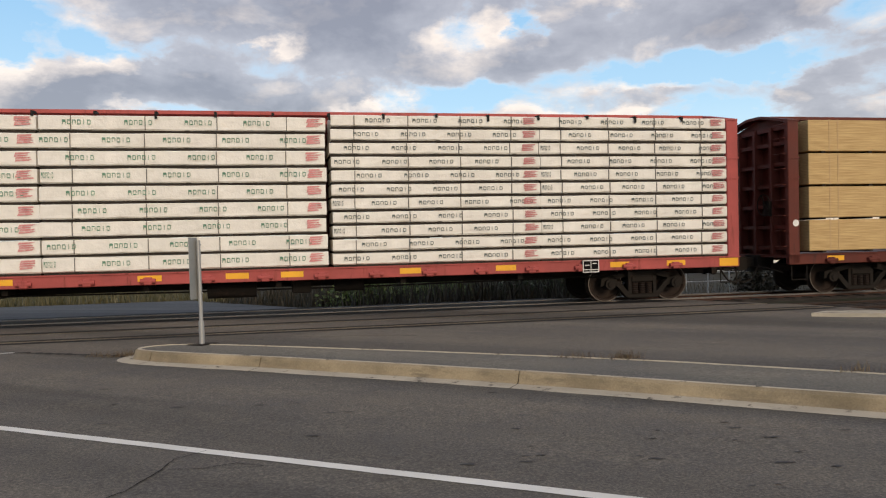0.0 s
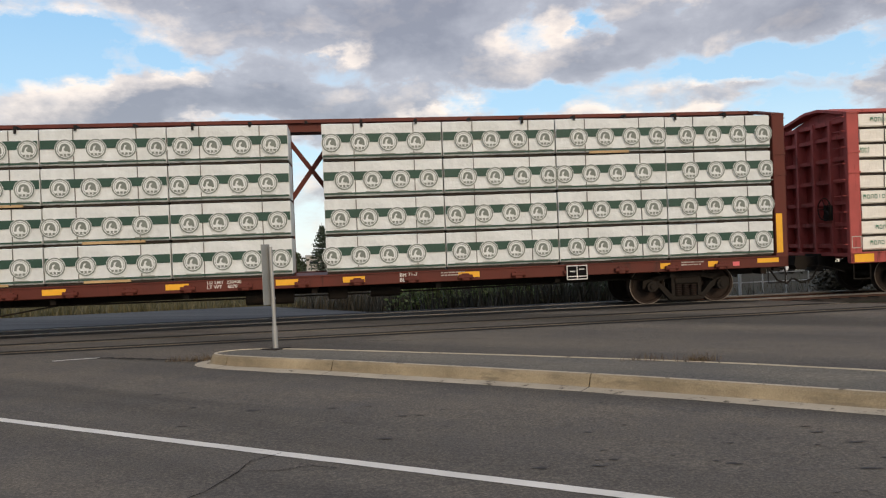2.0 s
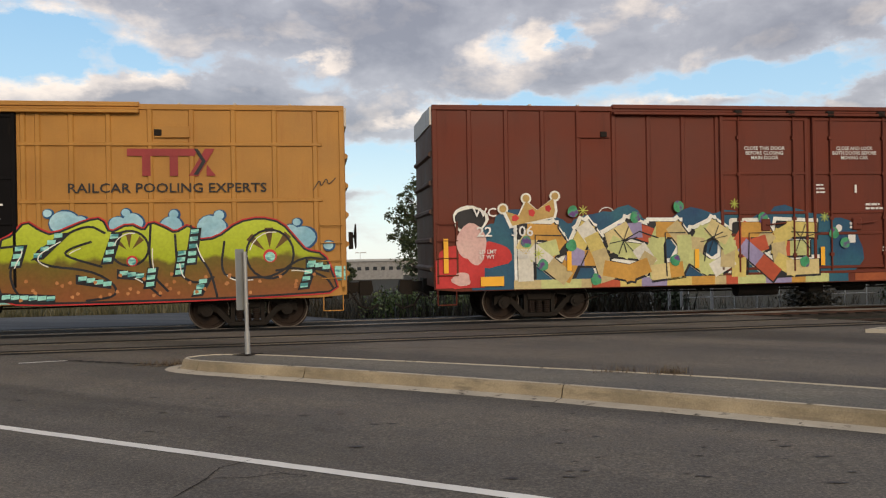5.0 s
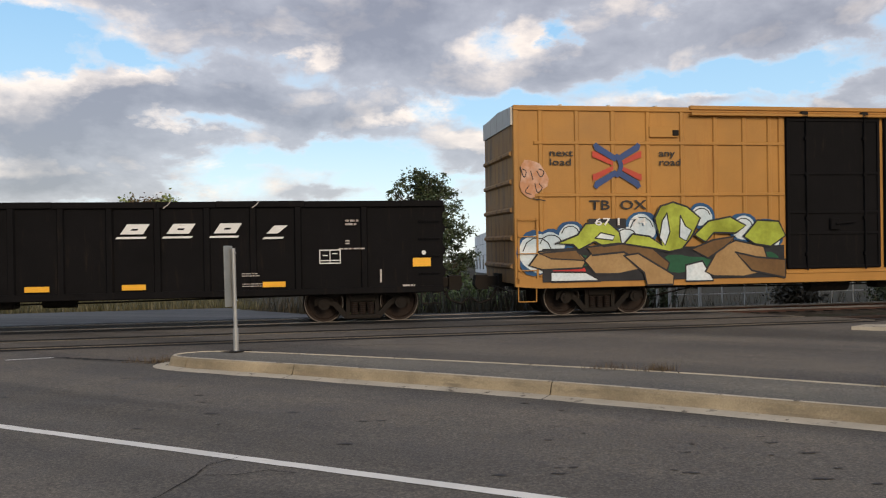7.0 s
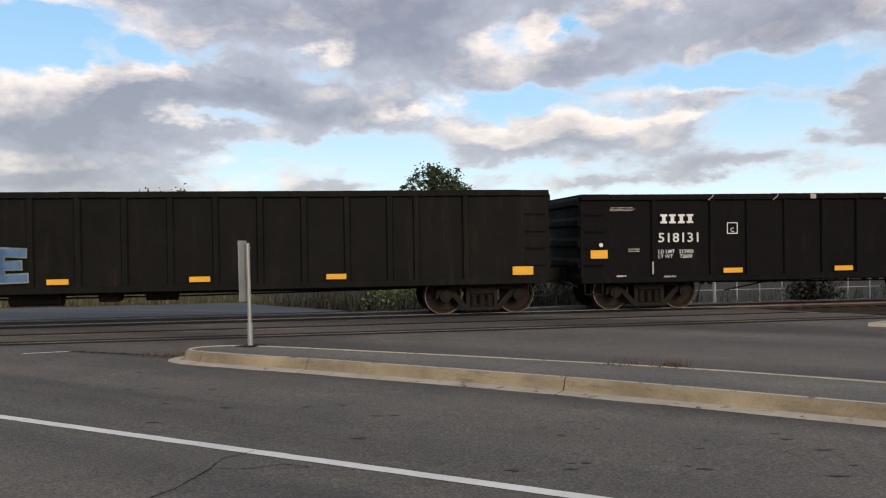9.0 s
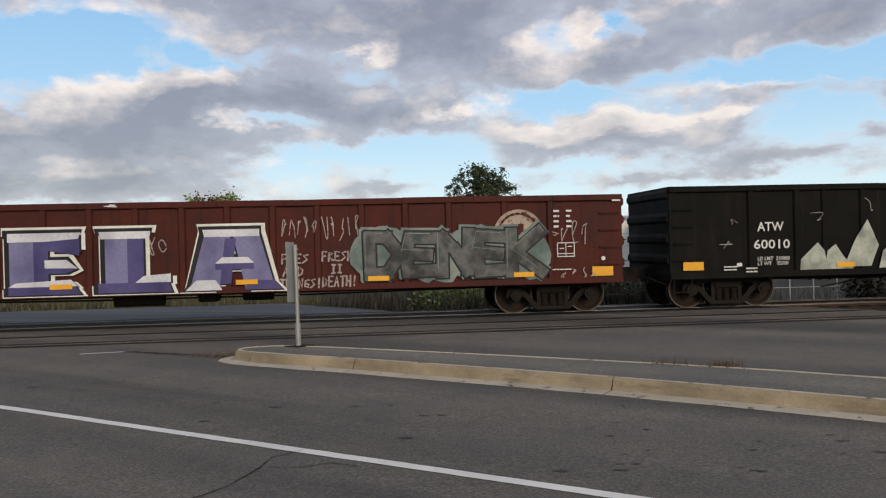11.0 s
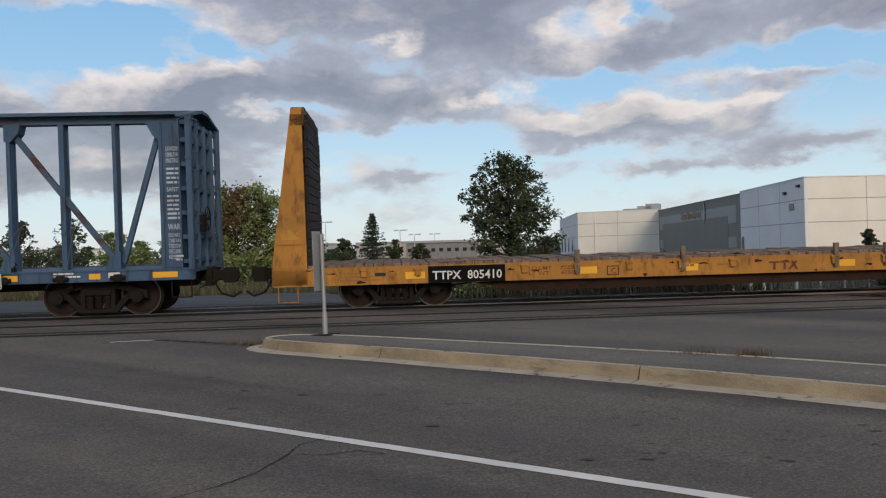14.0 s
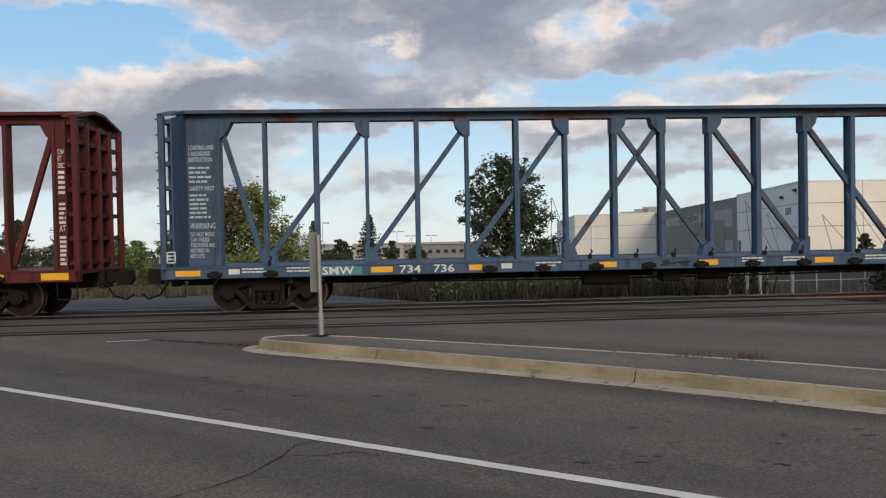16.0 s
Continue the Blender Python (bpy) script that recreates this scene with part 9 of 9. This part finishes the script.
# ---- buildings and distance ----
wall_white = surface("white_tilt_up_concrete", (0.80, 0.80, 0.80), 0.8, var=0.06, scale=0.2, grain=8, bump=0.1)
# warm sunlight on the right-hand faces, put into their wall colour
wall_sun_tinted = surface("sun_tinted_tilt_up_concrete", (0.86, 0.80, 0.70), 0.8, var=0.06, scale=0.2, grain=8, bump=0.1)
wall_grey = surface("mid_grey_wall_panel", (0.25, 0.25, 0.225), 0.8, var=0.08, scale=0.2)
wall_light = surface("light_grey_wall_band", (0.38, 0.385, 0.38), 0.8, var=0.06, scale=0.2)
dark_glass = surface("dark_window_glass", (0.03, 0.035, 0.04), 0.2)


def corner(az, d):
    return Vector((-math.sin(radians(az)) * d, math.cos(radians(az)) * d))


def wall_run(host, name, a, b, z0, z1, material, thick=0.35, label=""):
    d = b - a
    m = Matrix.Translation((a.x, a.y, 0)) @ Matrix.Rotation(math.atan2(d.y, d.x), 4, "Z")
    return made(name, material, host, lambda bm: box(bm, (0, 0, z0), (d.length, thick, z1), m), label), m, d.length


big = tagged(new("warehouse"), "large white and grey flat-roofed warehouse", "building")
c0, c1, c2, c3, c4, c5 = corner(-29, 124), corner(-16.2, 107), corner(-12.3, 131), corner(-7.05, 183), corner(-1.58, 187), corner(-0.35, 235)
back_a, back_b = corner(-6, 260), corner(-32, 230)
runs = []
for a, b, m_, h, nm in ((c1, c0, wall_sun_tinted, 9.0, "wall"), (c2, c1, wall_white, 9.0, "wall"), (c3, c2, wall_grey, 8.7, "wall"), (c4, c3, wall_sun_tinted, 9.0, "wall"), (c5, c4, wall_white, 9.0, "wall"), (back_a, c5, wall_white, 8.8, "wall"), (back_b, back_a, wall_white, 8.8, "wall"), (c0, back_b, wall_white, 8.9, "wall")):
    o, m, ln = wall_run(big, nm, a, b, -1.2, h, m_)
    runs.append((m, ln))
    made("parapet_cap", wall_white if m_ is not wall_grey else wall_grey, o, lambda bm: box(bm, (-0.05, -0.08, h), (ln + 0.05, 0.43, h + 0.12), m))
    if m_ is not wall_grey:
        made("panel_joint", wall_light, o, lambda bm: [box(bm, (x - 0.04, -0.012, -0.4), (x + 0.04, 0.0, h), m) for x in [ln * q / max(2, int(ln / 7.5)) for q in range(1, max(2, int(ln / 7.5)))]] + [box(bm, (0, -0.014, z - 0.05), (ln, 0.0, z + 0.05), m) for z in (3.6, 6.4)])
roof_pts = [c0, c1, c2, c3, c4, c5, back_a, back_b]
bm = bmesh.new()
bm.faces.new([bm.verts.new((p.x, p.y, 8.6)) for p in roof_pts])
part("roof", bm, wall_light, big)
m, ln = runs[2]
made("light_band", wall_light, big, lambda bm: (box(bm, (1, -0.05, 4.4), (ln - 2, 0, 7.2), m), box(bm, (1, -0.05, 0.6), (ln - 2, 0, 2.3), m)))
made("grey_panel", wall_grey, big, lambda bm: box(bm, (4, -0.09, -0.4), (ln - 6, 0.0, 5.6), m))
made("wall_letters", dark_glass, big, lambda bm: [box(bm, (ln * 0.36 + k * 1.15, -0.16, 6.1 - 0.1 * (k % 3)), (ln * 0.36 + k * 1.15 + 0.8, -0.06, 6.9 + 0.3 * (k % 4 == 0)), m) for k in range(12)])
made("curved_mark", dark_glass, big, lambda bm: [box(bm, (ln * 0.63 + 0.25 * math.cos(a) * 5, -0.18, 6.3 + 1.9 * math.sin(a)), (ln * 0.63 + 0.25 * math.cos(a) * 5 + 0.6, -0.06, 6.9 + 1.9 * math.sin(a)), m) for a in [-1.0 + 0.28 * q for q in range(8)]])
m, ln = runs[1]
made("window", dark_glass, big, lambda bm: (box(bm, (ln * 0.80, -0.06, 5.2), (ln * 0.80 + 1.7, 0.05, 6.1), m), box(bm, (ln * 0.02, -0.06, 0), (ln * 0.02 + 1.0, 0.05, 2.2), m)))
made("wall_lamp", dark_glass, big, lambda bm: [box(bm, (ln * q, -0.4, z), (ln * q + 0.5, 0, z + 0.35), m) for q, z in ((0.75, 7.3), (0.93, 7.9))])
m, ln = runs[0]
made("wall_lamp", dark_glass, big, lambda bm: [box(bm, (ln * 0.52, -0.5, 7.4), (ln * 0.52 + 0.8, 0, 7.8), m)])
m, ln = runs[3]
made("downpipe", wall_white, big, lambda bm: [tube(bm, m @ Vector((ln * q, -0.15, 0)), m @ Vector((ln * q, -0.15, 8.2)), 0.12, 6) for q in (0.22,)])
made("rooftop_unit", wall_light, big, lambda bm: [box(bm, (ln * q, 6, 8.6), (ln * q + w, 9, 8.6 + hh), m) for q, w, hh in ((0.5, 5, 1.1), (0.68, 3, 1.6), (0.78, 3, 2.0))])
m, ln = runs[4]
made("dock_door", dark_glass, big, lambda bm: [box(bm, (ln * q, -0.1, 0), (ln * q + 2.5, 0.02, 3.6), m) for q in (0.1, 0.3, 0.5, 0.7)])


def low_building(az0, az1, d, h, material, label, seed, roof=None):
    th = tagged(new("distant_building"), label, "building", "low buildings on the horizon")
    a, b = corner(az0, d), corner(az1, d)
    o, m, ln = wall_run(th, "wall", a, b, -1.2, h, material, 12.0)
    made("roof_edge", roof or wall_light, th, lambda bm: box(bm, (-0.3, -0.4, h), (ln + 0.3, 12.4, h + 0.5), m))
    made("window_band", dark_glass, th, lambda bm: [box(bm, (ln * (q + 0.2) / 9, -0.06, h * 0.35), (ln * (q + 0.7) / 9, 0.0, h * 0.6), m) for q in range(9)])


tan_wall = surface("pale_distant_wall", (0.45, 0.42, 0.38), 0.9)
low_building(14, 3.5, 300, 4.5, tan_wall, "low pale industrial building far away", 1)
low_building(10.5, 5.5, 190, 3.2, surface("drab_distant_wall", (0.26, 0.25, 0.24), 0.9), "low drab building far away", 2)
low_building(27, 15, 340, 5.0, wall_light, "long low grey building on the horizon", 3)
low_building(44, 29, 260, 4.2, wall_white, "long low white building behind young trees", 4)
low_building(60, 46, 320, 5.0, tan_wall, "low pale industrial building far away", 5)
far_trees = leaf_mat("hazy_far_woods", (0.05, 0.06, 0.05), (0.07, 0.085, 0.065), (0.09, 0.10, 0.08))
rnd = random.Random(98)
bm = bmesh.new()
for k in range(9000):
    a = -35 + 110 * rnd.random()
    d = 480 + 80 * rnd.random()
    c = corner(a, d)
    leaf(bm, Vector((c.x, c.y, rnd.random() ** 1.3 * (5.0 + 2.0 * math.sin(a * 0.6) + 1.5 * math.sin(a * 2.1)))), 1.1 + rnd.random(), rnd)
tagged(new("far_woods", mesh_of("far_woods", bm, far_trees)), "hazy line of woods on the horizon", "woods", kind="stuff")


lamp_grey = surface("pale_grey_lamp_paint", (0.55, 0.55, 0.55), 0.6)


def lamp_post(az, d, h, heads=2):
    th = tagged(new("lamp_post"), "tall thin grey car-park lamp post", "lamp post", "lamp posts on the horizon")
    p = far_spot(az, d)
    th.location = p
    made("pole", lamp_grey, th, lambda bm: tube(bm, (0, 0, 0), (0, 0, h), 0.10, 8, 0.06))
    made("lamp_head", lamp_grey, th, lambda bm: [box(bm, (s * 0.2 - 0.1, -0.25, h - 0.05), (s * 1.3 + 0.1, 0.25, h + 0.18)) for s in ((-1, 1) if heads == 2 else (1,))])


for az, d, h in ((30.8, 150, 7.2), (16.1, 170, 8.8), (10.9, 160, 6.5), (9.9, 170, 5.8), (8.5, 190, 6.2), (20.0, 190, 6.2), (41, 150, 8)):
    lamp_post(az, d, h)
pole = tagged(new("utility_pole"), "dark wooden utility pole with crossarm", "utility pole")
pole.location = far_spot(36.9, 120)
made("mast", bark, pole, lambda bm: tube(bm, (0, 0, 0), (0, 0, 8.2), 0.16, 8, 0.1))
made("crossarm", bark, pole, lambda bm: [box(bm, (-0.9, -0.06, z), (0.9, 0.06, z + 0.12)) for z in (7.7, 7.1)])

# wire fence, parked vehicles and white posts to the east
fence = tagged(new("wire_fence"), "low pale wire fence with thin metal posts", "fence")
fence_steel = surface("pale_fence_steel", (0.5, 0.5, 0.49), 0.5, 0.4)
for k in range(30):
    p = world_at(12.9 + k * 1.0, 31.2, ground_z(31.2) - 0.13)
    made("post", fence_steel, fence, lambda bm: tube(bm, p, p + Vector((0, 0, 1.25)), 0.026, 6))
for z in (0.05, 0.42, 0.68):
    made("rail", fence_steel, fence, lambda bm: tube(bm, world_at(12.9, 31.2, z), world_at(41.9, 31.2, z), 0.015, 5))
bollard_white = surface("white_painted_post", (0.45, 0.45, 0.44), 0.6)
for k, (u, n, h, w) in enumerate(((12.6, 29.5, 1.15, 0.09), (13.3, 29.5, 1.15, 0.09), (13.8, 29.5, 1.15, 0.09), (15.3, 30, 1.2, 0.09), (9.6, 30, 1.0, 0.12))):
    th = tagged(new("white_post"), "white painted square post beyond the tracks", "post", "white posts by the fence")
    p = world_at(u, n, -0.55)
    th.location = p
    made("shaft", bollard_white, th, lambda bm: box(bm, (-w / 2, -0.08, 0), (w / 2, 0.08, h), None, 0.01))
    made("cap", bollard_white, th, lambda bm: box(bm, (-w / 2 - 0.02, -0.1, h), (w / 2 + 0.02, 0.1, h + 0.03)))


def parked_car(u, n, paint, label, van=False):
    th = tagged(new("parked_car"), label, "car", "parked cars by the warehouse")
    p = world_at(u, n, ground_z(n) - 0.13)
    th.matrix_world = pose(p.x, p.y, p.z, 0, 0, HEADING)
    body = [(-2.2, 0.3), (-2.25, 0.75), (-1.9, 0.9), (-1.1, 1.0), (-0.6, 1.45), (1.0, 1.48), (1.7, 1.02), (2.2, 0.95), (2.25, 0.35)] if not van else [(-2.6, 0.35), (-2.65, 1.0), (-2.0, 1.2), (-1.4, 1.95), (2.6, 2.0), (2.65, 0.4)]
    made("body", paint, th, lambda bm: prism(bm, body, -0.85, 0.85))
    made("side_window", dark_glass, th, lambda bm: prism(bm, [(-0.95, 1.02), (-0.5, 1.38), (0.95, 1.4), (1.45, 1.04)] if not van else [(-1.7, 1.25), (-1.3, 1.8), (-0.4, 1.82), (-0.4, 1.25)], -0.865, 0.865))
    for s in (-1.4, 1.4):
        for y in (-0.82, 0.82):
            made("wheel", black_paint, th, lambda bm: tube(bm, (s, y - 0.1, 0.33), (s, y + 0.1, 0.33), 0.33, 14))


car_white = surface("white_car_paint", (0.7, 0.7, 0.7), 0.3, var=0.03, bump=0)
car_silver = surface("silver_car_paint", (0.35, 0.36, 0.38), 0.3, 0.4, 0.05, bump=0)
for u, n, m_, lb, v in ((31.5, 66, car_white, "white parked car beyond the fence", False), (40.5, 68, car_white, "white parked car beyond the fence", False), (48.5, 68, car_silver, "silver parked car beyond the fence", False), (56.0, 70, car_silver, "silver parked car beyond the fence", False), (65, 72, car_white, "white parked van beyond the fence", True)):
    parked_car(u, n, m_, lb, v)
white_slab = tagged(new("concrete_pad"), "pale broken concrete pad at the road edge", "concrete pad")
p = world_at(11.0, 13.1, ground_z(13.1))
white_slab.matrix_world = pose(p.x, p.y, p.z, 0, 0, HEADING - 30)
made("slab", gutter_mat, white_slab, lambda bm: prism_xy(bm, [(-1.2, -0.3), (-0.9, 0.25), (0.2, 0.4), (1.8, 0.3), (1.9, -0.4), (0.3, -0.5)], 0.0, 0.07))


# ---- what moves ----
def run_at(t):
    """Distance run at t, smooth between the known times."""
    k = max(i for i in range(len(RUN) - 1) if RUN[i][0] <= t + 1e-6)
    pts = RUN[max(0, min(k - 1, len(RUN) - 4)):][:4]
    return sum(s * math.prod((t - b) / (a - b) for b, _ in pts if b != a) for a, s in pts)


def motions():
    for ob, x, local in MOVERS:
        walk(ob, [(t, on_track(x + s) @ local) for t, s in RUN])
    steps = [k / FPS for k in range(0, 16 * FPS + 1)]
    turns = [math.degrees(run_at(t) / WHEEL_R) % 360.0 for t in steps]
    for w, dx in WHEELS:
        walk(w, [(t, pose(dx, 0, WHEEL_R, 0, a, 0)) for t, a in zip(steps, turns)])


motions()
